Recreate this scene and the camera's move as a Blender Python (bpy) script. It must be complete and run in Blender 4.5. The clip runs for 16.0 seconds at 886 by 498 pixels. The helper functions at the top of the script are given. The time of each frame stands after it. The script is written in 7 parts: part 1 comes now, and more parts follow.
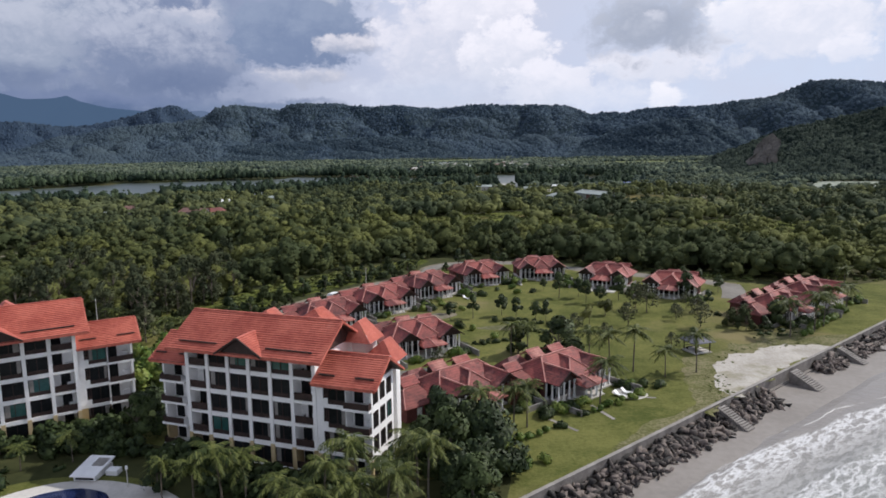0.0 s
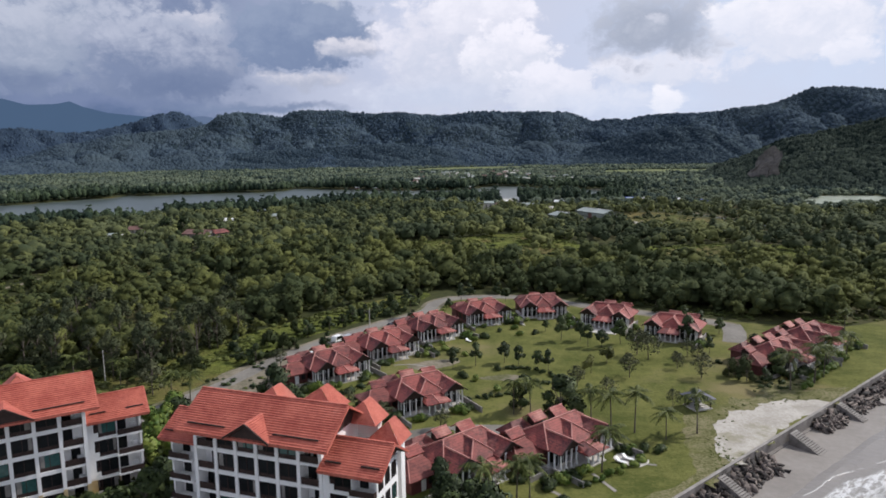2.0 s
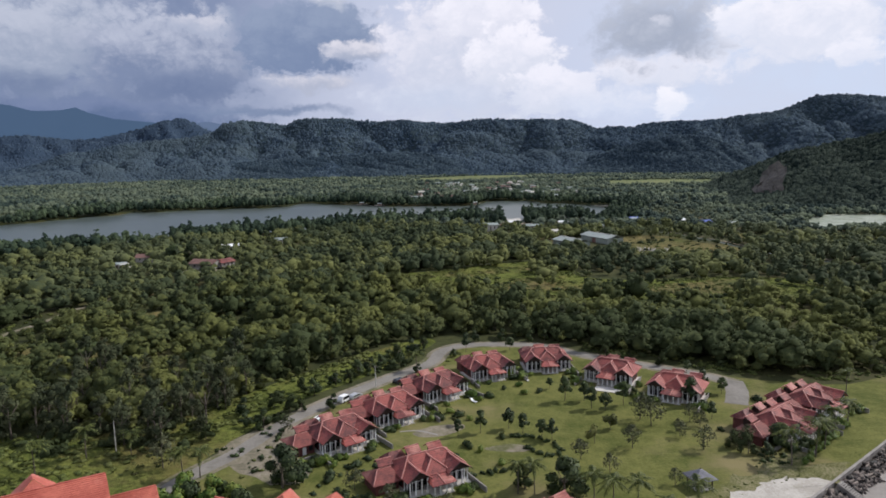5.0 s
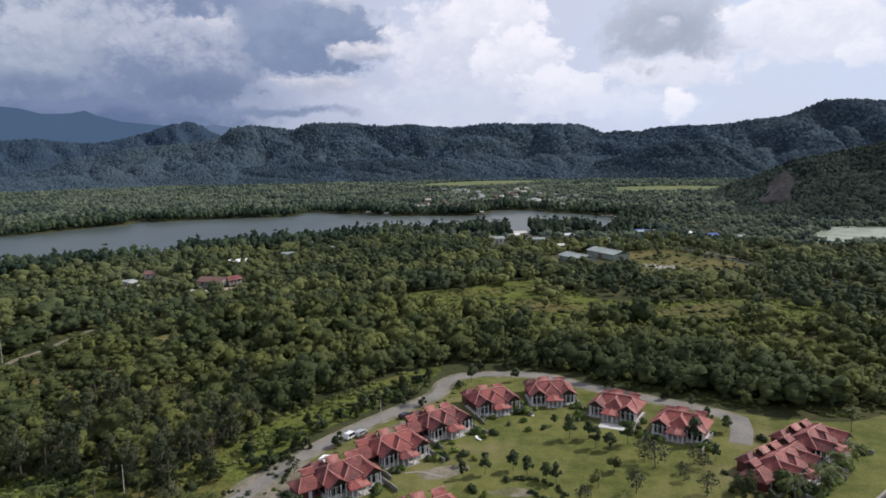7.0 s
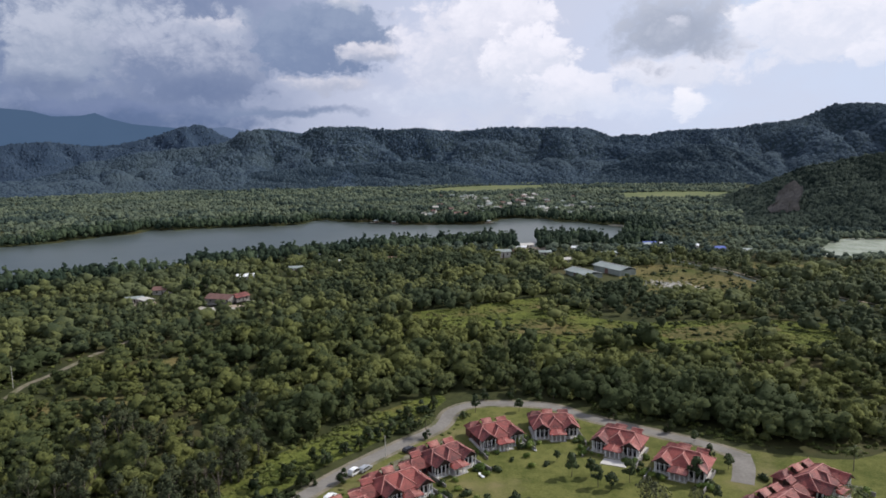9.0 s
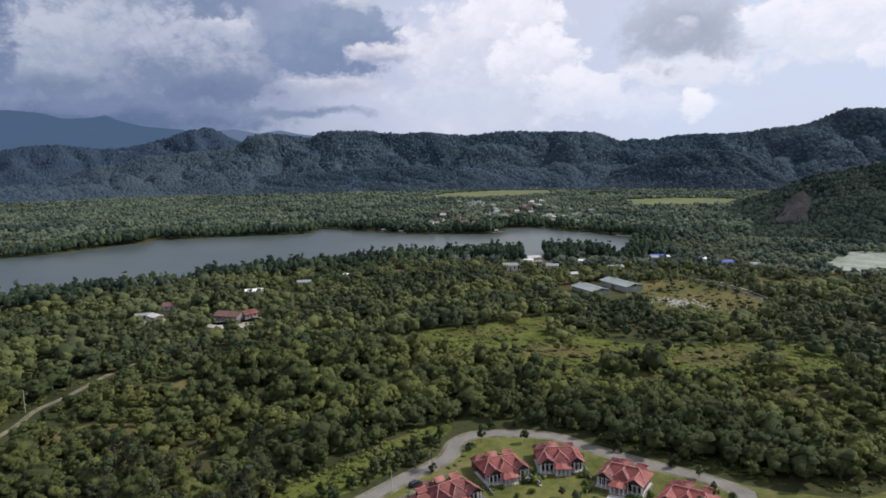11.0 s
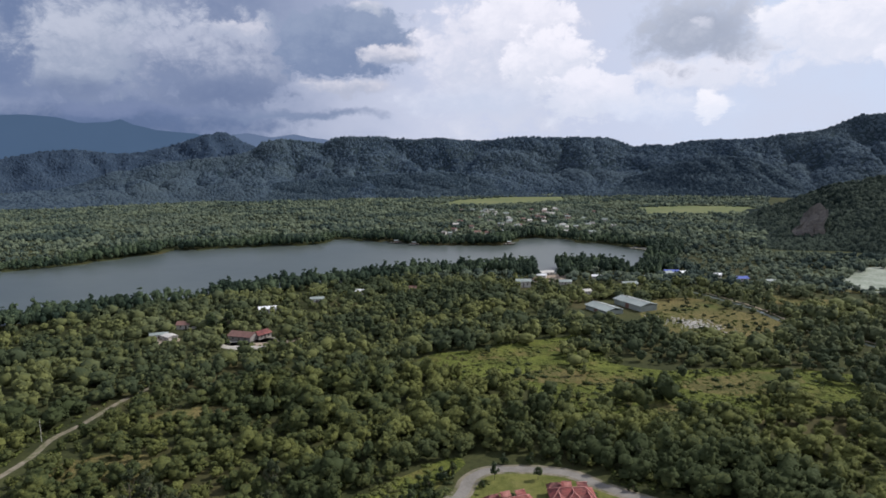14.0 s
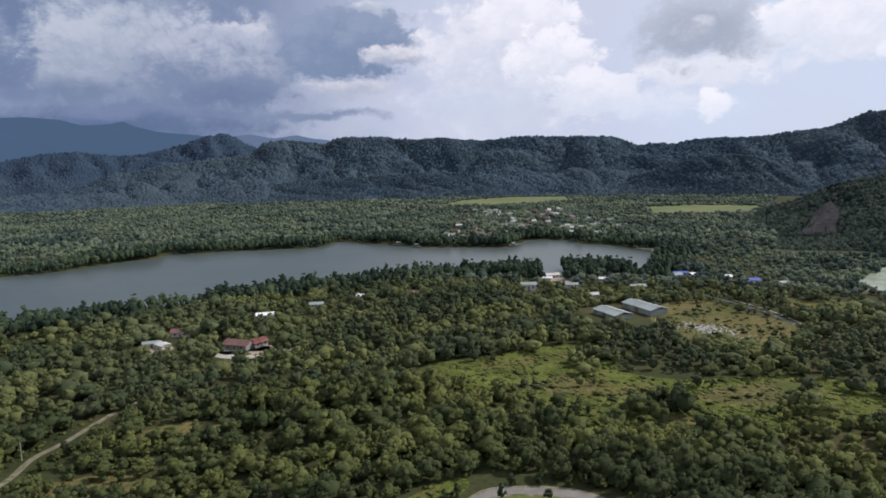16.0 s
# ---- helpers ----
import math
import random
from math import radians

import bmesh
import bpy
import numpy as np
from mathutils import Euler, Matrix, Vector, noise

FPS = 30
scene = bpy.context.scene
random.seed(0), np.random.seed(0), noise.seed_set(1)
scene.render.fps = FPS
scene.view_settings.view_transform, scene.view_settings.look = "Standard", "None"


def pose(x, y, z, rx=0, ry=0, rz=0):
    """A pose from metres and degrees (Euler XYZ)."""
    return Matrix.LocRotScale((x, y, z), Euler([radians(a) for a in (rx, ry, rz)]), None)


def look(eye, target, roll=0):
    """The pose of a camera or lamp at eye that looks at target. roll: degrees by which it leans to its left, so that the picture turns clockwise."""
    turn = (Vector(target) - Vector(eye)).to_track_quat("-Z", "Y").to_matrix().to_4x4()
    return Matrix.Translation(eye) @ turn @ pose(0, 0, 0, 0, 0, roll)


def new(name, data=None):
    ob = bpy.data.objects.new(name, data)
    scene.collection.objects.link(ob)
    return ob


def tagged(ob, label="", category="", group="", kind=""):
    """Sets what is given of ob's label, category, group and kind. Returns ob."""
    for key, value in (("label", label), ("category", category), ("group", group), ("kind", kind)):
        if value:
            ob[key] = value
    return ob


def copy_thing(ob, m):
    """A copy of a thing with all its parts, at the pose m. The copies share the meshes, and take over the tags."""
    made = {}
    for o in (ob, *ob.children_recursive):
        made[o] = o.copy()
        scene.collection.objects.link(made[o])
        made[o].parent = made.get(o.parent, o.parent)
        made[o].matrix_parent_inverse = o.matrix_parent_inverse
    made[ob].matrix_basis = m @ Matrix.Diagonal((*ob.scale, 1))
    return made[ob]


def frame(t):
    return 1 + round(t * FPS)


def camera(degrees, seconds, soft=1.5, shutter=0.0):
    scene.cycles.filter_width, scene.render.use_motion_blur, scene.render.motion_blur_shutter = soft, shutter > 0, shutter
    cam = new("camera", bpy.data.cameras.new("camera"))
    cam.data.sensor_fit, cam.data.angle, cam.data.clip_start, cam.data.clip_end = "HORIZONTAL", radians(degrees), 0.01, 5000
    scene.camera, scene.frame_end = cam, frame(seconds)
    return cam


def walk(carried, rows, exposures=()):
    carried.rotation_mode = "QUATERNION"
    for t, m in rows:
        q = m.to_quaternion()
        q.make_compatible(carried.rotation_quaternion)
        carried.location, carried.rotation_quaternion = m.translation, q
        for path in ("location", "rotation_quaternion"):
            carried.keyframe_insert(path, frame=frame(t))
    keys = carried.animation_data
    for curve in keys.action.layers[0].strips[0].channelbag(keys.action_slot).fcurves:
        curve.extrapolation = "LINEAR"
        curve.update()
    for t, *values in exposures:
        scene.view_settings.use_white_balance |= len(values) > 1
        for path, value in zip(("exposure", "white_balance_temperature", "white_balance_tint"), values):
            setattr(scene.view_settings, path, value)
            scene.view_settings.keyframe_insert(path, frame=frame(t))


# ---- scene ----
cam = camera(65.1, 16.0, soft=1.75)
PATH = [  # seconds, eye, turn to the left, tilt, roll
    (0, -0.65, -1.65, 41.52, 1.379, -8.697, -0.777),
    (0.5, -0.68, -1.66, 44.29, 1.403, -8.670, -0.796),
    (1, -0.72, -1.66, 47.06, 1.436, -8.602, -0.808),
    (1.5, -0.75, -1.67, 49.80, 1.485, -8.515, -0.815),
    (2, -0.78, -1.67, 52.53, 1.536, -8.439, -0.826),
    (2.5, -0.82, -1.68, 55.29, 1.583, -8.385, -0.821),
    (3, -0.85, -1.69, 58.09, 1.625, -8.368, -0.815),
    (3.5, -0.80, -1.69, 60.83, 1.666, -8.352, -0.848),
    (4, -0.75, -1.70, 63.55, 1.719, -8.319, -0.898),
    (6.5, -0.50, -1.37, 76.63, 2.311, -8.170, -0.923),
    (7, -0.10, -1.30, 79.23, 2.468, -8.156, -0.937),
    (7.5, 0.30, -1.35, 81.91, 2.630, -8.150, -0.944),
    (8, 0.70, -1.40, 84.63, 2.809, -8.145, -0.949),
    (8.5, 1.00, -1.45, 87.29, 2.985, -8.131, -0.948),
    (9, 1.30, -1.50, 90.00, 3.142, -8.124, -0.941),
    (11.5, 2.00, -2.00, 103.78, 3.953, -8.056, -0.876),
    (12, 2.12, -2.06, 106.50, 4.127, -8.032, -0.885),
    (12.5, 2.09, -1.99, 109.27, 4.290, -8.017, -0.894),
    (13, 1.81, -1.70, 111.71, 4.443, -7.989, -0.885),
    (13.5, 1.61, -1.10, 112.46, 4.617, -7.947, -0.862),
    (14, 1.45, 0.30, 112.70, 4.810, -7.920, -0.887),
    (14.5, 1.40, 2.80, 112.69, 4.936, -7.906, -0.982),
    (15, 1.20, 6.20, 112.66, 4.979, -7.899, -1.100),
    (15.5, 1.00, 10.70, 112.71, 5.021, -7.906, -1.202),
    (16, 0.60, 16.30, 112.78, 5.082, -7.916, -1.279),
]


def aim(x, y, z, left, tilt, roll):
    """Camera pose from its place, its turn to the left of +y, its tilt above the horizon and its roll."""
    a, b = radians(left), radians(tilt)
    return look((x, y, z), (x - math.sin(a) * math.cos(b), y + math.cos(a) * math.cos(b), z + math.sin(b)), roll)


walk(cam, [(r[0], aim(*r[1:])) for r in PATH], [(0, -0.05, 6180, 12), (16, -0.05, 6180, 12)])

# ---- daylight: high sun ahead to the right, tall broken cloud ----
SUN_EL, SUN_AZ = 42.0, 64.0  # degrees above the horizon, degrees to the right of +y


class Nodes:
    """Short hand for building a node tree."""

    def __init__(self, tree):
        self.tree = tree

    def add(self, kind):
        return self.tree.nodes.new(kind)

    def link(self, a, b):
        self.tree.links.new(a, b)

    def put(self, socket, value):
        if isinstance(value, bpy.types.NodeSocket):
            self.link(value, socket)
        else:
            socket.default_value = value

    def math(self, op, a, b=0.0, c=0.0):
        node = self.add("ShaderNodeMath")
        node.operation = op
        for n, v in enumerate((a, b, c)):
            self.put(node.inputs[n], v)
        return node.outputs[0]

    def mix(self, fac, a, b):
        node = self.add("ShaderNodeMix")
        node.data_type = "RGBA"
        self.put(node.inputs[0], fac)
        for n, v in ((6, a), (7, b)):
            self.put(node.inputs[n], v if isinstance(v, bpy.types.NodeSocket) else (*v, 1))
        return node.outputs[2]

    def noise(self, vec, scale, detail=3.0, rough=0.55):
        node = self.add("ShaderNodeTexNoise")
        if vec is not None:
            self.link(vec, node.inputs["Vector"])
        node.inputs["Scale"].default_value = scale
        node.inputs["Detail"].default_value = detail
        node.inputs["Roughness"].default_value = rough
        return node.outputs["Fac"]

    def span(self, value, a, b, c=0.0, d=1.0, smooth=True):
        node = self.add("ShaderNodeMapRange")
        node.interpolation_type = "SMOOTHSTEP" if smooth else "LINEAR"
        self.put(node.inputs[0], value)
        for n, v in enumerate((a, b, c, d)):
            node.inputs[n + 1].default_value = v
        return node.outputs[0]

    def ramp(self, fac, stops):
        node = self.add("ShaderNodeValToRGB")
        els = node.color_ramp.elements
        while len(els) < len(stops):
            els.new(0.5)
        for el, (pos, col) in zip(els, stops):
            el.position, el.color = pos, (*col, 1)
        self.link(fac, node.inputs[0])
        return node.outputs[0]


world = bpy.data.worlds.new("sky")
scene.world = world
world.use_nodes = True
world.node_tree.nodes.clear()
w = Nodes(world.node_tree)
sky = w.add("ShaderNodeTexSky")
sky.sky_type, sky.sun_disc = "NISHITA", False
sky.sun_elevation, sky.sun_rotation = radians(SUN_EL), radians(SUN_AZ)
coord = w.add("ShaderNodeTexCoord").outputs["Generated"]
sep = w.add("ShaderNodeSeparateXYZ")
w.link(coord, sep.inputs[0])
az = w.math("MULTIPLY", w.math("ARCTAN2", sep.outputs[0], sep.outputs[1]), 57.2958)
el = w.math("MULTIPLY", w.math("ARCSINE", sep.outputs[2]), 57.2958)
flat = w.add("ShaderNodeCombineXYZ")
w.put(flat.inputs[0], az), w.put(flat.inputs[1], w.math("MULTIPLY", el, 1.5))
big, mid, fine = (w.noise(flat.outputs[0], s, d, r) for s, d, r in ((0.07, 4, 0.5), (0.26, 7, 0.58), (0.9, 5, 0.6)))
waz = w.math("ADD", az, w.math("MULTIPLY", w.math("SUBTRACT", mid, 0.5), 2.6))
wel = w.math("ADD", el, w.math("MULTIPLY", w.math("SUBTRACT", w.noise(flat.outputs[0], 0.34, 7, 0.58), 0.5), 2.2))
puffs = w.add("ShaderNodeTexVoronoi")
puffs.feature = "SMOOTH_F1"
puffs.normalize = True
warped = w.add("ShaderNodeCombineXYZ")
w.put(warped.inputs[0], waz), w.put(warped.inputs[1], w.math("MULTIPLY", wel, 1.3))
w.link(warped.outputs[0], puffs.inputs["Vector"])
for key, value in (("Scale", 0.46), ("Detail", 3.0), ("Roughness", 0.62), ("Lacunarity", 2.3), ("Smoothness", 0.35)):
    puffs.inputs[key].default_value = value
grain = w.math("MULTIPLY", w.math("SUBTRACT", 0.36, puffs.outputs["Distance"]), 1.9)
grain = w.math("ADD", grain, w.math("MULTIPLY", w.math("SUBTRACT", mid, 0.5), 0.8))
grain = w.math("ADD", grain, w.math("MULTIPLY", w.math("SUBTRACT", fine, 0.5), 0.40))
# clear air: slate blue under the storm, pale blue to the right
storm = w.math("MULTIPLY", w.span(az, -70, -45), w.span(az, -24, -2, 1.0, 0.0))
air = w.mix(storm, (0.62, 0.66, 0.79), (0.175, 0.230, 0.370))
air = w.mix(w.span(w.math("ABSOLUTE", az), 60, 95), air, (0.66, 0.69, 0.77))
air = w.mix(w.math("MULTIPLY", w.span(az, 4, 20), w.span(az, 60, 100, 1.0, 0.0)), air, (0.66, 0.73, 0.87))
veil = w.span(w.math("ADD", big, w.math("MULTIPLY", mid, 0.5)), 0.6, 0.95, 0.0, 0.55)
air = w.mix(w.math("MULTIPLY", veil, w.math("SUBTRACT", 1.0, w.math("MULTIPLY", storm, 0.5))), air, (0.66, 0.68, 0.78))
# each cloud: azimuth, elevation, half width, half height, softness, colour above, colour below
STORM = (
    (-31.0, 2.6, 15.0, 2.2, 0.90, (0.155, 0.210, 0.345), (0.115, 0.165, 0.285)),
    (-2.8, 6.1, 5.0, 5.7, 0.90, (0.80, 0.79, 0.87), (0.66, 0.68, 0.78)),
    (-29.1, 8.6, 8.3, 3.5, 0.80, (0.46, 0.50, 0.60), (0.36, 0.41, 0.52)),
    (-31.1, 7.5, 4.5, 3.1, 0.50, (0.54, 0.57, 0.66), (0.34, 0.39, 0.50)),
    (-32.0, 5.0, 3.2, 1.0, 0.80, (0.26, 0.31, 0.43), (0.19, 0.24, 0.37)),
    (-22.7, 7.2, 6.7, 3.6, 0.45, (0.52, 0.55, 0.65), (0.22, 0.27, 0.40)),
    (-21.7, 5.0, 5.4, 1.3, 0.80, (0.22, 0.27, 0.40), (0.17, 0.22, 0.35)),
    (-20.6, 9.5, 2.9, 0.9, 0.60, (0.66, 0.66, 0.73), (0.45, 0.49, 0.60)),
    (-12.5, 8.7, 5.6, 3.3, 0.35, (0.31, 0.37, 0.50), (0.22, 0.28, 0.42)),
    (-8.8, 7.6, 3.0, 0.8, 0.50, (0.76, 0.74, 0.79), (0.42, 0.46, 0.57)),
    (-10.7, 11.3, 1.8, 0.6, 0.60, (0.72, 0.71, 0.78), (0.50, 0.54, 0.63)),
    (-12.3, 5.3, 3.7, 0.8, 0.60, (0.70, 0.69, 0.75), (0.48, 0.51, 0.61)),
    (-16.3, 3.2, 8.0, 0.5, 0.90, (0.27, 0.32, 0.45), (0.22, 0.28, 0.41)),
    (-29.5, 3.5, 7.6, 0.6, 0.90, (0.21, 0.26, 0.40), (0.18, 0.23, 0.37)),
)
MIDDLE = (
    (0.4, 7.3, 6.5, 7.3, 0.45, (0.86, 0.84, 0.90), (0.66, 0.69, 0.79)),
    (1.8, 10.5, 4.0, 2.5, 0.30, (0.97, 0.94, 0.98), (0.80, 0.80, 0.87)),
    (4.0, 6.8, 4.0, 2.9, 0.30, (0.97, 0.94, 0.98), (0.74, 0.76, 0.84)),
    (6.7, 4.3, 4.3, 2.2, 0.35, (0.93, 0.91, 0.96), (0.72, 0.75, 0.84)),
    (-1.9, 4.1, 7.2, 1.7, 0.90, (0.70, 0.73, 0.83), (0.62, 0.67, 0.79)),
)
FAIR = (
    (12.4, 3.3, 6.1, 1.4, 0.80, (0.80, 0.82, 0.90), (0.70, 0.75, 0.87)),
    (14.9, 5.7, 5.9, 1.4, 0.55, (0.93, 0.91, 0.96), (0.76, 0.78, 0.86)),
    (24.4, 8.4, 7.9, 2.7, 0.50, (0.95, 0.93, 0.97), (0.78, 0.80, 0.88)),
    (28.4, 6.0, 1.7, 1.4, 0.50, (0.92, 0.91, 0.96), (0.80, 0.82, 0.90)),
    (15.2, 9.0, 6.1, 3.4, 0.75, (0.54, 0.57, 0.65), (0.40, 0.44, 0.53)),
    (15.2, 9.3, 1.1, 0.5, 0.95, (0.72, 0.72, 0.79), (0.56, 0.59, 0.67)),
    (20.3, 9.0, 2.0, 1.6, 0.50, (0.97, 0.95, 0.98), (0.84, 0.85, 0.92)),
    (16.0, 3.4, 1.3, 1.2, 0.40, (0.97, 0.95, 0.98), (0.84, 0.86, 0.93)),
)
cloud = air
for ca, ce, ra, re, soft, above, below in STORM + MIDDLE + FAIR:
    dx = w.math("DIVIDE", w.math("SUBTRACT", waz, ca), ra)
    dy = w.math("DIVIDE", w.math("SUBTRACT", wel, ce), re)
    r = w.math("SQRT", w.math("ADD", w.math("MULTIPLY", dx, dx), w.math("MULTIPLY", dy, dy)))
    body = w.math("ADD", w.math("SUBTRACT", 1.0, r), grain)
    lit = w.span(w.math("ADD", dy, w.math("MULTIPLY", grain, 1.7)), -0.55, 1.15)
    cloud = w.mix(w.span(body, 0.0, soft), cloud, w.mix(lit, below, above))
gap = w.math("MULTIPLY", w.span(el, 14, 30), w.span(mid, 0.55, 0.40, 0.0, 0.7))
lifted = w.add("ShaderNodeVectorMath")
lifted.operation = "SCALE"
w.link(cloud, lifted.inputs[0])
lifted.inputs["Scale"].default_value = 10.0
back = w.add("ShaderNodeBackground")
w.link(w.mix(gap, lifted.outputs[0], sky.outputs[0]), back.inputs[0])
back.inputs[1].default_value = 0.1
w.link(back.outputs[0], w.add("ShaderNodeOutputWorld").inputs[0])

sun_data = bpy.data.lights.new("sun", "SUN")
sun_data.energy, sun_data.angle, sun_data.color = 4.1, radians(0.6), (1.0, 0.94, 0.84)
a, b = radians(SUN_AZ), radians(SUN_EL)
SUN_WAY = Vector((math.sin(a) * math.cos(b), math.cos(a) * math.cos(b), math.sin(b)))
sun = new("sun", sun_data)
sun.matrix_world = look(SUN_WAY * 300, (0, 0, 0))


# ---- materials ----
def surf(name, dark, light, scale=1.0, fine=8.0, rough=0.75, bump=0.0, metal=0.0, third=None, island=0.0, space="Object",
         courses=0.0, spec=0.4, detail=4.0, tint=0.0, mottle=None, relief=0.1, thin=0.0):
    """A surface that wanders between two or three colours at two scales. courses: height of tile rows on a roof;
    mottle: scale and strength of a third, leaf-sized grain; relief: depth of the bump in metres;
    thin: share of the light that passes through, as in leaves."""
    m = bpy.data.materials.new(name)
    m.use_nodes = True
    m.node_tree.nodes.clear()
    n = Nodes(m.node_tree)
    if space == "World":
        vec = n.add("ShaderNodeNewGeometry").outputs["Position"]
    else:
        vec = n.add("ShaderNodeTexCoord").outputs["Object"]
    large, small = n.noise(vec, scale, detail), n.noise(vec, fine, 3.0)
    fac = n.math("ADD", n.math("MULTIPLY", large, 0.62), n.math("MULTIPLY", small, 0.38))
    if island:
        geo = n.add("ShaderNodeNewGeometry")
        fac = n.math("ADD", fac, n.math("MULTIPLY", n.math("SUBTRACT", geo.outputs["Random Per Island"], 0.5), island))
        own = n.add("ShaderNodeObjectInfo")
        fac = n.math("ADD", fac, n.math("MULTIPLY", n.math("SUBTRACT", own.outputs["Random"], 0.5), 0.22))
    if tint:
        own = n.add("ShaderNodeAttribute")
        own.attribute_name = "tint"
        fac = n.math("ADD", fac, n.math("MULTIPLY", n.math("SUBTRACT", own.outputs["Fac"], 0.5), tint))
    if mottle:
        speck = n.noise(vec, mottle[0], 4.0, 0.7)
        fac = n.math("ADD", fac, n.math("MULTIPLY", n.math("SUBTRACT", speck, 0.5), mottle[1]))
    fac = n.span(fac, 0.30, 0.70)
    col = n.mix(fac, dark, light)
    if third:
        col = n.mix(n.span(n.noise(vec, scale * 0.37, 5.0, 0.65), 0.50, 0.68), col, third)
    height = n.math("ADD", n.math("MULTIPLY", small, 0.5), speck) if mottle else small
    if courses:
        sp = n.add("ShaderNodeSeparateXYZ")
        n.link(vec, sp.inputs[0])
        saw = n.math("FRACT", n.math("DIVIDE", sp.outputs[2], courses))
        col = n.mix(n.span(saw, 0.70, 1.0, 0.0, 0.5), col, tuple(0.35 * c for c in dark))
        height = n.math("ADD", n.math("MULTIPLY", small, 0.3), n.math("SUBTRACT", 1.0, saw))
    p = n.add("ShaderNodeBsdfPrincipled")
    n.put(p.inputs["Base Color"], col)
    p.inputs["Roughness"].default_value, p.inputs["Metallic"].default_value = rough, metal
    p.inputs["Specular IOR Level"].default_value = spec
    if bump:
        bp = n.add("ShaderNodeBump")
        bp.inputs["Strength"].default_value, bp.inputs["Distance"].default_value = min(bump, 1.0), relief
        n.link(height, bp.inputs["Height"])
        n.link(bp.outputs[0], p.inputs["Normal"])
    done = p.outputs[0]
    if thin:
        through_leaf = n.add("ShaderNodeBsdfTranslucent")
        n.put(through_leaf.inputs["Color"], n.mix(0.35, col, tuple(1.4 * c for c in light)))
        both = n.add("ShaderNodeMixShader")
        both.inputs[0].default_value = thin
        n.link(p.outputs[0], both.inputs[1])
        n.link(through_leaf.outputs[0], both.inputs[2])
        done = both.outputs[0]
    n.link(done, n.add("ShaderNodeOutputMaterial").inputs[0])
    return m


WALL = surf("white_render", (0.80, 0.79, 0.78), (0.90, 0.89, 0.88), 0.35, 3.0, 0.8, 0.1)
CREAM = surf("ochre_render", (0.50, 0.38, 0.20), (0.60, 0.48, 0.28), 0.5, 4.0, 0.8, 0.1)
WOOD = surf("dark_wood", (0.020, 0.012, 0.010), (0.055, 0.030, 0.025), 1.2, 12.0, 0.65, 0.2)
GLASS = surf("dark_glass", (0.006, 0.007, 0.008), (0.018, 0.020, 0.022), 0.25, 1.5, 0.3, 0.0, spec=0.12)
TEAL = surf("green_glass", (0.02, 0.07, 0.065), (0.05, 0.13, 0.12), 0.3, 2.0, 0.12, spec=0.5)
ROOF = surf("orange_clay_tile", (0.35, 0.078, 0.054), (0.55, 0.165, 0.115), 0.25, 1.2, 0.65, 0.5, third=(0.50, 0.190, 0.145), mottle=(3.5, 0.5))
ROOF_OLD = surf("weathered_red_tile", (0.080, 0.024, 0.024), (0.290, 0.070, 0.058), 0.35, 1.6, 0.7, 0.5, third=(0.42, 0.185, 0.150), courses=0.28, island=0.3, mottle=(2.6, 0.7))
ROOF_DARK = surf("old_dark_tile", (0.085, 0.028, 0.026), (0.24, 0.066, 0.054), 0.30, 1.6, 0.75, 0.5, third=(0.27, 0.12, 0.10), courses=0.28)
RIDGE = surf("pale_ridge_tile", (0.34, 0.140, 0.120), (0.54, 0.270, 0.230), 0.8, 5.0, 0.75)
STONE = surf("grey_stone", (0.16, 0.15, 0.14), (0.30, 0.28, 0.26), 0.6, 5.0, 0.85, 0.4)
CONCRETE = surf("sea_worn_concrete", (0.15, 0.135, 0.125), (0.26, 0.24, 0.222), 0.4, 4.0, 0.9, 0.3, third=(0.10, 0.09, 0.082), spec=0.2)
CAP = surf("worn_cap_concrete", (0.213, 0.197, 0.180), (0.312, 0.291, 0.271), 0.4, 3.0, 0.9, 0.2, third=(0.164, 0.152, 0.139), spec=0.2)
PALE = surf("pale_concrete", (0.42, 0.40, 0.37), (0.58, 0.55, 0.51), 0.3, 3.0, 0.85, 0.2)
ROCK = surf("granite_boulder", (0.016, 0.014, 0.013), (0.160, 0.130, 0.114), 0.9, 5.0, 0.8, 0.6, island=0.8)
ASPHALT = surf("old_asphalt", (0.150, 0.138, 0.120), (0.225, 0.208, 0.184), 0.15, 1.2, 0.9, 0.2, third=(0.125, 0.115, 0.098), space="World")
DIRT = surf("dry_dirt", (0.22, 0.17, 0.12), (0.38, 0.31, 0.24), 0.12, 1.5, 0.95, 0.3, space="World")
YARD = surf("worn_yard", (0.115, 0.105, 0.070), (0.26, 0.225, 0.175), 0.25, 1.5, 0.95, 0.4, third=(0.075, 0.085, 0.026), space="World", spec=0.1)
SAND = surf("white_sand", (0.30, 0.275, 0.235), (0.47, 0.44, 0.395), 0.18, 1.4, 0.95, 0.4, third=(0.20, 0.185, 0.105), space="World", mottle=(2.5, 0.5))
WORN = surf("sandy_grass", (0.072, 0.080, 0.022), (0.205, 0.185, 0.105), 0.22, 1.1, 0.95, 0.4, third=(0.105, 0.112, 0.033), space="World", spec=0.08, mottle=(2.2, 0.8))
WETSAND = surf("wet_sand", (0.185, 0.165, 0.145), (0.265, 0.24, 0.215), 0.08, 0.9, 0.5, 0.05, space="World", spec=0.25)
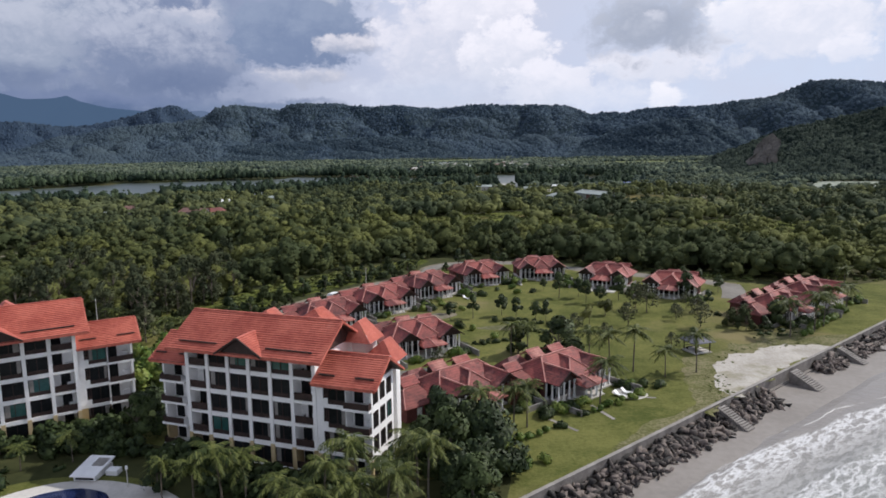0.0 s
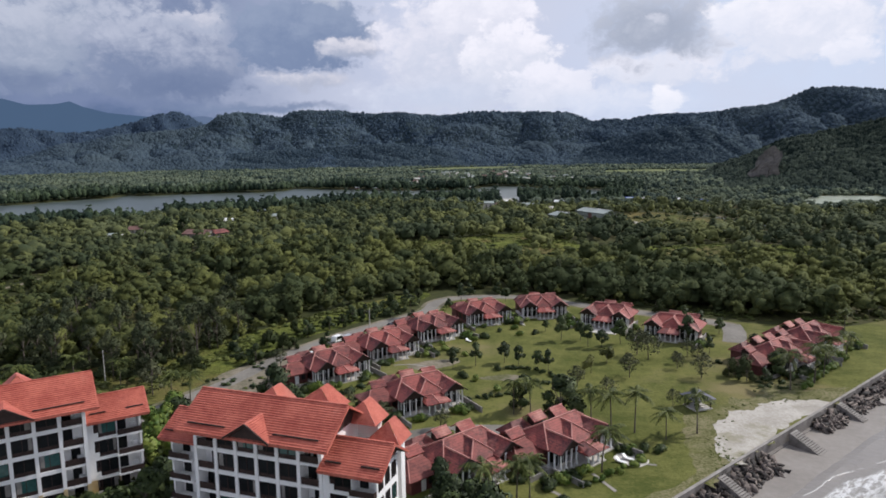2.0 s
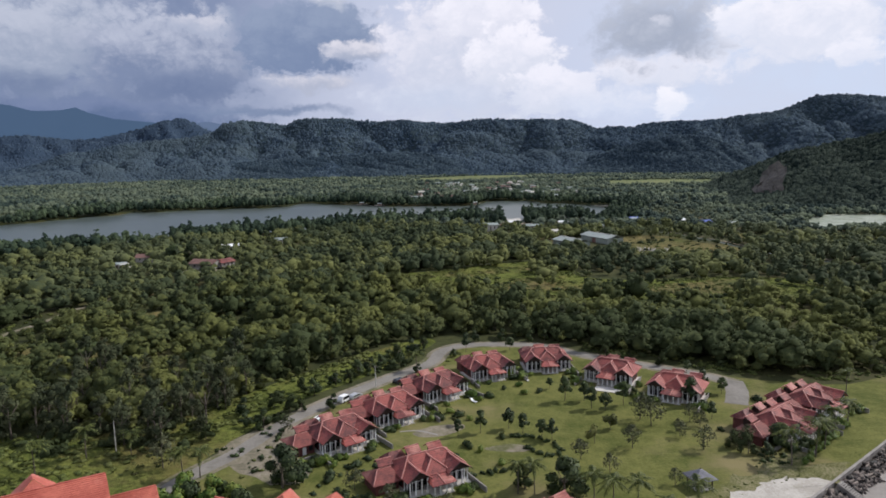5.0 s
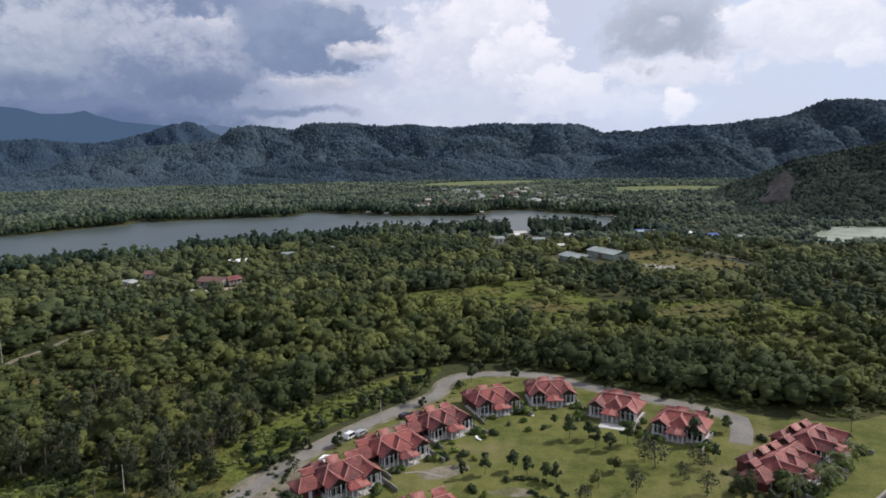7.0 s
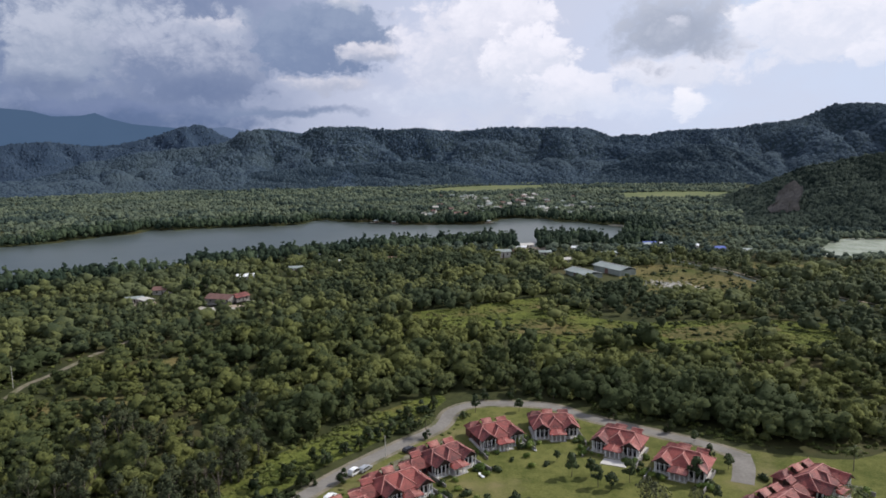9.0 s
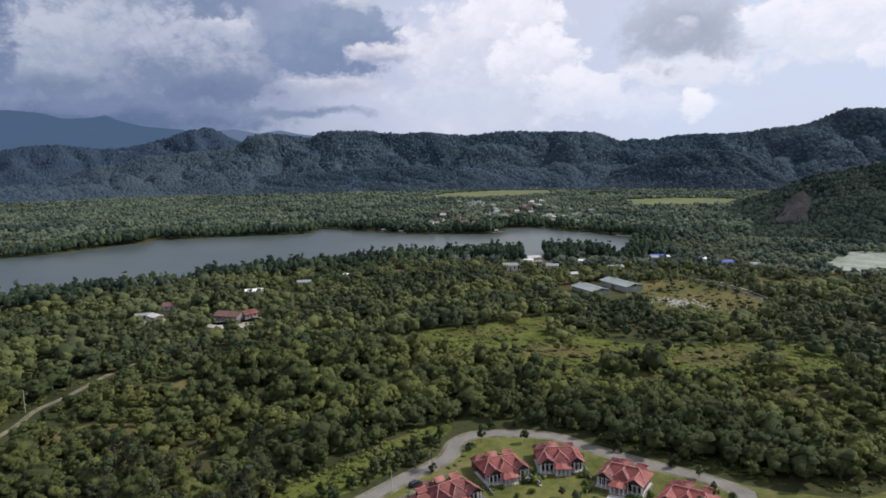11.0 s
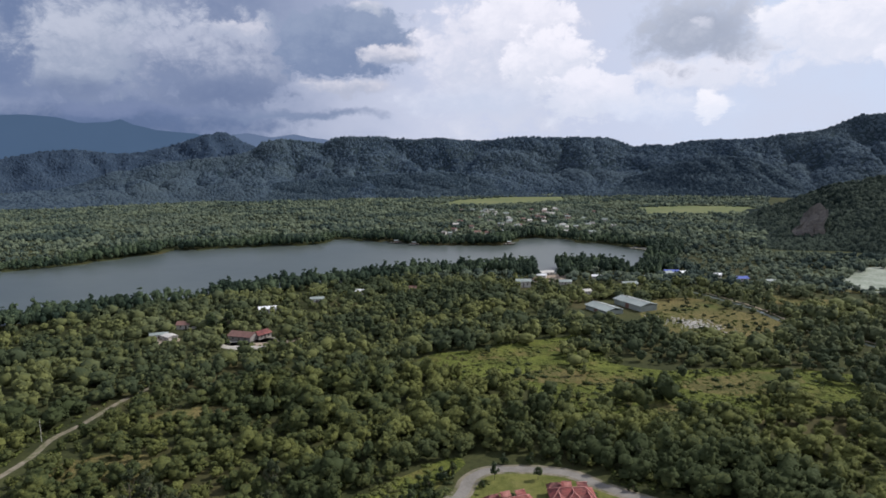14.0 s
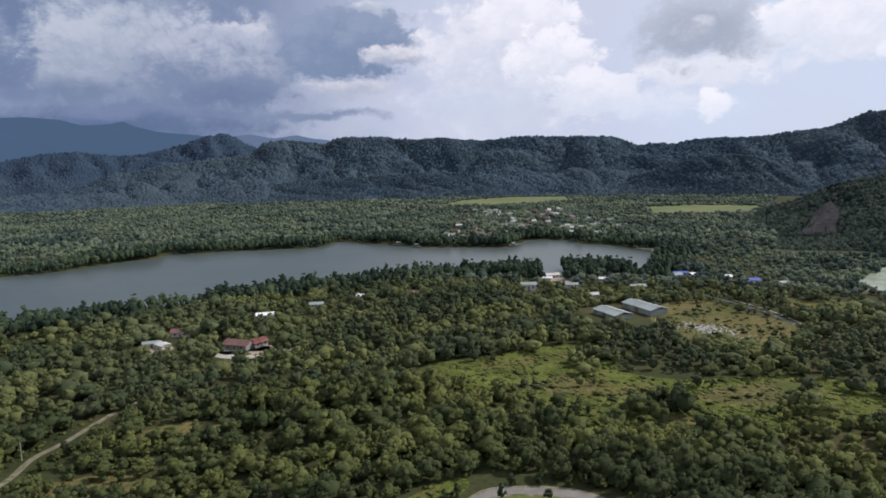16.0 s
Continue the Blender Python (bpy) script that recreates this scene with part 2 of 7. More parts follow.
LAWN = surf("mown_lawn", (0.062, 0.076, 0.018), (0.156, 0.154, 0.048), 0.06, 0.35, 0.95, 0.6, third=(0.195, 0.165, 0.080), space="World", spec=0.08, detail=6.0, mottle=(1.6, 0.5), relief=0.2)
MEADOW = surf("rough_meadow", (0.040, 0.054, 0.013), (0.150, 0.168, 0.040), 0.045, 0.30, 0.95, 1.0, third=(0.140, 0.110, 0.046), space="World", spec=0.05, detail=7.0, mottle=(0.9, 0.9), relief=0.6)
RICE = surf("pale_rice", (0.115, 0.135, 0.062), (0.165, 0.178, 0.085), 0.01, 0.08, 0.95, 0.0, space="World", spec=0.05)
DRYGRASS = surf("dry_grass", (0.070, 0.074, 0.026), (0.175, 0.140, 0.060), 0.05, 0.4, 0.95, 1.0, third=(0.072, 0.092, 0.026), space="World", spec=0.05, mottle=(0.8, 0.8), relief=0.5)
GROUND = surf("forest_floor", (0.024, 0.030, 0.012), (0.062, 0.066, 0.025), 0.03, 0.5, 0.95, 0.8, third=(0.075, 0.064, 0.028), space="World", spec=0.1)
# slope under the hill trees, with distance haze mixed into its colours as blue
HILL_HAZE = surf("hill_forest", (0.022, 0.036, 0.046), (0.042, 0.060, 0.068), 0.005, 0.04, 0.95, 0.0, space="World", spec=0.03)
LEAF = surf("broad_leaves", (0.027, 0.036, 0.011), (0.135, 0.138, 0.038), 0.028, 0.10, 0.65, island=0.16, third=(0.110, 0.100, 0.042), space="World", spec=0.2)
# paler, bluer greens: the air over the far plain is painted into the leaves
LEAF_FAR_HAZE = surf("hazed_far_leaves", (0.036, 0.053, 0.045), (0.120, 0.143, 0.092), 0.006, 0.06, 0.8, island=0.06, third=(0.087, 0.107, 0.079), space="World", spec=0.04, tint=0.7, bump=1.0, mottle=(0.34, 0.7), relief=1.2)
# forest greens lifted and cooled a little, painting in middle-distance haze
LEAF_MID_HAZE = surf("hazed_lowland_leaves", (0.037, 0.049, 0.025), (0.120, 0.129, 0.046), 0.016, 0.2, 0.75, island=0.08, third=(0.080, 0.094, 0.048), space="World", spec=0.05, tint=0.55, bump=0.6, mottle=(0.6, 0.5), relief=0.5)
# leaf greens of the hills and foothill, tinted blue to paint in the haze
LEAF_HILL_HAZE = surf("hazed_hill_leaves", (0.028, 0.045, 0.067), (0.068, 0.094, 0.118), 0.004, 0.03, 0.9, island=0.03, third=(0.062, 0.084, 0.098), space="World", spec=0.03, tint=0.5, bump=0.4, mottle=(0.2, 0.35), relief=1.5)
LEAF_FOOT_HAZE = surf("hazed_foothill_leaves", (0.026, 0.041, 0.057), (0.063, 0.087, 0.102), 0.004, 0.03, 0.9, island=0.03, space="World", spec=0.03, tint=0.5, bump=0.4, mottle=(0.2, 0.35), relief=1.5)
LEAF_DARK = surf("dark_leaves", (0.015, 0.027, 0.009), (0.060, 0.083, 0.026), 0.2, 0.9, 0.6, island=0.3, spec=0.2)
LEAF_BRIGHT = surf("garden_leaves", (0.059, 0.108, 0.018), (0.178, 0.216, 0.041), 0.3, 1.2, 0.55, island=0.3, spec=0.2)
LEAF_GREY = surf("dusty_leaves", (0.045, 0.052, 0.027), (0.118, 0.122, 0.066), 0.3, 1.2, 0.7, island=0.3, spec=0.1)
LEAF_MANGROVE = surf("mangrove_leaves", (0.022, 0.036, 0.024), (0.066, 0.090, 0.048), 0.02, 0.12, 0.75, island=0.06, space="World", spec=0.06, tint=0.6, bump=1.0, mottle=(0.5, 0.7), relief=1.0)
LEAF_PINE = surf("casuarina_needles", (0.034, 0.044, 0.024), (0.096, 0.106, 0.056), 0.15, 0.8, 0.75, island=0.3, spec=0.05)
LEAF_WOOD = surf("forest_leaves", (0.040, 0.052, 0.022), (0.113, 0.121, 0.037), 0.020, 0.25, 0.75, island=0.08, third=(0.074, 0.087, 0.041), space="World", spec=0.05, tint=0.55, bump=0.8, mottle=(1.1, 0.7), relief=0.4)
LEAF_SCRUB = surf("scrub_leaves", (0.052, 0.070, 0.021), (0.132, 0.150, 0.044), 0.05, 0.35, 0.75, island=0.2, third=(0.105, 0.102, 0.042), space="World", spec=0.06, bump=0.8, mottle=(1.2, 0.5), relief=0.3)
# green darkened to hold the cloud shade lying on spur and knoll
LEAF_SPUR_SHADE = surf("shaded_spur_leaves", (0.012, 0.020, 0.018), (0.044, 0.058, 0.044), 0.01, 0.06, 0.85, island=0.06, space="World", spec=0.03, tint=0.8, bump=0.8, mottle=(0.3, 0.8), relief=1.5)
# far hill: blue air and storm gloom painted into the leaf colour
LEAF_BLUE_HAZE = surf("blue_haze_leaves", (0.032, 0.050, 0.078), (0.050, 0.072, 0.102), 0.003, 0.02, 0.9, island=0.04, space="World", spec=0.03, tint=0.4)
PALMLEAF = surf("palm_fronds", (0.029, 0.044, 0.012), (0.143, 0.159, 0.044), 0.35, 1.5, 0.55, island=0.4, spec=0.14, thin=0.2)
BARK = surf("bark", (0.07, 0.055, 0.042), (0.16, 0.135, 0.11), 1.5, 9.0, 0.9, 0.4)
RIVER = surf("river_water", (0.060, 0.076, 0.068), (0.082, 0.098, 0.088), 0.008, 0.05, 0.30, 0.0, space="World", spec=0.24)
POND = surf("lily_pond", (0.10, 0.13, 0.07), (0.36, 0.38, 0.31), 0.05, 0.4, 0.5, space="World", spec=0.25, detail=6.0)
METAL = surf("grey_sheet_metal", (0.20, 0.23, 0.215), (0.31, 0.345, 0.32), 0.12, 1.6, 0.5, 0.1)
WHITE = surf("white_paint", (0.70, 0.70, 0.70), (0.82, 0.82, 0.82), 0.6, 5.0, 0.5)
BLUE = surf("blue_sheet", (0.05, 0.08, 0.30), (0.09, 0.13, 0.42), 0.4, 4.0, 0.5)
RUST = surf("brown_sheet", (0.11, 0.055, 0.045), (0.20, 0.11, 0.09), 0.4, 4.0, 0.7)
SLATE = surf("grey_shingle", (0.10, 0.10, 0.125), (0.17, 0.17, 0.20), 0.8, 6.0, 0.7, 0.4, courses=0.15)
POOL = surf("pool_water", (0.010, 0.018, 0.06), (0.018, 0.03, 0.09), 0.2, 1.0, 0.08)
TYRE = surf("tyre_rubber", (0.012, 0.012, 0.012), (0.03, 0.03, 0.03), 2.0, 9.0, 0.8)
SILVER = surf("silver_paint", (0.40, 0.41, 0.42), (0.50, 0.51, 0.52), 0.5, 3.0, 0.3, metal=0.4)
BLACKCAR = surf("black_paint", (0.015, 0.015, 0.018), (0.03, 0.03, 0.034), 0.5, 3.0, 0.25)
REDWOOD = surf("red_wall_boards", (0.085, 0.024, 0.024), (0.145, 0.046, 0.042), 0.6, 5.0, 0.7)
CLIFF = surf("bare_rock_face", (0.070, 0.064, 0.058), (0.165, 0.146, 0.126), 0.05, 0.4, 0.95, 0.5, space="World")


def sea_material():
    """Grey shallow sea with breaking foam in rows along the shore."""
    m = bpy.data.materials.new("shallow_sea")
    m.use_nodes = True
    m.node_tree.nodes.clear()
    n = Nodes(m.node_tree)
    vec = n.add("ShaderNodeTexCoord").outputs["Object"]
    sp = n.add("ShaderNodeSeparateXYZ")
    n.link(vec, sp.inputs[0])
    out = n.math("MULTIPLY", sp.outputs[1], -1.0)
    wob = n.math("MULTIPLY", n.math("SUBTRACT", n.noise(vec, 0.045, 4.0), 0.5), 6.0)
    d = n.math("ADD", n.math("ADD", out, wob), n.math("MULTIPLY", n.math("MAXIMUM", n.math("SUBTRACT", sp.outputs[0], 38.0), 0.0), -0.2))
    band = n.math("ADD", n.span(d, 9.2, 9.9), n.span(d, 11.0, 16.5, 0.0, -0.70))
    band = n.math("ADD", band, n.span(d, 18.5, 19.3, 0.0, 0.55))
    band = n.math("ADD", band, n.span(d, 22.0, 29.0, 0.0, -0.65))
    long = n.add("ShaderNodeMapping")
    long.inputs["Scale"].default_value = (0.45, 1.25, 1.0)
    n.link(vec, long.inputs["Vector"])
    lace = n.math("ABSOLUTE", n.math("SUBTRACT", n.noise(long.outputs[0], 0.5, 7.0, 0.62), 0.5))
    churn = n.noise(long.outputs[0], 2.4, 7.0, 0.72)
    holes = n.math("ADD", n.span(lace, 0.0, 0.09, 0.85, 0.0), n.span(churn, 0.47, 0.68, 0.0, 0.55))
    foam = n.math("MINIMUM", n.math("MULTIPLY", band, n.math("ADD", 0.06, holes)), 1.0)
    foam = n.math("MAXIMUM", foam, 0.0)
    edge = n.math("MULTIPLY", n.span(n.math("ABSOLUTE", n.math("SUBTRACT", d, 7.4)), 0.0, 0.22, 0.55, 0.0), n.span(n.noise(vec, 0.2, 4.0), 0.42, 0.55))
    foam = n.math("MAXIMUM", foam, edge)
    deep = n.mix(n.span(d, 6.0, 25.0), (0.225, 0.205, 0.185), (0.19, 0.195, 0.18))
    p = n.add("ShaderNodeBsdfPrincipled")
    n.put(p.inputs["Base Color"], n.mix(foam, deep, (0.64, 0.64, 0.64)))
    n.put(p.inputs["Roughness"], n.span(foam, 0.0, 0.6, 0.3, 0.8))
    p.inputs["Specular IOR Level"].default_value = 0.3
    bp = n.add("ShaderNodeBump")
    bp.inputs["Strength"].default_value, bp.inputs["Distance"].default_value = 0.5, 0.25
    n.link(n.math("ADD", foam, n.noise(vec, 0.8, 4.0)), bp.inputs["Height"])
    n.link(bp.outputs[0], p.inputs["Normal"])
    n.link(p.outputs[0], n.add("ShaderNodeOutputMaterial").inputs[0])
    return m


SEA = sea_material()
def glowing_mountain(name, dark, light):
    """Far mountains drowned in blue air: the haze is a painted colour that glows, unlit."""
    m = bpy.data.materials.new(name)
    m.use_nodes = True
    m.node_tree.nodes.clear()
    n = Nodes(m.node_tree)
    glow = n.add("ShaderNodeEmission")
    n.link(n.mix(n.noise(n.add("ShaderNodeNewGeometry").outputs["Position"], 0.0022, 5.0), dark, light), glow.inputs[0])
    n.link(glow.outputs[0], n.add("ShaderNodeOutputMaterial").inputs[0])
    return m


FARHILL_GLOW = glowing_mountain("distant_mountains", (0.066, 0.112, 0.188), (0.084, 0.136, 0.222))
FARHILL2_GLOW = glowing_mountain("pale_glow_mountains", (0.125, 0.175, 0.275), (0.150, 0.200, 0.305))


# ---- shape helpers ----
class Shape:
    """Collects corners and faces for one mesh."""

    def __init__(self):
        self.v, self.f = [], []

    def poly(self, *pts):
        n = len(self.v)
        self.v += [tuple(p) for p in pts]
        self.f.append(tuple(range(n, n + len(pts))))
        return self

    def box(self, x0, x1, y0, y1, z0, z1):
        n = len(self.v)
        self.v += [(x, y, z) for z in (z0, z1) for x, y in ((x0, y0), (x1, y0), (x1, y1), (x0, y1))]
        self.f += [tuple(n + i for i in q) for q in ((3, 2, 1, 0), (4, 5, 6, 7), (0, 1, 5, 4), (1, 2, 6, 5), (2, 3, 7, 6), (3, 0, 4, 7))]
        return self

    def slab(self, pts, down=0.18):
        """A plate whose upper face has the given corners."""
        n, k = len(self.v), len(pts)
        self.v += [tuple(p) for p in pts] + [(p[0], p[1], p[2] - down) for p in pts]
        self.f.append(tuple(range(n, n + k)))
        self.f.append(tuple(range(n + 2 * k - 1, n + k - 1, -1)))
        self.f += [(n + i, n + k + i, n + k + (i + 1) % k, n + (i + 1) % k) for i in range(k)]
        return self

    def tube(self, pts, radii, sides=8):
        """A tapered tube along upright or leaning points."""
        n = len(self.v)
        for (x, y, z), r in zip(pts, radii):
            self.v += [(x + r * math.cos(6.28319 * i / sides), y + r * math.sin(6.28319 * i / sides), z) for i in range(sides)]
        for k in range(len(pts) - 1):
            self.f += [(n + k * sides + i, n + k * sides + (i + 1) % sides, n + (k + 1) * sides + (i + 1) % sides, n + (k + 1) * sides + i) for i in range(sides)]
        self.f.append(tuple(n + (len(pts) - 1) * sides + i for i in range(sides)))
        return self

    def beam(self, a, b, r=0.12):
        """A square bar from a to b."""
        a, b = Vector(a), Vector(b)
        way = (b - a).normalized()
        side = way.cross(Vector((0, 0, 1)))
        side = side.normalized() * r if side.length > 1e-3 else Vector((r, 0, 0))
        up = side.cross(way).normalized() * r
        n = len(self.v)
        self.v += [tuple(p + s * side + t * up) for p in (a, b) for s, t in ((-1, -1), (1, -1), (1, 1), (-1, 1))]
        self.f += [tuple(n + i for i in q) for q in ((3, 2, 1, 0), (4, 5, 6, 7), (0, 1, 5, 4), (1, 2, 6, 5), (2, 3, 7, 6), (3, 0, 4, 7))]
        return self

    def mesh(self, name, material):
        me = bpy.data.meshes.new(name)
        me.from_pydata(self.v, [], self.f)
        me.materials.append(material)
        me.update()
        return me


def part(name, shape, material, parent=None, label=""):
    """One mesh object from a Shape, under a thing or a part."""
    ob = new(name, shape.mesh(name, material))
    ob.parent = parent
    return tagged(ob, label)


def fast_mesh(name, verts, tris, material, smooth=False, normals=None):
    """A mesh from arrays of corners and triangles."""
    verts, tris = np.asarray(verts, np.float32), np.asarray(tris, np.int32)
    me = bpy.data.meshes.new(name)
    me.vertices.add(len(verts))
    me.vertices.foreach_set("co", verts.ravel())
    me.loops.add(tris.size)
    me.loops.foreach_set("vertex_index", tris.ravel())
    me.polygons.add(len(tris))
    me.polygons.foreach_set("loop_start", np.arange(0, tris.size, 3, dtype=np.int32))
    if smooth:
        me.polygons.foreach_set("use_smooth", np.ones(len(tris), bool))
    me.update(calc_edges=True)
    if normals is not None:
        me.attributes.new("custom_normal", "FLOAT_VECTOR", "POINT").data.foreach_set("vector", np.asarray(normals, np.float32).ravel())
    me.materials.append(material)
    return me


def inside(x, y, ring):
    """Which of the points lie in a ring of corners."""
    x, y = np.asarray(x, float), np.asarray(y, float)
    hit = np.zeros(x.shape, bool)
    for (ax, ay), (bx, by) in zip(ring, ring[1:] + ring[:1]):
        cross = (ay > y) != (by > y)
        hit ^= cross & (x < (bx - ax) * (y - ay) / ((by - ay) or 1e-9) + ax)
    return hit


def smooth_line(pts, steps=6, closed=False):
    """A Catmull-Rom line through the points."""
    p = [Vector((*q, 0)) for q in pts]
    k, out = len(p), []
    for i in range(k if closed else k - 1):
        a, b, c, d = ((p[(i + j) % k] for j in (-1, 0, 1, 2)) if closed else (p[min(max(i + j, 0), k - 1)] for j in (-1, 0, 1, 2)))
        for s in range(steps):
            t = s / steps
            q = 0.5 * (2 * b + (c - a) * t + (2 * a - 5 * b + 4 * c - d) * t * t + (3 * b - a - 3 * c + d) * t ** 3)
            out.append((q.x, q.y))
    if not closed:
        out.append(tuple(pts[-1]))
    return out


def sheet(name, ring, z, material, label, category, jag=0.0, steps=5):
    """A flat piece of ground cover with a wandering edge."""
    edge = smooth_line(ring, steps, True)
    bm = bmesh.new()
    vs = []
    for x, y in edge:
        j = noise.noise_vector((x * 0.21, y * 0.21, 3.0)) * jag + noise.noise_vector((x * 0.9, y * 0.9, 8.0)) * jag * 0.4
        vs.append(bm.verts.new((x + j.x, y + j.y, z)))
    bm.faces.new(vs)
    bmesh.ops.recalc_face_normals(bm, faces=bm.faces)
    bmesh.ops.triangulate(bm, faces=bm.faces)
    me = bpy.data.meshes.new(name)
    bm.to_mesh(me)
    bm.free()
    me.materials.append(material)
    return tagged(new(name, me), label, category, kind="structure")


def ribbon(name, line, width, z, material, label, category):
    """A strip of even width along a line."""
    pts = smooth_line(line, 8)
    s = Shape()
    for i, (x, y) in enumerate(pts):
        ax, ay = pts[max(i - 1, 0)]
        bx, by = pts[min(i + 1, len(pts) - 1)]
        n = Vector((ay - by, bx - ax)).normalized() * width / 2 * (1 + 0.06 * noise.noise((x * 0.3, y * 0.3, 0)))
        s.v += [(x + n.x, y + n.y, z), (x - n.x, y - n.y, z)]
        if i:
            s.f.append((2 * i - 2, 2 * i - 1, 2 * i + 1, 2 * i))
    return tagged(part(name, s, material), label, category, kind="structure")


# ---- ground, sea, river ----
SHORE, ALONG = Vector((7, 75)), Vector((0.748, 0.664))  # a place on the sea wall and its run
INLAND = Vector((-ALONG.y, ALONG.x))
RIVER_RING = [(-900, 176), (-600, 281), (-352, 438), (-274, 518), (-194, 578), (-110, 628), (-25, 668), (20, 688), (35, 691), (37, 678), (37, 648), (51, 648), (52, 678),
              (55, 690), (78, 691), (105, 686), (126, 658), (134, 670), (150, 730), (171, 795), (143, 829), (127, 850), (102, 863), (77, 897), (50, 911), (28, 901), (17, 870), (6, 845), (-28, 842),
              (-69, 845), (-104, 853), (-144, 883), (-182, 891), (-214, 912), (-221, 884), (-231, 852), (-272, 845), (-323, 829), (-385, 808), (-406, 812), (-398, 790), (-413, 763), (-437, 729),
              (-456, 693), (-501, 659), (-800, 520), (-1200, 330)]
RIVER_EDGE = smooth_line(RIVER_RING, 4, True)


def shore_xy(u, v):
    return SHORE.x + ALONG.x * u + INLAND.x * v, SHORE.y + ALONG.y * u + INLAND.y * v


def steps_between(stops):
    """Grid lines: from each stop to the next by the stop's own step."""
    out = []
    for (a, step), (b, _) in zip(stops, stops[1:]):
        out += list(np.arange(a, b, step))
    return np.array(out + [stops[-1][0]])


def ground():
    us = steps_between([(-4600, 400), (-1000, 60), (-700, 12), (800, 12), (900, 60), (1500, 300), (4700, 1)])
    vs = steps_between([(0, 4), (8, 12), (1000, 40), (1400, 300), (4900, 1)])
    U, V = np.meshgrid(us, vs)
    X, Y = SHORE.x + ALONG.x * U + INLAND.x * V, SHORE.y + ALONG.y * U + INLAND.y * V
    Z = np.where(inside(X, Y, RIVER_EDGE), -2.5, 0.0)
    n, m = U.shape
    idx = np.arange(n * m).reshape(n, m)
    a, b, c, d = idx[:-1, :-1].ravel(), idx[:-1, 1:].ravel(), idx[1:, 1:].ravel(), idx[1:, :-1].ravel()
    me = fast_mesh("ground", np.stack([X, Y, Z], -1).reshape(-1, 3), np.concatenate([np.stack([a, b, c], 1), np.stack([a, c, d], 1)]), GROUND)
    tagged(new("ground", me), "flat land of dark soil and undergrowth reaching the hills", "ground", kind="structure")


ground()
sheet("river", [(-1000, 110), (-600, 232), (-330, 392), (-100, 555), (20, 560), (60, 560), (220, 560), (260, 800), (100, 960), (-300, 960),
                (-560, 700), (-1000, 470), (-1400, 300)], -0.9, RIVER, "calm grey-green river between mangroves", "river", steps=3)

turn = math.degrees(math.atan2(ALONG.y, ALONG.x))
beach = Shape().poly((-400, 0, -1.9), (-400, -60, -5.2), (700, -60, -5.2), (700, 0, -1.9))
ob = tagged(part("beach", beach, WETSAND), "smooth wet grey sand below the sea wall", "beach", kind="structure")
ob.matrix_world = pose(SHORE.x, SHORE.y, 0, 0, 0, turn)
sea = Shape()
us, vs = np.arange(-60, 201, 2.0), [-6.0, -7.5, -9, -10.5, -12, -14, -16, -18, -20, -23, -26, -30, -35, -40]
for v in vs:
    for u in us:
        w_ = noise.noise((u * 0.06, 0, 1)) * 2.4
        crest = 0.28 * math.exp(-((v + 11 + w_) / 1.1) ** 2) + 0.3 * math.exp(-((v + 21 + w_) / 1.3) ** 2)
        sea.v.append((u, v, -2.42 + crest + 0.06 * noise.noise((u * 0.5, v * 0.5, 5)) - (0.12 if v > -7 else 0)))
k = len(us)
sea.f = [(j * k + i, (j + 1) * k + i, (j + 1) * k + i + 1, j * k + i + 1) for j in range(len(vs) - 1) for i in range(k - 1)]
far = len(sea.v)
sea.v += [(-60, -40, -2.42), (200, -40, -2.42), (4700, -40, -2.42), (4700, -4700, -2.42), (-4700, -4700, -2.42), (-4700, -40, -2.42),
          (-60, -6, -2.42), (-4700, -6, -2.42), (200, -6, -2.42), (4700, -6, -2.42)]
sea.f += [(far + 4, far + 3, far + 2, far + 1, far, far + 5), (far + 5, far, far + 6, far + 7), (far + 1, far + 2, far + 9, far + 8)]
ob = tagged(part("sea", sea, SEA), "shallow grey sea with white breaking foam", "sea", kind="structure")
ob.matrix_world = pose(SHORE.x, SHORE.y, 0, 0, 0, turn)

# lawns, roads, bare patches
sheet("lawn", [(-84, 60), (-60, 52), (-28, 44), (6.4, 74.6), (52, 114.8), (97, 154.5), (150, 201), (128, 202), (108, 193), (86, 197), (74, 203), (56, 213),
               (38, 224), (24, 234), (0, 236), (-10, 230), (-14, 214), (-27, 199), (-40, 184), (-50, 166), (-60, 142), (-72, 118)], 0.03, LAWN,
      "mown green lawn of the resort", "lawn", 0.6, 3)
# dark soil laid over the lawn in place of the blocks' shade
sheet("garden_bed", [(-78, 74), (-66, 86), (-56, 93), (-44, 90), (-30, 86), (-14, 81), (-3, 80), (4, 90), (6, 86), (3, 70), (-6, 60), (-22, 62), (-34, 73), (-40, 79.5), (-50, 80.5), (-56, 79), (-62, 74)], 0.045, GROUND,
      "dark planted soil standing in for shade round the apartment blocks", "garden bed", 0.5, 4)
sheet("verge", [(-135, 130), (-90, 122), (-68, 130), (-60, 146), (-55, 162), (-46, 184), (-33, 201), (-20, 222), (-12, 240), (-19, 244), (-44, 216), (-63, 190),
                (-76, 172), (-92, 160), (-135, 154)], 0.02, MEADOW, "rough grass verge beside the resort road", "grass", 1.2, 3)
sheet("meadow", [(-46, 350), (-42, 374), (0, 396), (26, 412), (52, 420), (58, 388), (62, 366), (86, 354), (132, 360), (160, 355), (178, 345), (160, 306), (130, 292), (98, 286), (40, 278),
                 (22, 290), (16, 324), (-14, 330)], 0.02, MEADOW, "overgrown bright green meadow inside the forest", "meadow", 5, 4)
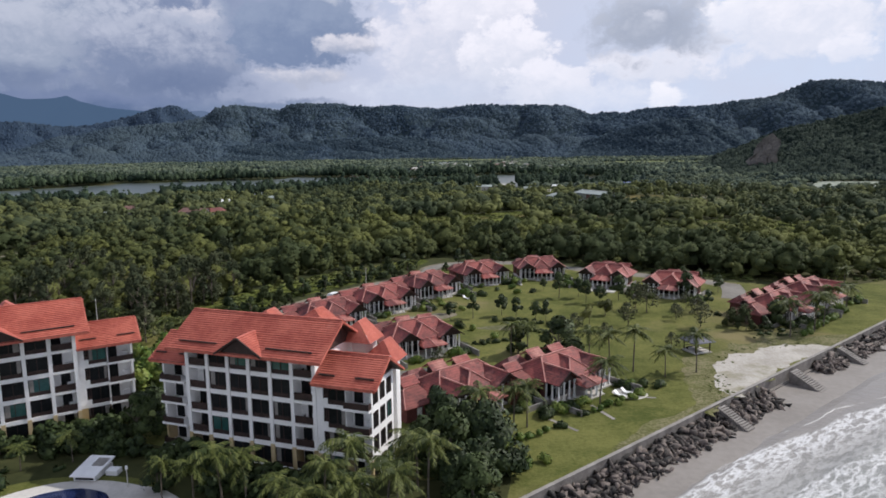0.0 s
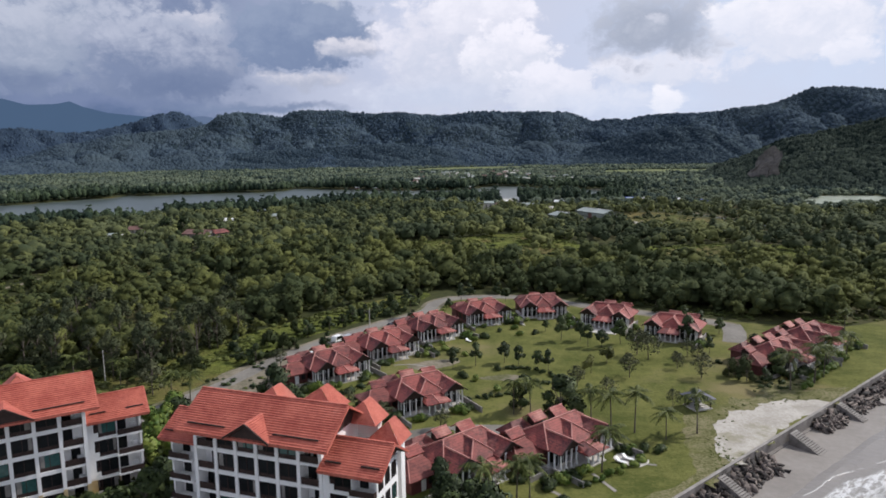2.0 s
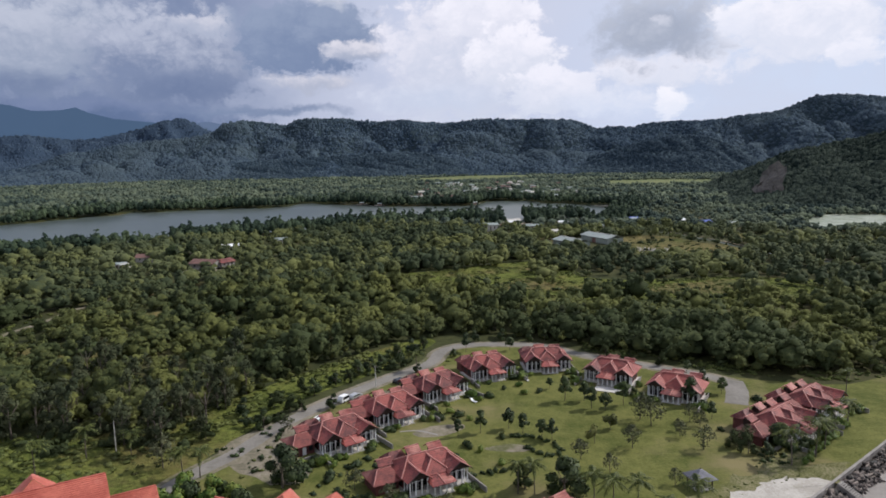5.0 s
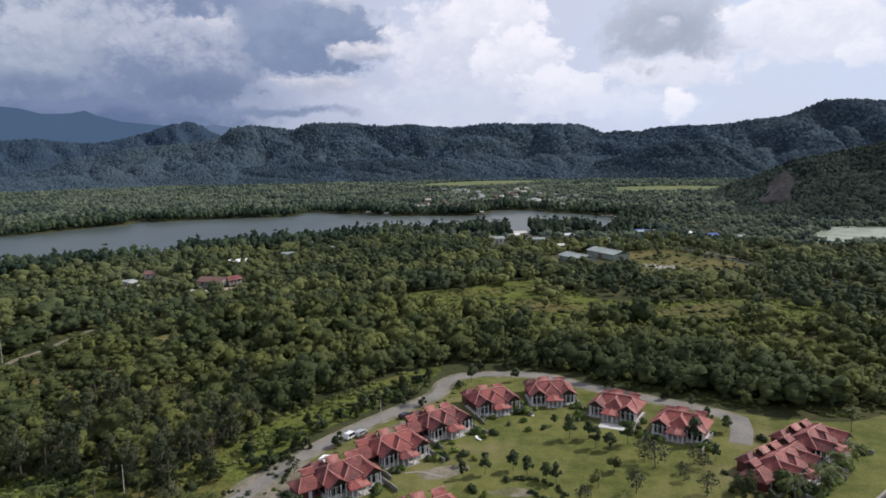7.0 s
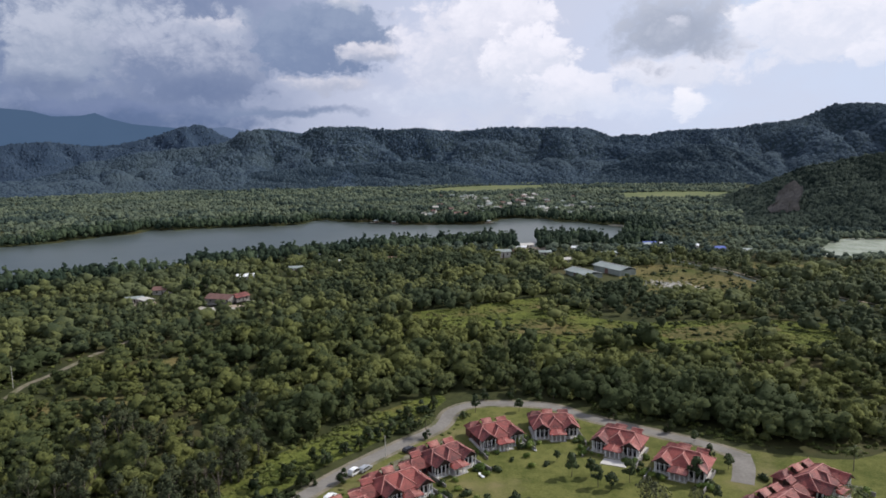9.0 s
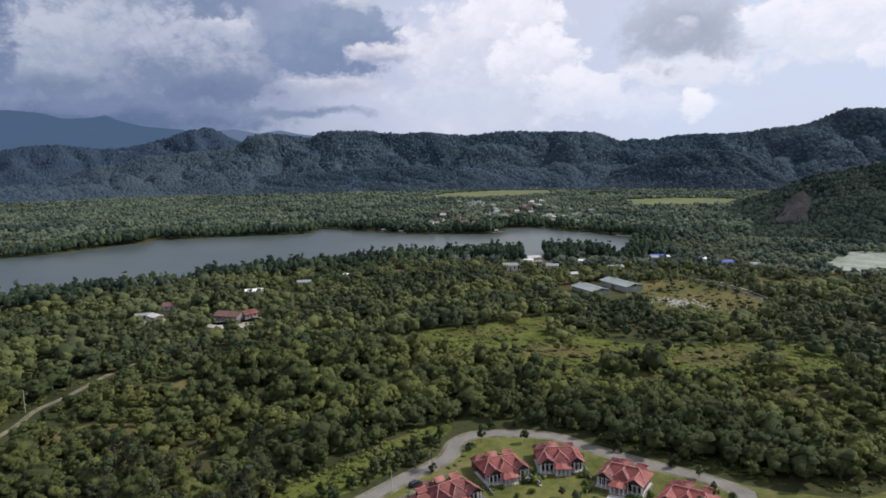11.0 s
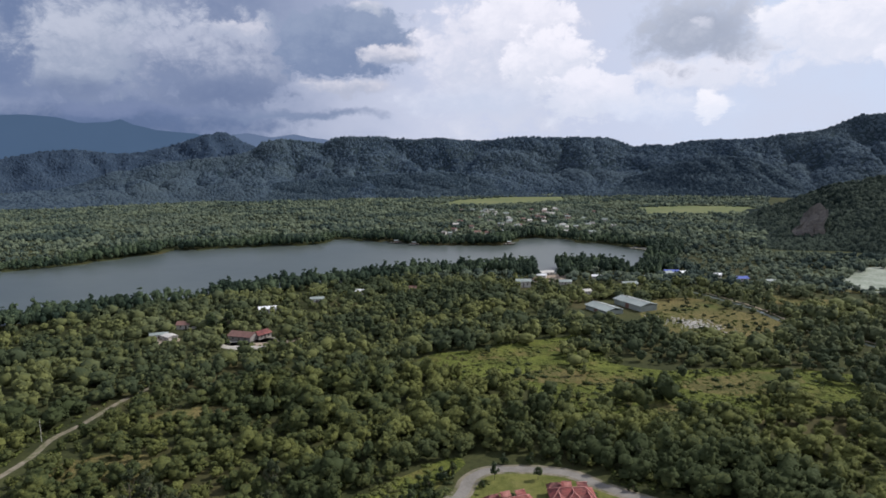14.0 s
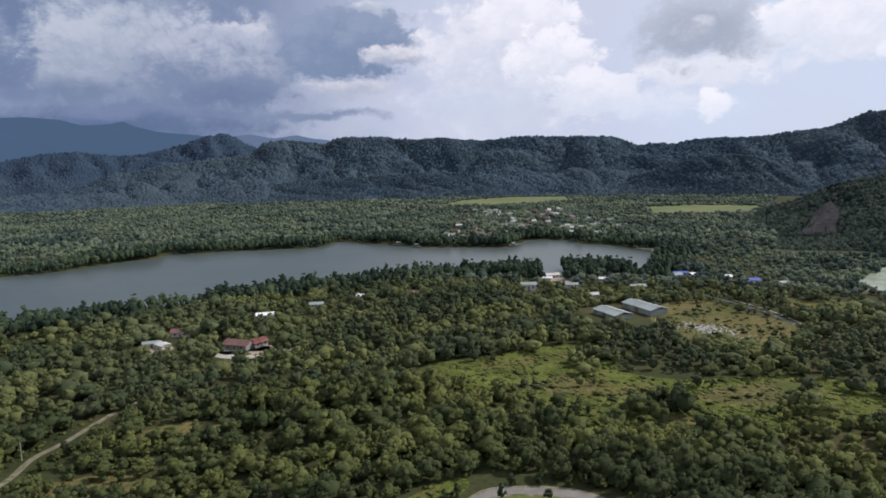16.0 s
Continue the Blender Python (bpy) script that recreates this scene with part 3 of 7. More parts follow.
for ring in ([(84, 330), (104, 344), (136, 352), (150, 338), (126, 322), (100, 318)], [(6, 336), (22, 352), (40, 348), (34, 332)], [(30, 388), (40, 404), (52, 400), (46, 386)], [(56, 296), (72, 306), (88, 300), (74, 288)]):
    sheet("dry_patch", ring, 0.035, DRYGRASS, "dry brown patch in the meadow", "field", 6, 6)
sheet("dry_field", [(96, 478), (116, 526), (150, 530), (166, 490), (184, 460), (178, 424), (150, 418), (120, 415), (104, 436)], 0.02, DRYGRASS, "dry yellow-brown grass field", "field", 5, 4)
sheet("dry_field", [(255, 560), (300, 545), (380, 560), (390, 590), (320, 570)], 0.02, DRYGRASS, "dry brown strip beside the pond", "field", 5, 4)
sheet("dry_field", [(203, 550), (230, 528), (266, 525), (260, 497), (222, 495), (198, 520)], 0.02, DRYGRASS, "dry brown strip near the pond", "field", 5, 4)
ribbon("ditch", [(153, 556), (177, 500), (186, 451), (200, 424), (222, 382)], 3.4, 0.03, RIVER, "narrow dark drainage ditch", "ditch")
ribbon("track", [(160, 556), (182, 502), (191, 454), (205, 427), (228, 384)], 1.6, 0.05, DIRT, "thin pale path beside the ditch", "track")
sheet("clearing", [(-152, 280), (-135, 292), (-108, 290), (-112, 278), (-140, 274)], 0.02, DRYGRASS, "brown clearing among the trees", "clearing", 3, 4)
sheet("clearing", [(-165, 226), (-150, 240), (-120, 238), (-112, 226), (-140, 216)], 0.02, DRYGRASS, "brown clearing among the trees", "clearing", 3, 4)
sheet("rice_field", [(-150, 1480), (-100, 1640), (40, 1740), (160, 1740), (150, 1590), (20, 1500)], 0.6, RICE, "long pale green field below the hills", "field", 12, 4)
sheet("rice_field", [(255, 1230), (265, 1380), (380, 1410), (480, 1370), (470, 1240), (360, 1220)], 0.6, RICE, "long pale green field below the hills", "field", 12, 4)
sheet("pond", [(276, 588), (283, 556), (330, 548), (400, 600), (392, 668), (340, 670), (308, 632)], 0.05, POND, "shallow pond covered with lily leaves", "pond", 4, 4)
sheet("sandy_grass", [(38, 100), (38.5, 114), (41, 124), (47, 132), (56, 137.5), (68, 141), (82, 144), (78, 138), (73, 134), (62, 124), (52, 115), (44, 107.5)], 0.05, WORN,
      "thin grass mixed with pale sand behind the sea wall", "grass", 3.0, 10)
sheet("sand_patch", [(43, 107), (44, 116), (46, 123), (51, 129), (58, 133), (66, 136), (73, 134.2), (62, 124.2), (52, 115.2)], 0.06, SAND,
      "bare pale sand behind the sea wall", "sand", 2.2, 16)
ribbon("road_shoulder", [(-66, 118), (-62, 134), (-54, 149), (-48, 165), (-38, 182), (-25, 200), (-13, 215), (-9, 229), (0, 236), (23, 235), (37, 224), (55, 212), (69, 203), (77, 195)], 7.2, 0.048, YARD,
       "worn earth and thin grass beside the road", "road shoulder")
ribbon("road", [(-66, 118), (-62, 134), (-54, 149), (-48, 165), (-38, 182), (-25, 200), (-13, 215), (-9, 229), (0, 236), (23, 235), (37, 224), (55, 212),
                (69, 203), (77, 195)], 4.4, 0.06, ASPHALT, "narrow grey asphalt road behind the villas", "road")
ribbon("driveway", [(77, 197), (75, 188), (71, 178)], 6.0, 0.07, ASPHALT, "short grey driveway", "road")
sheet("courtyard", [(-12, 121), (-2, 123.5), (9, 124.5), (20, 127), (22, 123), (8, 116), (-6, 114), (-11, 116)], 0.07, ASPHALT, "grey paved courtyard between the villas", "courtyard", 0.6, 4)
sheet("courtyard", [(-58, 150), (-52, 165), (-46, 172), (-41, 163), (-41, 150), (-34, 141), (-38, 133), (-50, 139)], 0.045, YARD, "worn pale ground behind the villas", "courtyard", 1.5, 6)
sheet("courtyard", [(-28, 183), (-22, 193), (-13, 204), (-9, 203), (-17, 190), (-24, 180)], 0.045, YARD, "worn pale parking ground behind the villas", "courtyard", 1.2, 6)
sheet("sandy_yard", [(-170, 390), (-150, 384), (-132, 391), (-137, 408), (-150, 413), (-166, 404)], 0.04, SAND, "pale sandy yard round a house", "yard", 2.5, 6)
ribbon("track", [(-180, 200), (-177, 233), (-180, 254), (-177, 271), (-175, 299), (-168, 330)], 2.8, 0.05, YARD, "pale dirt track through the forest", "track")
ribbon("track", [(-150, 395), (-135, 398), (-120, 410)], 7.0, 0.05, DIRT, "pale dirt yard and track", "track")


# ---- sea wall, steps, boulders ----
def seawall():
    wall = tagged(new("sea_wall"), "grey stained concrete sea wall with a flat cap", "wall", kind="structure")
    wall.matrix_world = pose(SHORE.x, SHORE.y, 0, 0, 0, turn)
    body, cap = Shape().box(0, 7.96, -0.35, 0.15, -3.4, 0.25), Shape().box(0, 7.98, -0.40, 0.17, 0.25, 0.34)
    foot = Shape().box(0, 7.99, -0.95, -0.352, -3.4, -1.75)
    meshes = [(n, s.mesh(n, m)) for n, s, m in (("wall_panel", body, CONCRETE), ("cap", cap, CAP), ("footing", foot, CONCRETE))]
    for i in range(-9, 24):
        for n, me in meshes:
            ob = new(n, me)
            ob.parent = wall
            ob.location = (i * 8, 0, 0)


def stair(u, width, n, lean):
    """Concrete steps from the wall down to the sand, seen with their solid flank."""
    st = tagged(new("beach_stairs"), "weathered concrete steps down from the sea wall", "stairs")
    st.matrix_world = pose(*shore_xy(u, -0.96), 0, 0, 0, turn + lean)
    for i in range(n):
        y = -0.42 * i
        part("step", Shape().box(-width / 2, width / 2, y - 0.42, y, -3.2, 0.1 - 0.19 * i - 0.05), CONCRETE, st)
        part("tread", Shape().box(-width / 2, width / 2, y - 0.42, y + 0.02, 0.052 - 0.19 * i, 0.09 - 0.19 * i), CAP, st)
    part("stringer", Shape().poly((-width / 2 - 0.3, 0, 0.3), (-width / 2 - 0.3, 0, -3.2), (-width / 2 - 0.3, -0.42 * n, -3.2), (-width / 2 - 0.3, -0.42 * n, 0.15 - 0.19 * n))
         .poly((-width / 2, 0, 0.3), (-width / 2 - 0.3, 0, 0.3), (-width / 2 - 0.3, -0.42 * n, 0.15 - 0.19 * n), (-width / 2, -0.42 * n, 0.15 - 0.19 * n)), CONCRETE, st)


seawall()
stair(69.2, 2.6, 13, 0)
stair(43.4, 1.9, 12, 0)
stair(90.2, 1.9, 12, 0)

rng = np.random.default_rng(5)


def ico(level):
    bm = bmesh.new()
    bmesh.ops.create_icosphere(bm, subdivisions=level, radius=1.0)
    v = np.array([p.co[:] for p in bm.verts])
    f = np.array([[p.index for p in q.verts] for q in bm.faces])
    bm.free()
    return v, f


ICO1, ICO2 = ico(1), ico(2)


def dome():
    """A rounded cap of two rings of five and a top, open below."""
    v = [(0, 0, 0.95)] + [(q * math.cos(1.2566 * (i + k)), q * math.sin(1.2566 * (i + k)), z) for q, z, k in ((0.68, 0.62, 0), (1.0, -0.25, 0.5)) for i in range(5)]
    f = [(0, 1 + i, 1 + (i + 1) % 5) for i in range(5)]
    f += [t for i in range(5) for t in ((1 + i, 6 + i, 1 + (i + 1) % 5), (6 + i, 6 + (i + 1) % 5, 1 + (i + 1) % 5))]
    return np.array(v, float), np.array(f)


DOME = dome()
TUFT = (np.array([(0.5 * math.cos(2.0944 * i), 0.5 * math.sin(2.0944 * i), 0.85) for i in range(3)] + [(math.cos(2.0944 * (i + 0.5)), math.sin(2.0944 * (i + 0.5)), -0.3) for i in range(3)]),
        np.array([(0, 1, 2)] + [t for i in range(3) for t in ((i, 3 + i, (i + 1) % 3), (3 + i, 3 + (i + 1) % 3, (i + 1) % 3))]))


def boulder_arrays(seed):
    """An angular block: the hull of random corners in a flattened box."""
    r = np.random.default_rng(seed)
    bm = bmesh.new()
    for p in r.uniform(-1, 1, (10, 3)) * (1.35, 0.8, 0.55):
        bm.verts.new(p)
    hull = bmesh.ops.convex_hull(bm, input=bm.verts)
    bmesh.ops.delete(bm, geom=[g for g in set(hull["geom_interior"]) | set(hull["geom_unused"]) if isinstance(g, bmesh.types.BMVert)], context="VERTS")
    bmesh.ops.triangulate(bm, faces=bm.faces)
    bm.verts.index_update()
    v = np.array([p.co[:] for p in bm.verts])
    f = np.array([[p.index for p in q.verts] for q in bm.faces])
    bm.free()
    return v, f


def boulders():
    things = tagged(new("rock_revetment"), "dark angular boulders heaped against the sea wall", "boulders", kind="structure")
    things.matrix_world = pose(SHORE.x, SHORE.y, 0, 0, 0, turn)
    kinds = [boulder_arrays(s) for s in range(12)]
    meshes = [fast_mesh("boulder", v, f, ROCK) for v, f in kinds]
    restv, restf, count, base, single = [], [], 0, 0, 0
    for u0, u1, reach, dens in ((-14, 42.2, 4.6, 4.6), (44.6, 58.5, 4.4, 4.6), (78, 89, 3.6, 4.4), (91.4, 160, 4.0, 4.0)):
        for _ in range(int((u1 - u0) * dens * 3.3)):
            u, t = rng.uniform(u0, u1), rng.random()
            v = -0.7 - t * reach * (0.92 + 0.1 * math.sin(u * 0.7))
            z = -0.8 - 1.55 * t + rng.uniform(-0.25, 0.2)
            size = rng.uniform(0.42, 0.80) if rng.random() < 0.8 else rng.uniform(0.75, 1.1)
            m = Matrix.LocRotScale((u, v, z), Euler((rng.normal(0, 0.5), rng.normal(0, 0.5), rng.uniform(0, 6.28))), (size * rng.uniform(0.8, 1.2), size, size))
            k = rng.integers(0, 12)
            if 10 < u < 72 and single < 300:
                ob = new("boulder", meshes[k])
                ob.parent, ob.matrix_local = things, m
                single += 1
            else:
                mm = np.array(m)
                restv.append(kinds[k][0] @ mm[:3, :3].T + mm[:3, 3])
                restf.append(kinds[k][1] + base)
                base += len(kinds[k][0])
    ob = new("boulder_heap", fast_mesh("boulder_heap", np.concatenate(restv), np.concatenate(restf), ROCK))
    ob.parent = things
    tagged(ob, kind="stuff")


boulders()


# ---- apartment blocks ----
STOREY = 3.1


def tile_slope(shape, a, b, c, d, rows):
    """A roof slope from eave corners a, b up to ridge corners c, d, in overlapping stepped courses."""
    a, b, c, d = map(Vector, (a, b, c, d))
    up = (b - a).cross(d - a).normalized()
    if up.z < 0:
        up = -up
    n = len(shape.v)
    for i in range(rows):
        t0, t1 = i / rows, (i + 1) / rows
        shape.v += [tuple(q) for q in (a.lerp(d, t0) + up * 0.11, b.lerp(c, t0) + up * 0.11, a.lerp(d, t1), b.lerp(c, t1))]
        k = n + 4 * i
        shape.f.append((k, k + 1, k + 3, k + 2))
        if i + 1 < rows:
            shape.f.append((k + 2, k + 3, k + 5, k + 4))


def gable_roof(parent, x0, x1, y0, y1, ez, rz, rows, name="roof", over=1.2):
    """A tiled gable roof with the ridge along x; y0, y1 and ez are its eaves."""
    ym = (y0 + y1) / 2
    s = Shape()
    tile_slope(s, (x0, y0, ez), (x1, y0, ez), (x1, ym, rz), (x0, ym, rz), rows)
    tile_slope(s, (x1, y1, ez), (x0, y1, ez), (x0, ym, rz), (x1, ym, rz), rows)
    roof = part(name, s, ROOF, parent, "orange clay tiles in rows")
    under = Shape().slab([(x0, y0, ez - 0.05), (x1, y0, ez - 0.05), (x1, ym, rz - 0.05), (x0, ym, rz - 0.05)], 0.2)
    under.slab([(x0, ym, rz - 0.05), (x1, ym, rz - 0.05), (x1, y1, ez - 0.05), (x0, y1, ez - 0.05)], 0.2)
    part("soffit", under, WOOD, roof)
    part("ridge_cap", Shape().beam((x0, ym, rz + 0.05), (x1, ym, rz + 0.05), 0.13), ROOF, roof)
    part("fascia", Shape().box(x0, x1, y0 - 0.05, y0 - 0.002, ez - 0.32, ez + 0.02), ROOF, roof)
    for x in (x0, x1):
        part("bargeboard", Shape().beam((x, y0, ez - 0.12), (x, ym, rz - 0.12), 0.13).beam((x, y1, ez - 0.12), (x, ym, rz - 0.12), 0.13), ROOF, roof)
        k = 1.25 if x == x0 else -1.25
        s = (rz - ez) / (ym - y0)
        part("gable_panel", Shape().poly((x + k, y0 + 0.8, ez + 0.8 * s - 0.3), (x + k, y1 - 0.8, ez + 0.8 * s - 0.3), (x + k, ym, rz - 0.3)), WOOD, roof)
    s = (rz - ez) / (ym - y0)
    for f0, f1 in ((0.06, 0.32), (0.64, 0.93)):
        guard = Shape()
        xa, xb = x0 + (x1 - x0) * f0, x0 + (x1 - x0) * f1
        guard.beam((xa, y0 + 1.1, ez + 1.1 * s + 0.22), (xb, y0 + 1.1, ez + 1.1 * s + 0.22), 0.09)
        part("gutter_rail", guard, WOOD, roof)
    return roof


def window_unit(parent, x0, x1, z0, z1, y, seed, side=False):
    """Dark framed window with mullions and a timber panel below; side: on an end wall, where x and y swap."""
    r = random.Random(seed)
    def bx(sh, a, b, c, d, e, f):
        return sh.box(c, d, a, b, e, f) if side else sh.box(a, b, c, d, e, f)
    out = -1 if not side else 1
    glass = TEAL if r.random() < 0.10 else GLASS
    ya, yb = (y, y + 0.05) if not side else (y - 0.05, y)
    win = part("window", bx(Shape(), x0, x1, ya, yb, z0, z1), glass, parent)
    fr = Shape()
    f0, f1 = (y - 0.08, y - 0.003) if not side else (y + 0.003, y + 0.08)
    for xx in (x0, (x0 + x1) / 2 - 0.04, x1 - 0.08):
        bx(fr, xx, xx + 0.08, f0, f1, z0, z1)
    bx(fr, x0 + 0.08, x1 - 0.08, f0, f1, z1 - 0.08, z1)
    part("window_frame", fr, WOOD, win)
    if not side:
        part("timber_panel", bx(Shape(), x0 + 0.09, x1 - 0.09, f0 + 0.02, f1, z0, z0 + 0.55), WOOD, win)
        if r.random() < 0.5:
            w_ = (x1 - x0) * r.uniform(0.15, 0.28)
            xa = r.choice((x0 + 0.12, x1 - 0.12 - w_))
            part("curtain", Shape().box(xa, xa + w_, y - 0.02, y - 0.004, z0 + 0.6, z1 - 0.1), STONE, win)


def balcony(parent, x0, x1, z0, z1, seed):
    """A recessed balcony: back wall, door, timber balustrade, air-conditioner, chair."""
    r = random.Random(seed)
    rail = Shape().box(x0, x1, 0.06, 0.14, z0 + 0.1, z0 + 0.95)
    bal = part("balustrade", rail, WOOD, parent, "dark timber balustrade")
    part("handrail", Shape().box(x0, x1, 0.02, 0.18, z0 + 0.952, z0 + 1.02), WOOD, bal)
    xa = x0 + 0.15 if r.random() < 0.7 else x0 + 1.0
    door = part("balcony_door", Shape().box(xa, xa + 1.25, 1.70, 1.77, z0, z0 + 2.2), GLASS, parent)
    part("door_frame", Shape().box(xa - 0.08, xa + 1.33, 1.68, 1.72, z0 + 2.2, z0 + 2.28), WOOD, door)
    xb = x1 - 0.95
    part("air_conditioner", Shape().box(xb, xb + 0.8, 1.35, 1.72, z0 + 0.35, z0 + 0.95).box(xb + 0.1, xb + 0.7, 1.33, 1.345, z0 + 0.4, z0 + 0.9), WHITE, parent)
    if r.random() < 0.6:
        part("seat", Shape().box(xb - 0.9, xb - 0.4, 0.7, 1.2, z0 + 0.4, z0 + 0.47).box(xb - 0.9, xb - 0.85, 0.7, 1.2, z0, z0 + 0.9).box(xb - 0.45, xb - 0.4, 0.7, 0.75, z0, z0 + 0.4)
             .box(xb - 0.45, xb - 0.4, 1.15, 1.2, z0, z0 + 0.4), WOOD, parent)


def block(label, m, setback_left, setback_right, seed, rears):
    b = tagged(new("apartment_block"), label, "apartment building", "apartment blocks")
    b.matrix_world = m
    BAY, N, D = 3.22, 6, 10.0
    W = BAY * N
    top = 5 * STOREY + 0.1
    part("wall", Shape().box(-0.3, W + 0.3, 1.8, D, -0.3, top), WALL, b, "white rendered core wall")
    for gx in (-0.3, W + 0.3):
        part("gable_wall", Shape().poly((gx, 1.8, top), (gx, D, top), (gx, 4.6, 18.2)), WALL, b)
    for i in range(N + 1):
        x = i * BAY
        part("pier", Shape().box(x - 0.25, x + 0.25, -0.06, 1.8, STOREY, top), WALL, b)
        part("pier_base", Shape().box(x - 0.28, x + 0.28, -0.10, 1.8, -0.3, STOREY), CREAM, b)
    for k in range(6):
        z = k * STOREY
        for i in range(N):
            x0, x1 = i * BAY + 0.255, (i + 1) * BAY - 0.255
            bal = i in (0, N - 1)
            z0, z1 = (z - 0.22, z + 0.12) if bal else (z - 0.36, z + 0.24)
            if k == 5:
                z0, z1 = z - 0.36, z + 0.1
            if k == 0:
                z0, z1 = -0.3, 0.15
            part("spandrel", Shape().box(x0, x1, 0.02, 1.8, z0, z1), WALL, b)
            if k < 5:
                zc = z + STOREY - (0.22 if bal and k < 4 else 0.36)
                if bal:
                    balcony(b, x0, x1, z1, zc, seed + 31 * k + i)
                else:
                    window_unit(b, x0, x1, z1, zc, 0.22, seed + 31 * k + i)
    # wings, one storey lower
    for side, set_ in ((-1, setback_left), (1, setback_right)):
        wx0, wx1 = (W + 0.3, W + 7.9) if side > 0 else (-6.0, -0.3)
        tw = 4 * STOREY + 0.1
        DW = 6.5 if side > 0 else 9.0
        part("wing_wall", Shape().box(wx0, wx1, set_ + 1.8, DW, -0.3, tw), WALL, b)
        cols = ((wx0 + 0.9, 0.6, 1), (wx0 + 1.5, 2.5, 2), (wx1 - 3.5, 3.2, 3)) if side > 0 else ((wx1 - 1.5, 1.2, 1), (wx0 + 0.3, 3.6, 3))
        for k in range(5):
            z = k * STOREY
            part("wing_band", Shape().box(wx0, wx1, set_ + 0.02, set_ + 1.8, z - (0.3 if k else 0.3), z + (0.14 if k < 4 else 0.1)), WALL, b)
            if k == 4:
                continue
            edges = [wx0, wx1]
            for x, wd, kind in cols:
                edges += [x, x + wd]
                if kind == 3:
                    holder = part("balcony_rail", Shape().box(x, x + wd + 0.25 * side, set_ - 0.75, set_ - 0.67, z + 0.2, z + 1.0)
                                  .box(x + wd + 0.17 if side > 0 else x - 0.25, x + wd + 0.25 if side > 0 else x - 0.17, set_ - 0.67, set_ + 1.8, z + 0.2, z + 1.0), WOOD, b)
                    part("balcony_slab", Shape().box(x - 0.25, x + wd + 0.3, set_ - 0.8, set_ + 0.01, z - 0.12, z + 0.18), WALL, b)
                    part("balcony_door", Shape().box(x + 0.3, x + 1.5, set_ + 1.7, set_ + 1.78, z + 0.14, z + 2.4), GLASS, b)
                    part("air_conditioner", Shape().box(x + wd - 1.1, x + wd - 0.3, set_ + 1.3, set_ + 1.7, z + 0.5, z + 1.1), WHITE, b)
                else:
                    lo = z + (0.14 if kind == 2 else 0.9)
                    window_unit(b, x, x + wd, lo, z + 2.75, set_ + 0.25, seed + 77 * k + int(x))
                    if kind == 1:
                        part("wing_infill", Shape().box(x, x + wd, set_ + 0.04, set_ + 1.8, z + 0.14, z + 0.9), WALL, b)
            edges.sort()
            for xa, xb in zip(edges[::2], edges[1::2]):
                if xb - xa > 0.05:
                    part("wing_pier", Shape().box(xa, xb, set_, set_ + 1.8, z + 0.14, z + STOREY - 0.3), CREAM if k == 0 else WALL, b)
            lint = Shape()
            for x, wd, kind in cols:
                if kind != 3:
                    lint.box(x, x + wd, set_ + 0.04, set_ + 1.8, z + 2.75, z + STOREY - 0.3)
            part("lintel", lint, WALL, b)
            xe = wx1 + 0.006 if side > 0 else wx0 - 0.006
            if side > 0:
                for yy in (set_ + 0.45, set_ + 2.45, set_ + 4.45):
                    window_unit(b, yy, yy + 1.25, z + 0.6, z + 2.7, xe + 0.03, seed + int(yy * 10) + k, True)
        gable_roof(b, wx0 - (0.0 if side > 0 else 1.1), wx1 + (1.1 if side > 0 else 0.0), set_ - 1.25, DW + 1.2, tw - 0.1, tw + 2.75, 15, "wing_roof")
    gable_roof(b, -1.9, W + 1.9, -1.7, 10.9, 15.25, 19.0, 19)
    # front gable over the middle bays
    xm, hw, az_, ay = W / 2 - 0.1, 3.5, 17.6, -1.95
    s = Shape()
    slope = (19.0 - 15.25) / 6.3
    yb = -1.7 + (az_ - 15.25) / slope
    tile_slope(s, (xm - hw, ay, 15.3), (xm - hw, -1.6, 15.33), (xm, yb + 0.3, az_), (xm, ay, az_), 12)
    tile_slope(s, (xm + hw, -1.6, 15.33), (xm + hw, ay, 15.3), (xm, ay, az_), (xm, yb + 0.3, az_), 12)
    dorm = part("front_gable_roof", s, ROOF, b)
    part("gable_panel", Shape().poly((xm - hw + 0.6, ay + 0.35, 15.32), (xm + hw - 0.6, ay + 0.35, 15.32), (xm, ay + 0.35, az_ - 0.25)), WOOD, dorm)
    part("bargeboard", Shape().beam((xm - hw, ay, 15.2), (xm, ay, az_ - 0.1), 0.12).beam((xm + hw, ay, 15.2), (xm, ay, az_ - 0.1), 0.12), WOOD, dorm)
    # rear cross roofs
    for x, rz, hw in rears:
        s, e = Shape(), rz - 2.4
        y0, y1 = 9.6, 11.8
        tile_slope(s, (x + hw, y0 - 2.2, e), (x + hw, y1, e), (x, y1, rz), (x, y0, rz), 14)
        tile_slope(s, (x - hw, y1, e), (x - hw, y0 - 2.2, e), (x, y0, rz), (x, y1, rz), 14)
        s.poly((x - hw, y0 - 2.2, e), (x + hw, y0 - 2.2, e), (x, y0, rz))
        rr = part("rear_roof", s, ROOF, b)
        part("rear_wall", Shape().box(x - hw + 0.9, x + hw - 0.9, 10.01, y1 - 0.5, -0.3, e - 0.05), WALL, rr)
    return b


block("five-storey white apartment block with orange tiled gable roofs and dark balconies", pose(-37.4, 87.35, 0, 0, 0, -18.3), 2.0, 0.0, 11, ((6.3, 18.2, 3.0), (14.2, 18.9, 3.5), (20.9, 17.7, 2.8), (24.6, 15.3, 2.5)))
A_TURN = 34.0
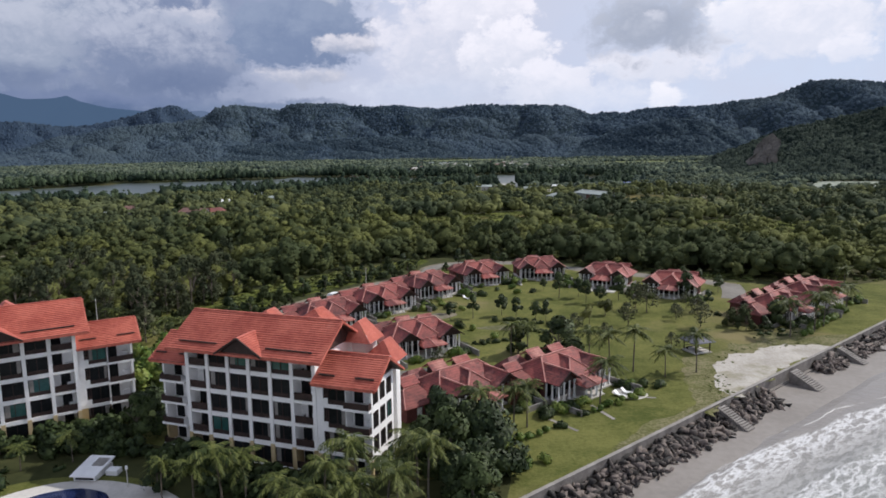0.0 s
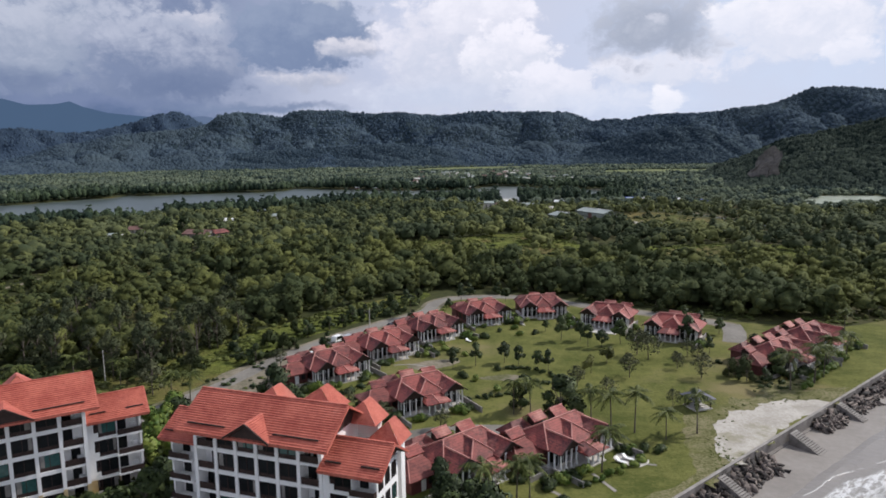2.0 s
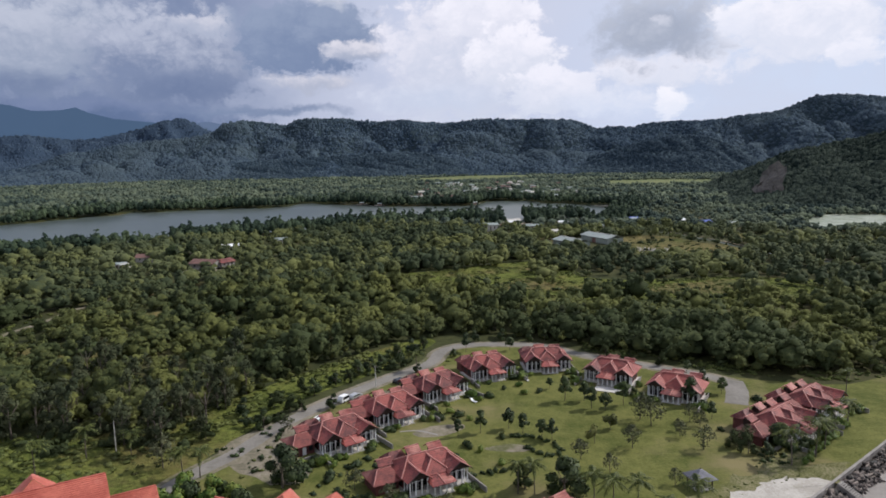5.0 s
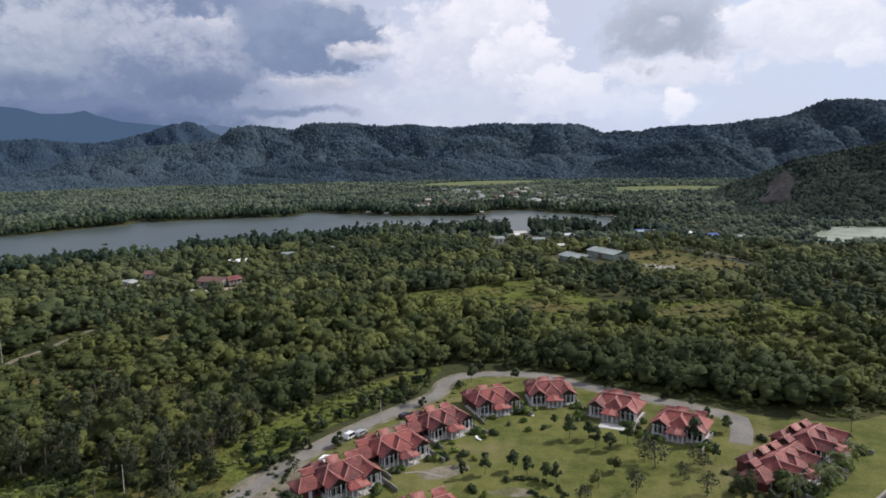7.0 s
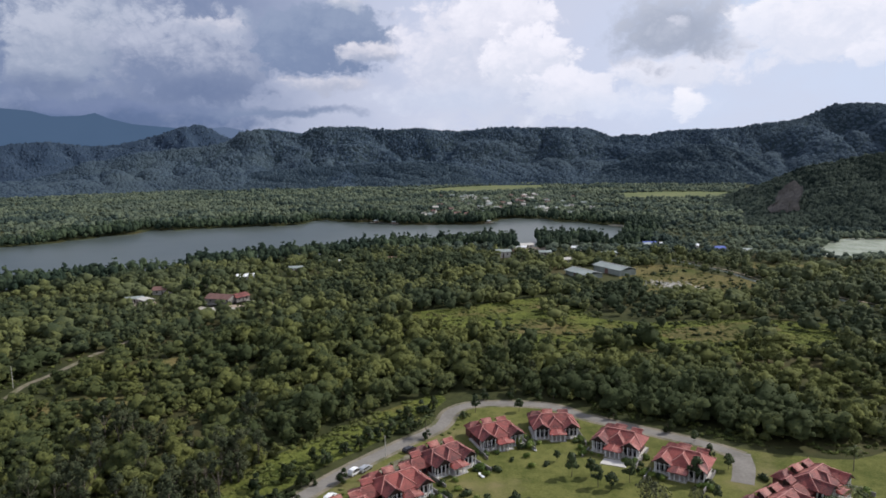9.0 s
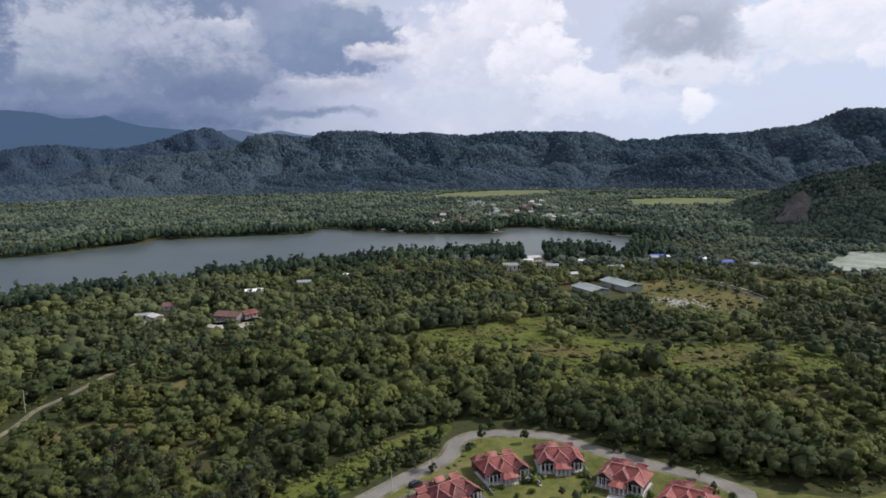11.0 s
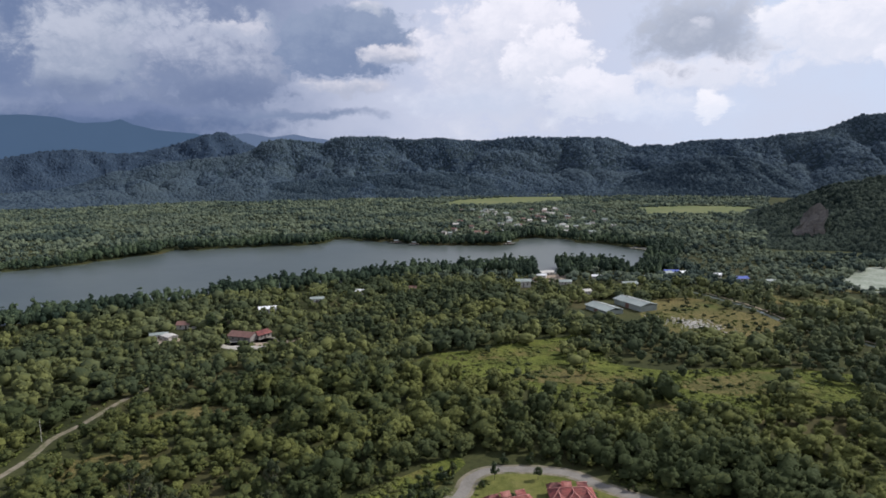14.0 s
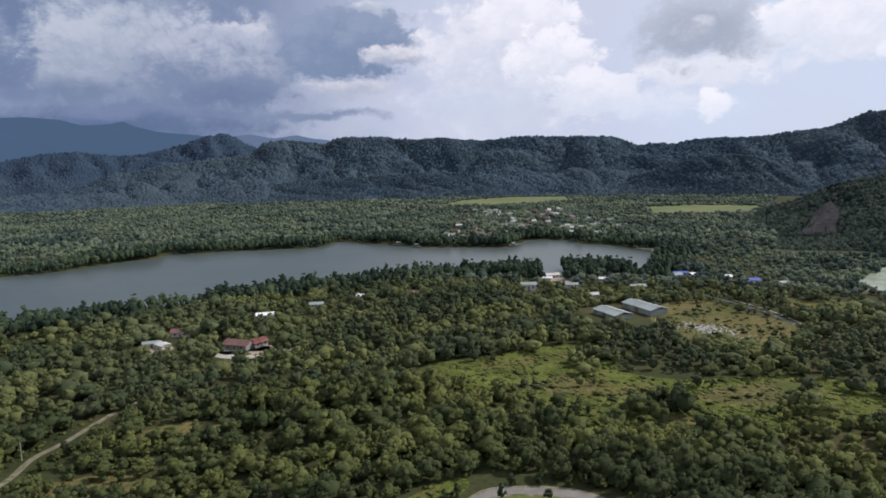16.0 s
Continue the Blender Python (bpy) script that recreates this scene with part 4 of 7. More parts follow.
block("white apartment block with orange tiled roof standing beside the pool garden", pose(-57 - 19.3 * math.cos(radians(A_TURN)), 95 - 19.3 * math.sin(radians(A_TURN)), 0, 0, 0, A_TURN), 2.0, 1.2, 57, ((4.0, 18.4, 3.0), (11.5, 18.7, 3.0)))


# ---- villas ----
def hip_poly(shape, pts):
    shape.slab(pts, 0.16)


def villa(seed, winged):
    """A bungalow: hipped main roof, two gabled front pavilions on white columns, low porch, rear lantern roofs."""
    r = random.Random(seed)
    v = new("villa")
    part("plinth", Shape().box(-8.2, 8.2, -3.6, 8.2, -0.2, 0.28).box(-2.8, 2.8, -5.6, -3.6, -0.2, 0.2), PALE, v)
    part("wall", Shape().box(-7.2, 7.2, 0.4, 7.6, 0.28, 3.5), REDWOOD, v, "dark red boarded walls")
    # glazed front
    gl = part("window", Shape().box(-6.9, 6.9, 0.3, 0.392, 0.35, 3.1), GLASS, v)
    mull = Shape()
    for i in range(13):
        x = -6.9 + 13.8 * i / 12
        mull.box(x - 0.05, x + 0.05, 0.22, 0.297, 0.35, 3.1)
    part("window_frame", mull, WOOD, gl)
    part("side_window", Shape().box(7.205, 7.26, 1.5, 3.6, 0.9, 2.8), GLASS, v)
    part("side_window", Shape().box(7.205, 7.26, 4.8, 6.4, 0.9, 2.8), GLASS, v)
    part("side_window", Shape().box(-7.26, -7.205, 1.5, 3.6, 0.9, 2.8), GLASS, v)
    part("side_window", Shape().box(-7.26, -7.205, 4.8, 6.4, 0.9, 2.8), GLASS, v)
    part("door", Shape().box(-0.7, 0.7, 0.2, 0.298, 0.3, 2.5), WOOD, v)
    # columns
    def column(x, y, h):
        part("column", Shape().box(x - 0.13, x + 0.13, y - 0.13, y + 0.13, 0.28, h).box(x - 0.2, x + 0.2, y - 0.2, y + 0.2, 0.28, 0.55).box(x - 0.18, x + 0.18, y - 0.18, y + 0.18, h - 0.2, h), WHITE, v)
    for cx in (-5.2, 5.2):
        for dx in (-2.2, -0.75, 0.75, 2.2):
            column(cx + dx, -3.1, 3.7)
        for y in (-1.6, -0.2):
            column(cx + (2.2 if cx > 0 else -2.2), y, 3.6)
        # pavilion back wall of glass
        pg = part("pavilion_glass", Shape().box(cx - 2.1, cx + 2.1, -1.2, -1.12, 0.3, 3.4), GLASS, v)
        part("window_frame", Shape().box(cx - 0.75, cx - 0.65, -1.28, -1.203, 0.3, 3.4).box(cx + 0.65, cx + 0.75, -1.28, -1.203, 0.3, 3.4).box(cx - 2.1, cx + 2.1, -1.28, -1.203, 2.3, 2.4), WHITE, pg)
        part("beam", Shape().box(cx - 2.5, cx + 2.5, -3.25, -2.95, 3.701, 3.95), WOOD, v)
    for x in (-2.2, -0.8, 0.8, 2.2):
        column(x, -5.2, 2.7)
    # roofs
    E, R = 3.6, 6.5
    main = Shape()
    x0, x1, y0, y1, yr = -8.4, 8.4, -0.9, 8.8, 3.6
    hip_poly(main, [(x0, y0, E), (x1, y0, E), (4.6, yr, R), (-4.6, yr, R)])
    hip_poly(main, [(x1, y1, E), (x0, y1, E), (-4.6, yr, R), (4.6, yr, R)])
    hip_poly(main, [(x1, y0, E), (x1, y1, E), (4.6, yr, R)])
    hip_poly(main, [(x0, y1, E), (x0, y0, E), (-4.6, yr, R)])
    # middle nose
    hip_poly(main, [(-3.4, -2.4, E - 0.05), (3.4, -2.4, E - 0.05), (0, 0.6, R - 0.35)])
    hip_poly(main, [(3.4, -2.4, E - 0.05), (3.4, 2.0, E + 0.6), (0, yr, R - 0.3), (0, 0.6, R - 0.35)])
    hip_poly(main, [(-3.4, 2.0, E + 0.6), (-3.4, -2.4, E - 0.05), (0, 0.6, R - 0.35), (0, yr, R - 0.3)])
    roof = part("roof", main, ROOF_OLD, v, "weathered red clay tiles")
    ridge = Shape().beam((-4.6, yr, R + 0.06), (4.6, yr, R + 0.06), 0.14)
    for sx in (-1, 1):
        ridge.beam((sx * 4.6, yr, R + 0.05), (sx * 8.4, y0, E + 0.08), 0.11).beam((sx * 4.6, yr, R + 0.05), (sx * 8.4, y1, E + 0.08), 0.11)
        ridge.beam((0, 0.6, R - 0.28), (sx * 3.4, -2.4, E + 0.03), 0.11)
    ridge.beam((0, yr, R - 0.2), (0, 0.6, R - 0.27), 0.12)
    part("ridge_tiles", ridge, RIDGE, roof)
    for cx in (-5.2, 5.2):
        g, A = Shape(), 5.75
        hip_poly(g, [(cx + 3.1, -4.0, E + 0.1), (cx + 3.1, 2.0, E + 0.1), (cx, 2.6, A), (cx, -4.0, A)])
        hip_poly(g, [(cx - 3.1, 2.0, E + 0.1), (cx - 3.1, -4.0, E + 0.1), (cx, -4.0, A), (cx, 2.6, A)])
        gr = part("pavilion_roof", g, ROOF_OLD, v)
        part("gable_panel", Shape().poly((cx - 2.6, -3.2, E + 0.35), (cx + 2.6, -3.2, E + 0.35), (cx, -3.2, A - 0.15)), WOOD, gr)
        part("bargeboard", Shape().beam((cx - 3.1, -4.0, E), (cx, -4.0, A - 0.08), 0.1).beam((cx + 3.1, -4.0, E), (cx, -4.0, A - 0.08), 0.1), WOOD, gr)
        part("ridge_tiles", Shape().beam((cx, -4.0, A + 0.05), (cx, 2.4, A + 0.05), 0.11), RIDGE, gr)
    p = Shape()
    hip_poly(p, [(-3.1, -6.0, 2.7), (3.1, -6.0, 2.7), (2.0, -2.6, 3.5), (-2.0, -2.6, 3.5)])
    hip_poly(p, [(3.1, -6.0, 2.7), (3.1, -2.6, 2.9), (2.0, -2.6, 3.5)])
    hip_poly(p, [(-3.1, -2.6, 2.9), (-3.1, -6.0, 2.7), (-2.0, -2.6, 3.5)])
    pr = part("porch_roof", p, ROOF_OLD, v)
    part("ridge_tiles", Shape().beam((0, -6.0, 2.78), (0, -2.6, 3.58), 0.09), RIDGE, pr)
    # rear wing and lanterns
    rear = Shape()
    hip_poly(rear, [(-8.0, 7.6, 3.2), (-2.0, 7.6, 3.2), (-3.4, 10.4, 5.2), (-6.6, 10.4, 5.2)])
    hip_poly(rear, [(-2.0, 13.2, 3.2), (-8.0, 13.2, 3.2), (-6.6, 10.4, 5.2), (-3.4, 10.4, 5.2)])
    hip_poly(rear, [(-2.0, 7.6, 3.2), (-2.0, 13.2, 3.2), (-3.4, 10.4, 5.2)])
    hip_poly(rear, [(-8.0, 13.2, 3.2), (-8.0, 7.6, 3.2), (-6.6, 10.4, 5.2)])
    part("rear_roof", rear, ROOF_OLD, v)
    part("rear_wall", Shape().box(-7.4, -2.6, 8.25, 12.6, -0.2, 3.1), REDWOOD, v)
    for lx, ly, lz in ((-1.2, 9.0, 5.1), (4.4, 8.4, 5.0), (-9.4, 7.2, 4.5))[:3 if winged else 2]:
        lan = part("lantern", Shape().box(lx - 1.1, lx + 1.1, ly - 1.0, ly + 1.0, 3.0, lz), WOOD, v)
        t = Shape()
        hip_poly(t, [(lx - 1.9, ly - 1.7, lz), (lx + 1.9, ly - 1.7, lz), (lx + 1.9, ly, lz + 1.05), (lx - 1.9, ly, lz + 1.05)])
        hip_poly(t, [(lx + 1.9, ly + 1.7, lz), (lx - 1.9, ly + 1.7, lz), (lx - 1.9, ly, lz + 1.05), (lx + 1.9, ly, lz + 1.05)])
        part("lantern_roof", t, ROOF_OLD, lan)
        part("ridge_tiles", Shape().beam((lx - 1.9, ly, lz + 1.1), (lx + 1.9, ly, lz + 1.1), 0.09), RIDGE, lan)
    # low side wing
    if winged:
        wing = Shape()
        hip_poly(wing, [(-14.6, 0.6, 2.7), (-7.3, 0.6, 2.7), (-8.6, 4.6, 4.5), (-12.0, 4.6, 4.5)])
        hip_poly(wing, [(-7.3, 8.8, 2.7), (-14.6, 8.8, 2.7), (-12.0, 4.6, 4.5), (-8.6, 4.6, 4.5)])
        hip_poly(wing, [(-14.6, 8.8, 2.7), (-14.6, 0.6, 2.7), (-12.0, 4.6, 4.5)])
        wr = part("wing_roof", wing, ROOF_DARK, v, "darker weathered tiles")
        part("ridge_tiles", Shape().beam((-12.0, 4.6, 4.55), (-8.6, 4.6, 4.55), 0.09).beam((-12.0, 4.6, 4.55), (-14.6, 0.6, 2.78), 0.08), RIDGE, wr)
        ww = part("wing_wall", Shape().box(-13.8, -8.21, 1.3, 8.1, -0.2, 2.65), REDWOOD, v)
        part("door", Shape().box(-11.6, -10.6, 1.22, 1.297, 0.1, 2.1), WHITE, ww, "white boarded door")
        part("side_window", Shape().box(-9.9, -8.8, 1.24, 1.297, 0.9, 2.1), GLASS, ww)
        part("terrace_wall", Shape().box(-14.5, -8.6, -2.2, -1.95, -0.2, 1.0), STONE, v, "grey garden wall")
    part("terrace_wall", Shape().box(-8.95, -8.65, -9.5, -2.4, -0.2, 1.05), STONE, v, "grey garden wall")
    part("terrace_wall", Shape().box(8.6, 8.9, -9.5, 6.0, -0.2, 1.25), STONE, v, "grey garden wall")
    return v


VILLAS = (  # front middle and turn
    (24.3, 209.0, 6), (41.3, 197.0, -28), (56.2, 183.0, -30), (6.6, 202.0, 24), (-7.6, 185.5, 38), (-19.0, 168.5, 36),
    (-29.5, 152.5, 38), (-8.0, 133.5, 30), (1.2, 104.2, 41.6), (18.0, 110.9, 41.6), (76.5, 158.5, 41.6), (90.5, 172.5, 41.6))
V_SIZE = Matrix.Diagonal((0.89, 0.89, 0.92, 1))
for winged, plots, label in ((False, VILLAS[:4], "red-tiled villa with white columns facing the lawn"), (True, VILLAS[4:], "red-tiled villa with white columns and a low side wing")):
    first = tagged(villa(3, winged), label, "villa", "villas round the lawn")
    first.matrix_world = pose(plots[0][0], plots[0][1], 0, 0, 0, plots[0][2]) @ V_SIZE
    for x, y, a in plots[1:]:
        copy_thing(first, pose(x, y, 0, 0, 0, a))


# ---- trees ----
def unit(v):
    return v / (np.linalg.norm(v, axis=1)[:, None] + 1e-9)


def leaf_cloud(r, centres, radii, count, leaf, down=-0.35):
    """Small tilted leaf clumps on the skins of a crown's lobes, with the way out of the lobe."""
    k = r.integers(0, len(centres), count)
    d = r.normal(size=(count, 3))
    d[:, 2] = np.abs(d[:, 2] + 0.25) * np.where(r.random(count) < 0.22, down, 1)
    d = unit(d)
    pos = centres[k] + d * radii[k][:, None] * r.uniform(0.82, 1.12, (count, 1))
    nrm = unit(d + r.normal(size=(count, 3)) * 0.55)
    side = unit(np.cross(nrm, r.normal(size=(count, 3))))
    over = np.cross(nrm, side)
    s = leaf * r.uniform(0.6, 1.4, (count, 1))
    v = np.stack([pos + side * s, pos - side * s * 0.5 + over * s * 0.8, pos - side * s * 0.5 - over * s * 0.8], 1).reshape(-1, 3)
    return v, np.arange(3 * count).reshape(-1, 3), np.repeat(unit(0.35 * d + 0.75 * nrm), 3, 0)


def crown_arrays(seed, R, H, lobes, leaves, leaf, core, low=0.35, fill=0.8):
    """A crown of many small uneven lobes on an R wide and H high tree: corners, faces and soft normals."""
    r = np.random.default_rng(seed)
    a = r.uniform(0, 6.283, lobes)
    h = r.random(lobes) ** 0.8
    wide = R * (0.30 + 0.62 * np.sin(np.clip(0.25 + 0.8 * h, 0, 1) * math.pi) ** 0.7)
    rad = wide * np.sqrt(r.uniform(0.05, 1.0, lobes)) * 0.82
    size = min(0.62, 0.95 / lobes ** 0.42)
    rr = R * size * r.uniform(0.65, 1.25, lobes)
    z = H * (low + (1 - low) * h) - rr * 0.8
    c = np.stack([rad * np.cos(a) + 0.1 * R * r.normal(), rad * np.sin(a) + 0.1 * R * r.normal(), np.maximum(z, rr * 0.5)], 1)
    V, F, N, n = [], [], [], 0
    for i in range(lobes):
        v, f = core
        v = v * (0.66 + 0.6 * r.random((len(v), 1))) * rr[i] * (1, 1, r.uniform(0.75, 1.15)) * fill
        q = r.uniform(0, 6.283)
        v = np.stack([v[:, 0] * math.cos(q) - v[:, 1] * math.sin(q), v[:, 0] * math.sin(q) + v[:, 1] * math.cos(q), v[:, 2]], 1)
        V.append(v + c[i]), F.append(f + n), N.append(unit(unit(v) + 0.35 * r.normal(size=v.shape)))
        n += len(v)
    if leaves:
        v, f, d = leaf_cloud(r, c, rr, leaves, leaf)
        V.append(v), F.append(f + n), N.append(d)
    V, F, N = np.concatenate(V), np.concatenate(F), np.concatenate(N)
    N = unit(0.62 * N + 0.42 * unit((V - (0, 0, 0.45 * H)) / (R, R, 0.6 * H)) + (0, 0, 0.12))
    out = np.cross(V[F[:, 1]] - V[F[:, 0]], V[F[:, 2]] - V[F[:, 0]])
    turned = (out * N[F].sum(1)).sum(1) < 0
    F[turned] = F[turned][:, ::-1]
    return V, F, N


def full_crown(seed, R, H, lobes, leaves, leaf, core, body):
    """A solid rounded crown: an uneven egg, lobes swelling out of it, and leaf clumps over all."""
    r = np.random.default_rng(seed)
    mid, axes = np.array((0, 0, 0.50 * H)), np.array((0.74 * R * r.uniform(0.72, 1.2), 0.74 * R * r.uniform(0.72, 1.2), 0.44 * H))
    lean = r.normal(size=3) * (0.10, 0.10, 0.04) * R
    d = unit(r.normal(size=(lobes, 3)) + (0, 0, 0.35))
    c = mid + lean + d * axes * r.uniform(0.60, 1.12, (lobes, 1))
    rr = R * r.uniform(0.16, 0.40, lobes)
    v, f = body
    V, F, N, n = [v * r.uniform(0.72, 1.05, (len(v), 1)) * axes + mid + lean], [f], [unit(v)], len(v)
    for k in range(lobes):
        v, f = core
        v = v * r.uniform(0.72, 1.15, (len(v), 1)) * rr[k]
        V.append(v + c[k]), F.append(f + n), N.append(unit(unit(v) + 0.42 * r.normal(size=v.shape)))
        n += len(v)
    v, f, out = leaf_cloud(r, c, rr * 1.02, leaves, leaf)
    V.append(v), F.append(f + n), N.append(out)
    V, F, N = np.concatenate(V), np.concatenate(F), np.concatenate(N)
    V[:, 2] = np.maximum(V[:, 2], 0.05)
    N = unit(0.80 * N + 0.22 * unit((V - mid) / axes) + (0, 0, 0.30))
    out = np.cross(V[F[:, 1]] - V[F[:, 0]], V[F[:, 2]] - V[F[:, 0]])
    turned = (out * N[F].sum(1)).sum(1) < 0
    F[turned] = F[turned][:, ::-1]
    return V, F, N


def crown_mesh(name, arrays, material):
    v, f, n = arrays
    return fast_mesh(name, v, f, material, True, n)


def trunk_arrays(H, r0, lean=(0, 0), limbs=3, seed=0):
    s = Shape()
    q = random.Random(seed)
    s.tube([(0, 0, -0.1), (lean[0] * 0.4, lean[1] * 0.4, H * 0.3), (lean[0], lean[1], H * 0.6)], [r0, r0 * 0.75, r0 * 0.4], 6)
    for i in range(limbs):
        a = 6.283 * (i + q.random() * 0.6) / limbs
        d = H * q.uniform(0.16, 0.26)
        s.tube([(lean[0] * 0.6, lean[1] * 0.6, H * 0.38), (lean[0] + d * math.cos(a), lean[1] + d * math.sin(a), H * q.uniform(0.6, 0.72))], [r0 * 0.45, r0 * 0.18], 5)
    return s


def tree_kind(name, seed, R, H, lobes, leaves, leaf, material, label, low=0.35, r0=0.16, fill=0.8):
    t = tagged(new(name), label, "tree")
    part("trunk", trunk_arrays(H, r0, (0.15, 0.1), 4, seed), BARK, t)
    c = new("crown", crown_mesh("crown", crown_arrays(seed, R, H, lobes, leaves, leaf, ICO1, low, fill), material))
    c.parent = t
    return t


def scatter_copies(kinds, places, r, lo=0.85, hi=1.15):
    """The first of each kind is set at a place, the others are copies."""
    used = [False] * len(kinds)
    for i, (x, y, *more) in enumerate(places):
        k = more[1] if len(more) > 1 else r.randrange(len(kinds))
        s = (more[0] if more and more[0] else 1.0) * r.uniform(lo, hi)
        m = pose(x, y, 0.0, 0, 0, r.uniform(0, 360))
        ob = kinds[k]
        if used[k]:
            ob = copy_thing(kinds[k], m)
        else:
            ob.matrix_world = m
        used[k] = True
        ob.scale = (s, s, s * r.uniform(0.92, 1.08))
    for k, u in zip(kinds, used):
        if not u:
            for o in (*k.children_recursive, k):
                bpy.data.objects.remove(o)


def palm_kind(seed, H, fronds, length, lean):
    """A coconut palm: ringed leaning trunk and arching fronds with hanging leaflets."""
    q = random.Random(seed)
    t = tagged(new("palm_tree"), "tall coconut palm with arching green fronds", "palm tree")
    s = Shape()
    pts = [(lean * (k / 6) ** 2, 0.12 * lean * k / 6, H * k / 6 - (0.1 if k == 0 else 0)) for k in range(7)]
    s.tube(pts, [0.20, 0.16, 0.145, 0.135, 0.13, 0.12, 0.12], 7)
    part("trunk", s, BARK, t)
    top = Vector(pts[-1])
    for i in range(fronds):
        f = Shape()
        a, rise = 6.283 * i / fronds * 2.6 + q.random() * 0.5, q.uniform(-0.8, 1.15)
        L = length * q.uniform(0.85, 1.12)
        way, side = Vector((math.cos(a), math.sin(a), 0)), Vector((-math.sin(a), math.cos(a), 0))
        def spine(u):
            return top + way * L * u * math.cos(rise * 0.6) + Vector((0, 0, 1)) * L * (math.sin(rise * 0.9) * 0.9 * u - (0.40 + 0.22 * rise) * u * u)
        n = 15
        for k in range(n):
            u0, u1 = k / n, (k + 1) / n
            p, p1 = spine(u0), spine(u1)
            f.poly(p - side * 0.035, p + side * 0.035, p1 + side * 0.03, p1 - side * 0.03)
            w_ = L * 0.18 * math.sin(math.pi * min(1, 0.14 + 0.86 * u0) ** 0.75) + 0.08
            for sg in (-1, 1):
                drop = Vector((0, 0, -w_ * q.uniform(0.25, 0.8)))
                run = (p1 - p) * q.uniform(1.0, 1.8)
                f.poly(p, p.lerp(p1, 0.92), p.lerp(p1, 0.8) + side * sg * w_ + drop + run, p.lerp(p1, 0.25) + side * sg * w_ * 0.92 + drop + run)
        part("frond", f, PALMLEAF, t)
    return t


rr = random.Random(12)
# palms: place, scale, kind
POOL_PALMS = ((-28.5, 73, 0.88, 0), (-25.8, 73.5, 0.85, 1), (-31, 71, 0.72, 2), (-12.5, 74, 0.9, 0), (-9, 71, 0.92, 1), (-15.5, 68, 0.8, 2), (-6, 77, 0.95, 0), (-12, 67, 0.86, 1), (-17.5, 65, 0.8, 0),
              (-4.5, 72, 0.95, 2), (-58, 82, 0.5, 1), (-52.5, 84.5, 0.5, 2), (-36, 74, 0.6, 2), (-21, 69, 0.7, 1), (3, 92, 0.85, 0), (-7.5, 67.5, 0.8, 2), (7, 94.5, 0.8, 1), (9, 95.5, 0.75, 2))
LAWN_PALMS = ((23.6, 125.1, 0.8, 0), (26.8, 122.5, 0.85, 1), (30.6, 120.1, 0.95, 2), (41.8, 119.6, 0.85, 0), (35.5, 117.2, 0.72, 1), (9.2, 129.4, 0.72, 2), (12.5, 129.3, 0.8, 0), (21.5, 104.5, 0.85, 0),
              (69, 142, 0.95, 0), (76, 146, 0.95, 1), (80, 150, 0.85, 2), (84, 156, 0.9, 0), (92, 163, 0.85, 1), (104, 186, 0.8, 2))
ROAD_PALMS = ((-58, 136.5, 0.8, 1), (-62, 137, 0.7, 2), (-95, 138, 0.9, 0), (-88, 146, 0.8, 2),
              (-78, 147, 0.8, 1), (-112, 140, 0.8, 0), (-16.5, 208, 0.8, 1), (-102, 133, 0.9, 1))
scatter_copies([palm_kind(1, 8.4, 18, 4.2, 1.2), palm_kind(2, 7.8, 17, 4.0, -0.5), palm_kind(3, 8.8, 18, 3.7, 0.3)], POOL_PALMS + LAWN_PALMS + ROAD_PALMS, rr, 0.95, 1.05)

LAWN_TREES = ((2.4, 159.7, 1.0, 0), (9.4, 162.1, 1.1, 1), (12.6, 159.2, 1.05, 0), (17.0, 156.5, 0.95, 1), (19.2, 155.2, 0.85, 0), (25.9, 181.1, 1.1, 0), (31.1, 181.0, 1.0, 1), (32.1, 175.2, 1.05, 0),
              (35.4, 173.8, 1.0, 1), (-3.1, 157.8, 0.7, 0), (22.8, 190.6, 0.6, 1), (41, 177.6, 1.15, 0), (34.1, 161.1, 0.9, 2), (28.9, 153.6, 0.9, 2), (66, 190, 1.1, 0), (70, 186, 1.0, 1), (61, 168, 0.9, 0),
              (-22, 211, 1.1, 1), (-1, 228, 1.0, 0), (14, 229, 1.0, 1), (27, 240, 0.8, 0), (66, 204, 0.9, 1), (58.5, 178, 1.2, 0), (-4, 164, 0.6, 2))
scatter_copies([tree_kind("lawn_tree", 21, 1.9, 5.6, 10, 460, 0.26, LEAF_DARK, "small round-crowned tree with a bare slim trunk on the lawn", 0.42, 0.09),
                tree_kind("lawn_tree", 22, 1.8, 5.2, 10, 460, 0.26, LEAF_DARK, "small dark green tree with a slim trunk on the lawn", 0.45, 0.08),
                tree_kind("lawn_tree", 23, 2.2, 5.0, 7, 340, 0.28, LEAF, "small open-crowned tree on the lawn", 0.4, 0.09)], LAWN_TREES, rr)

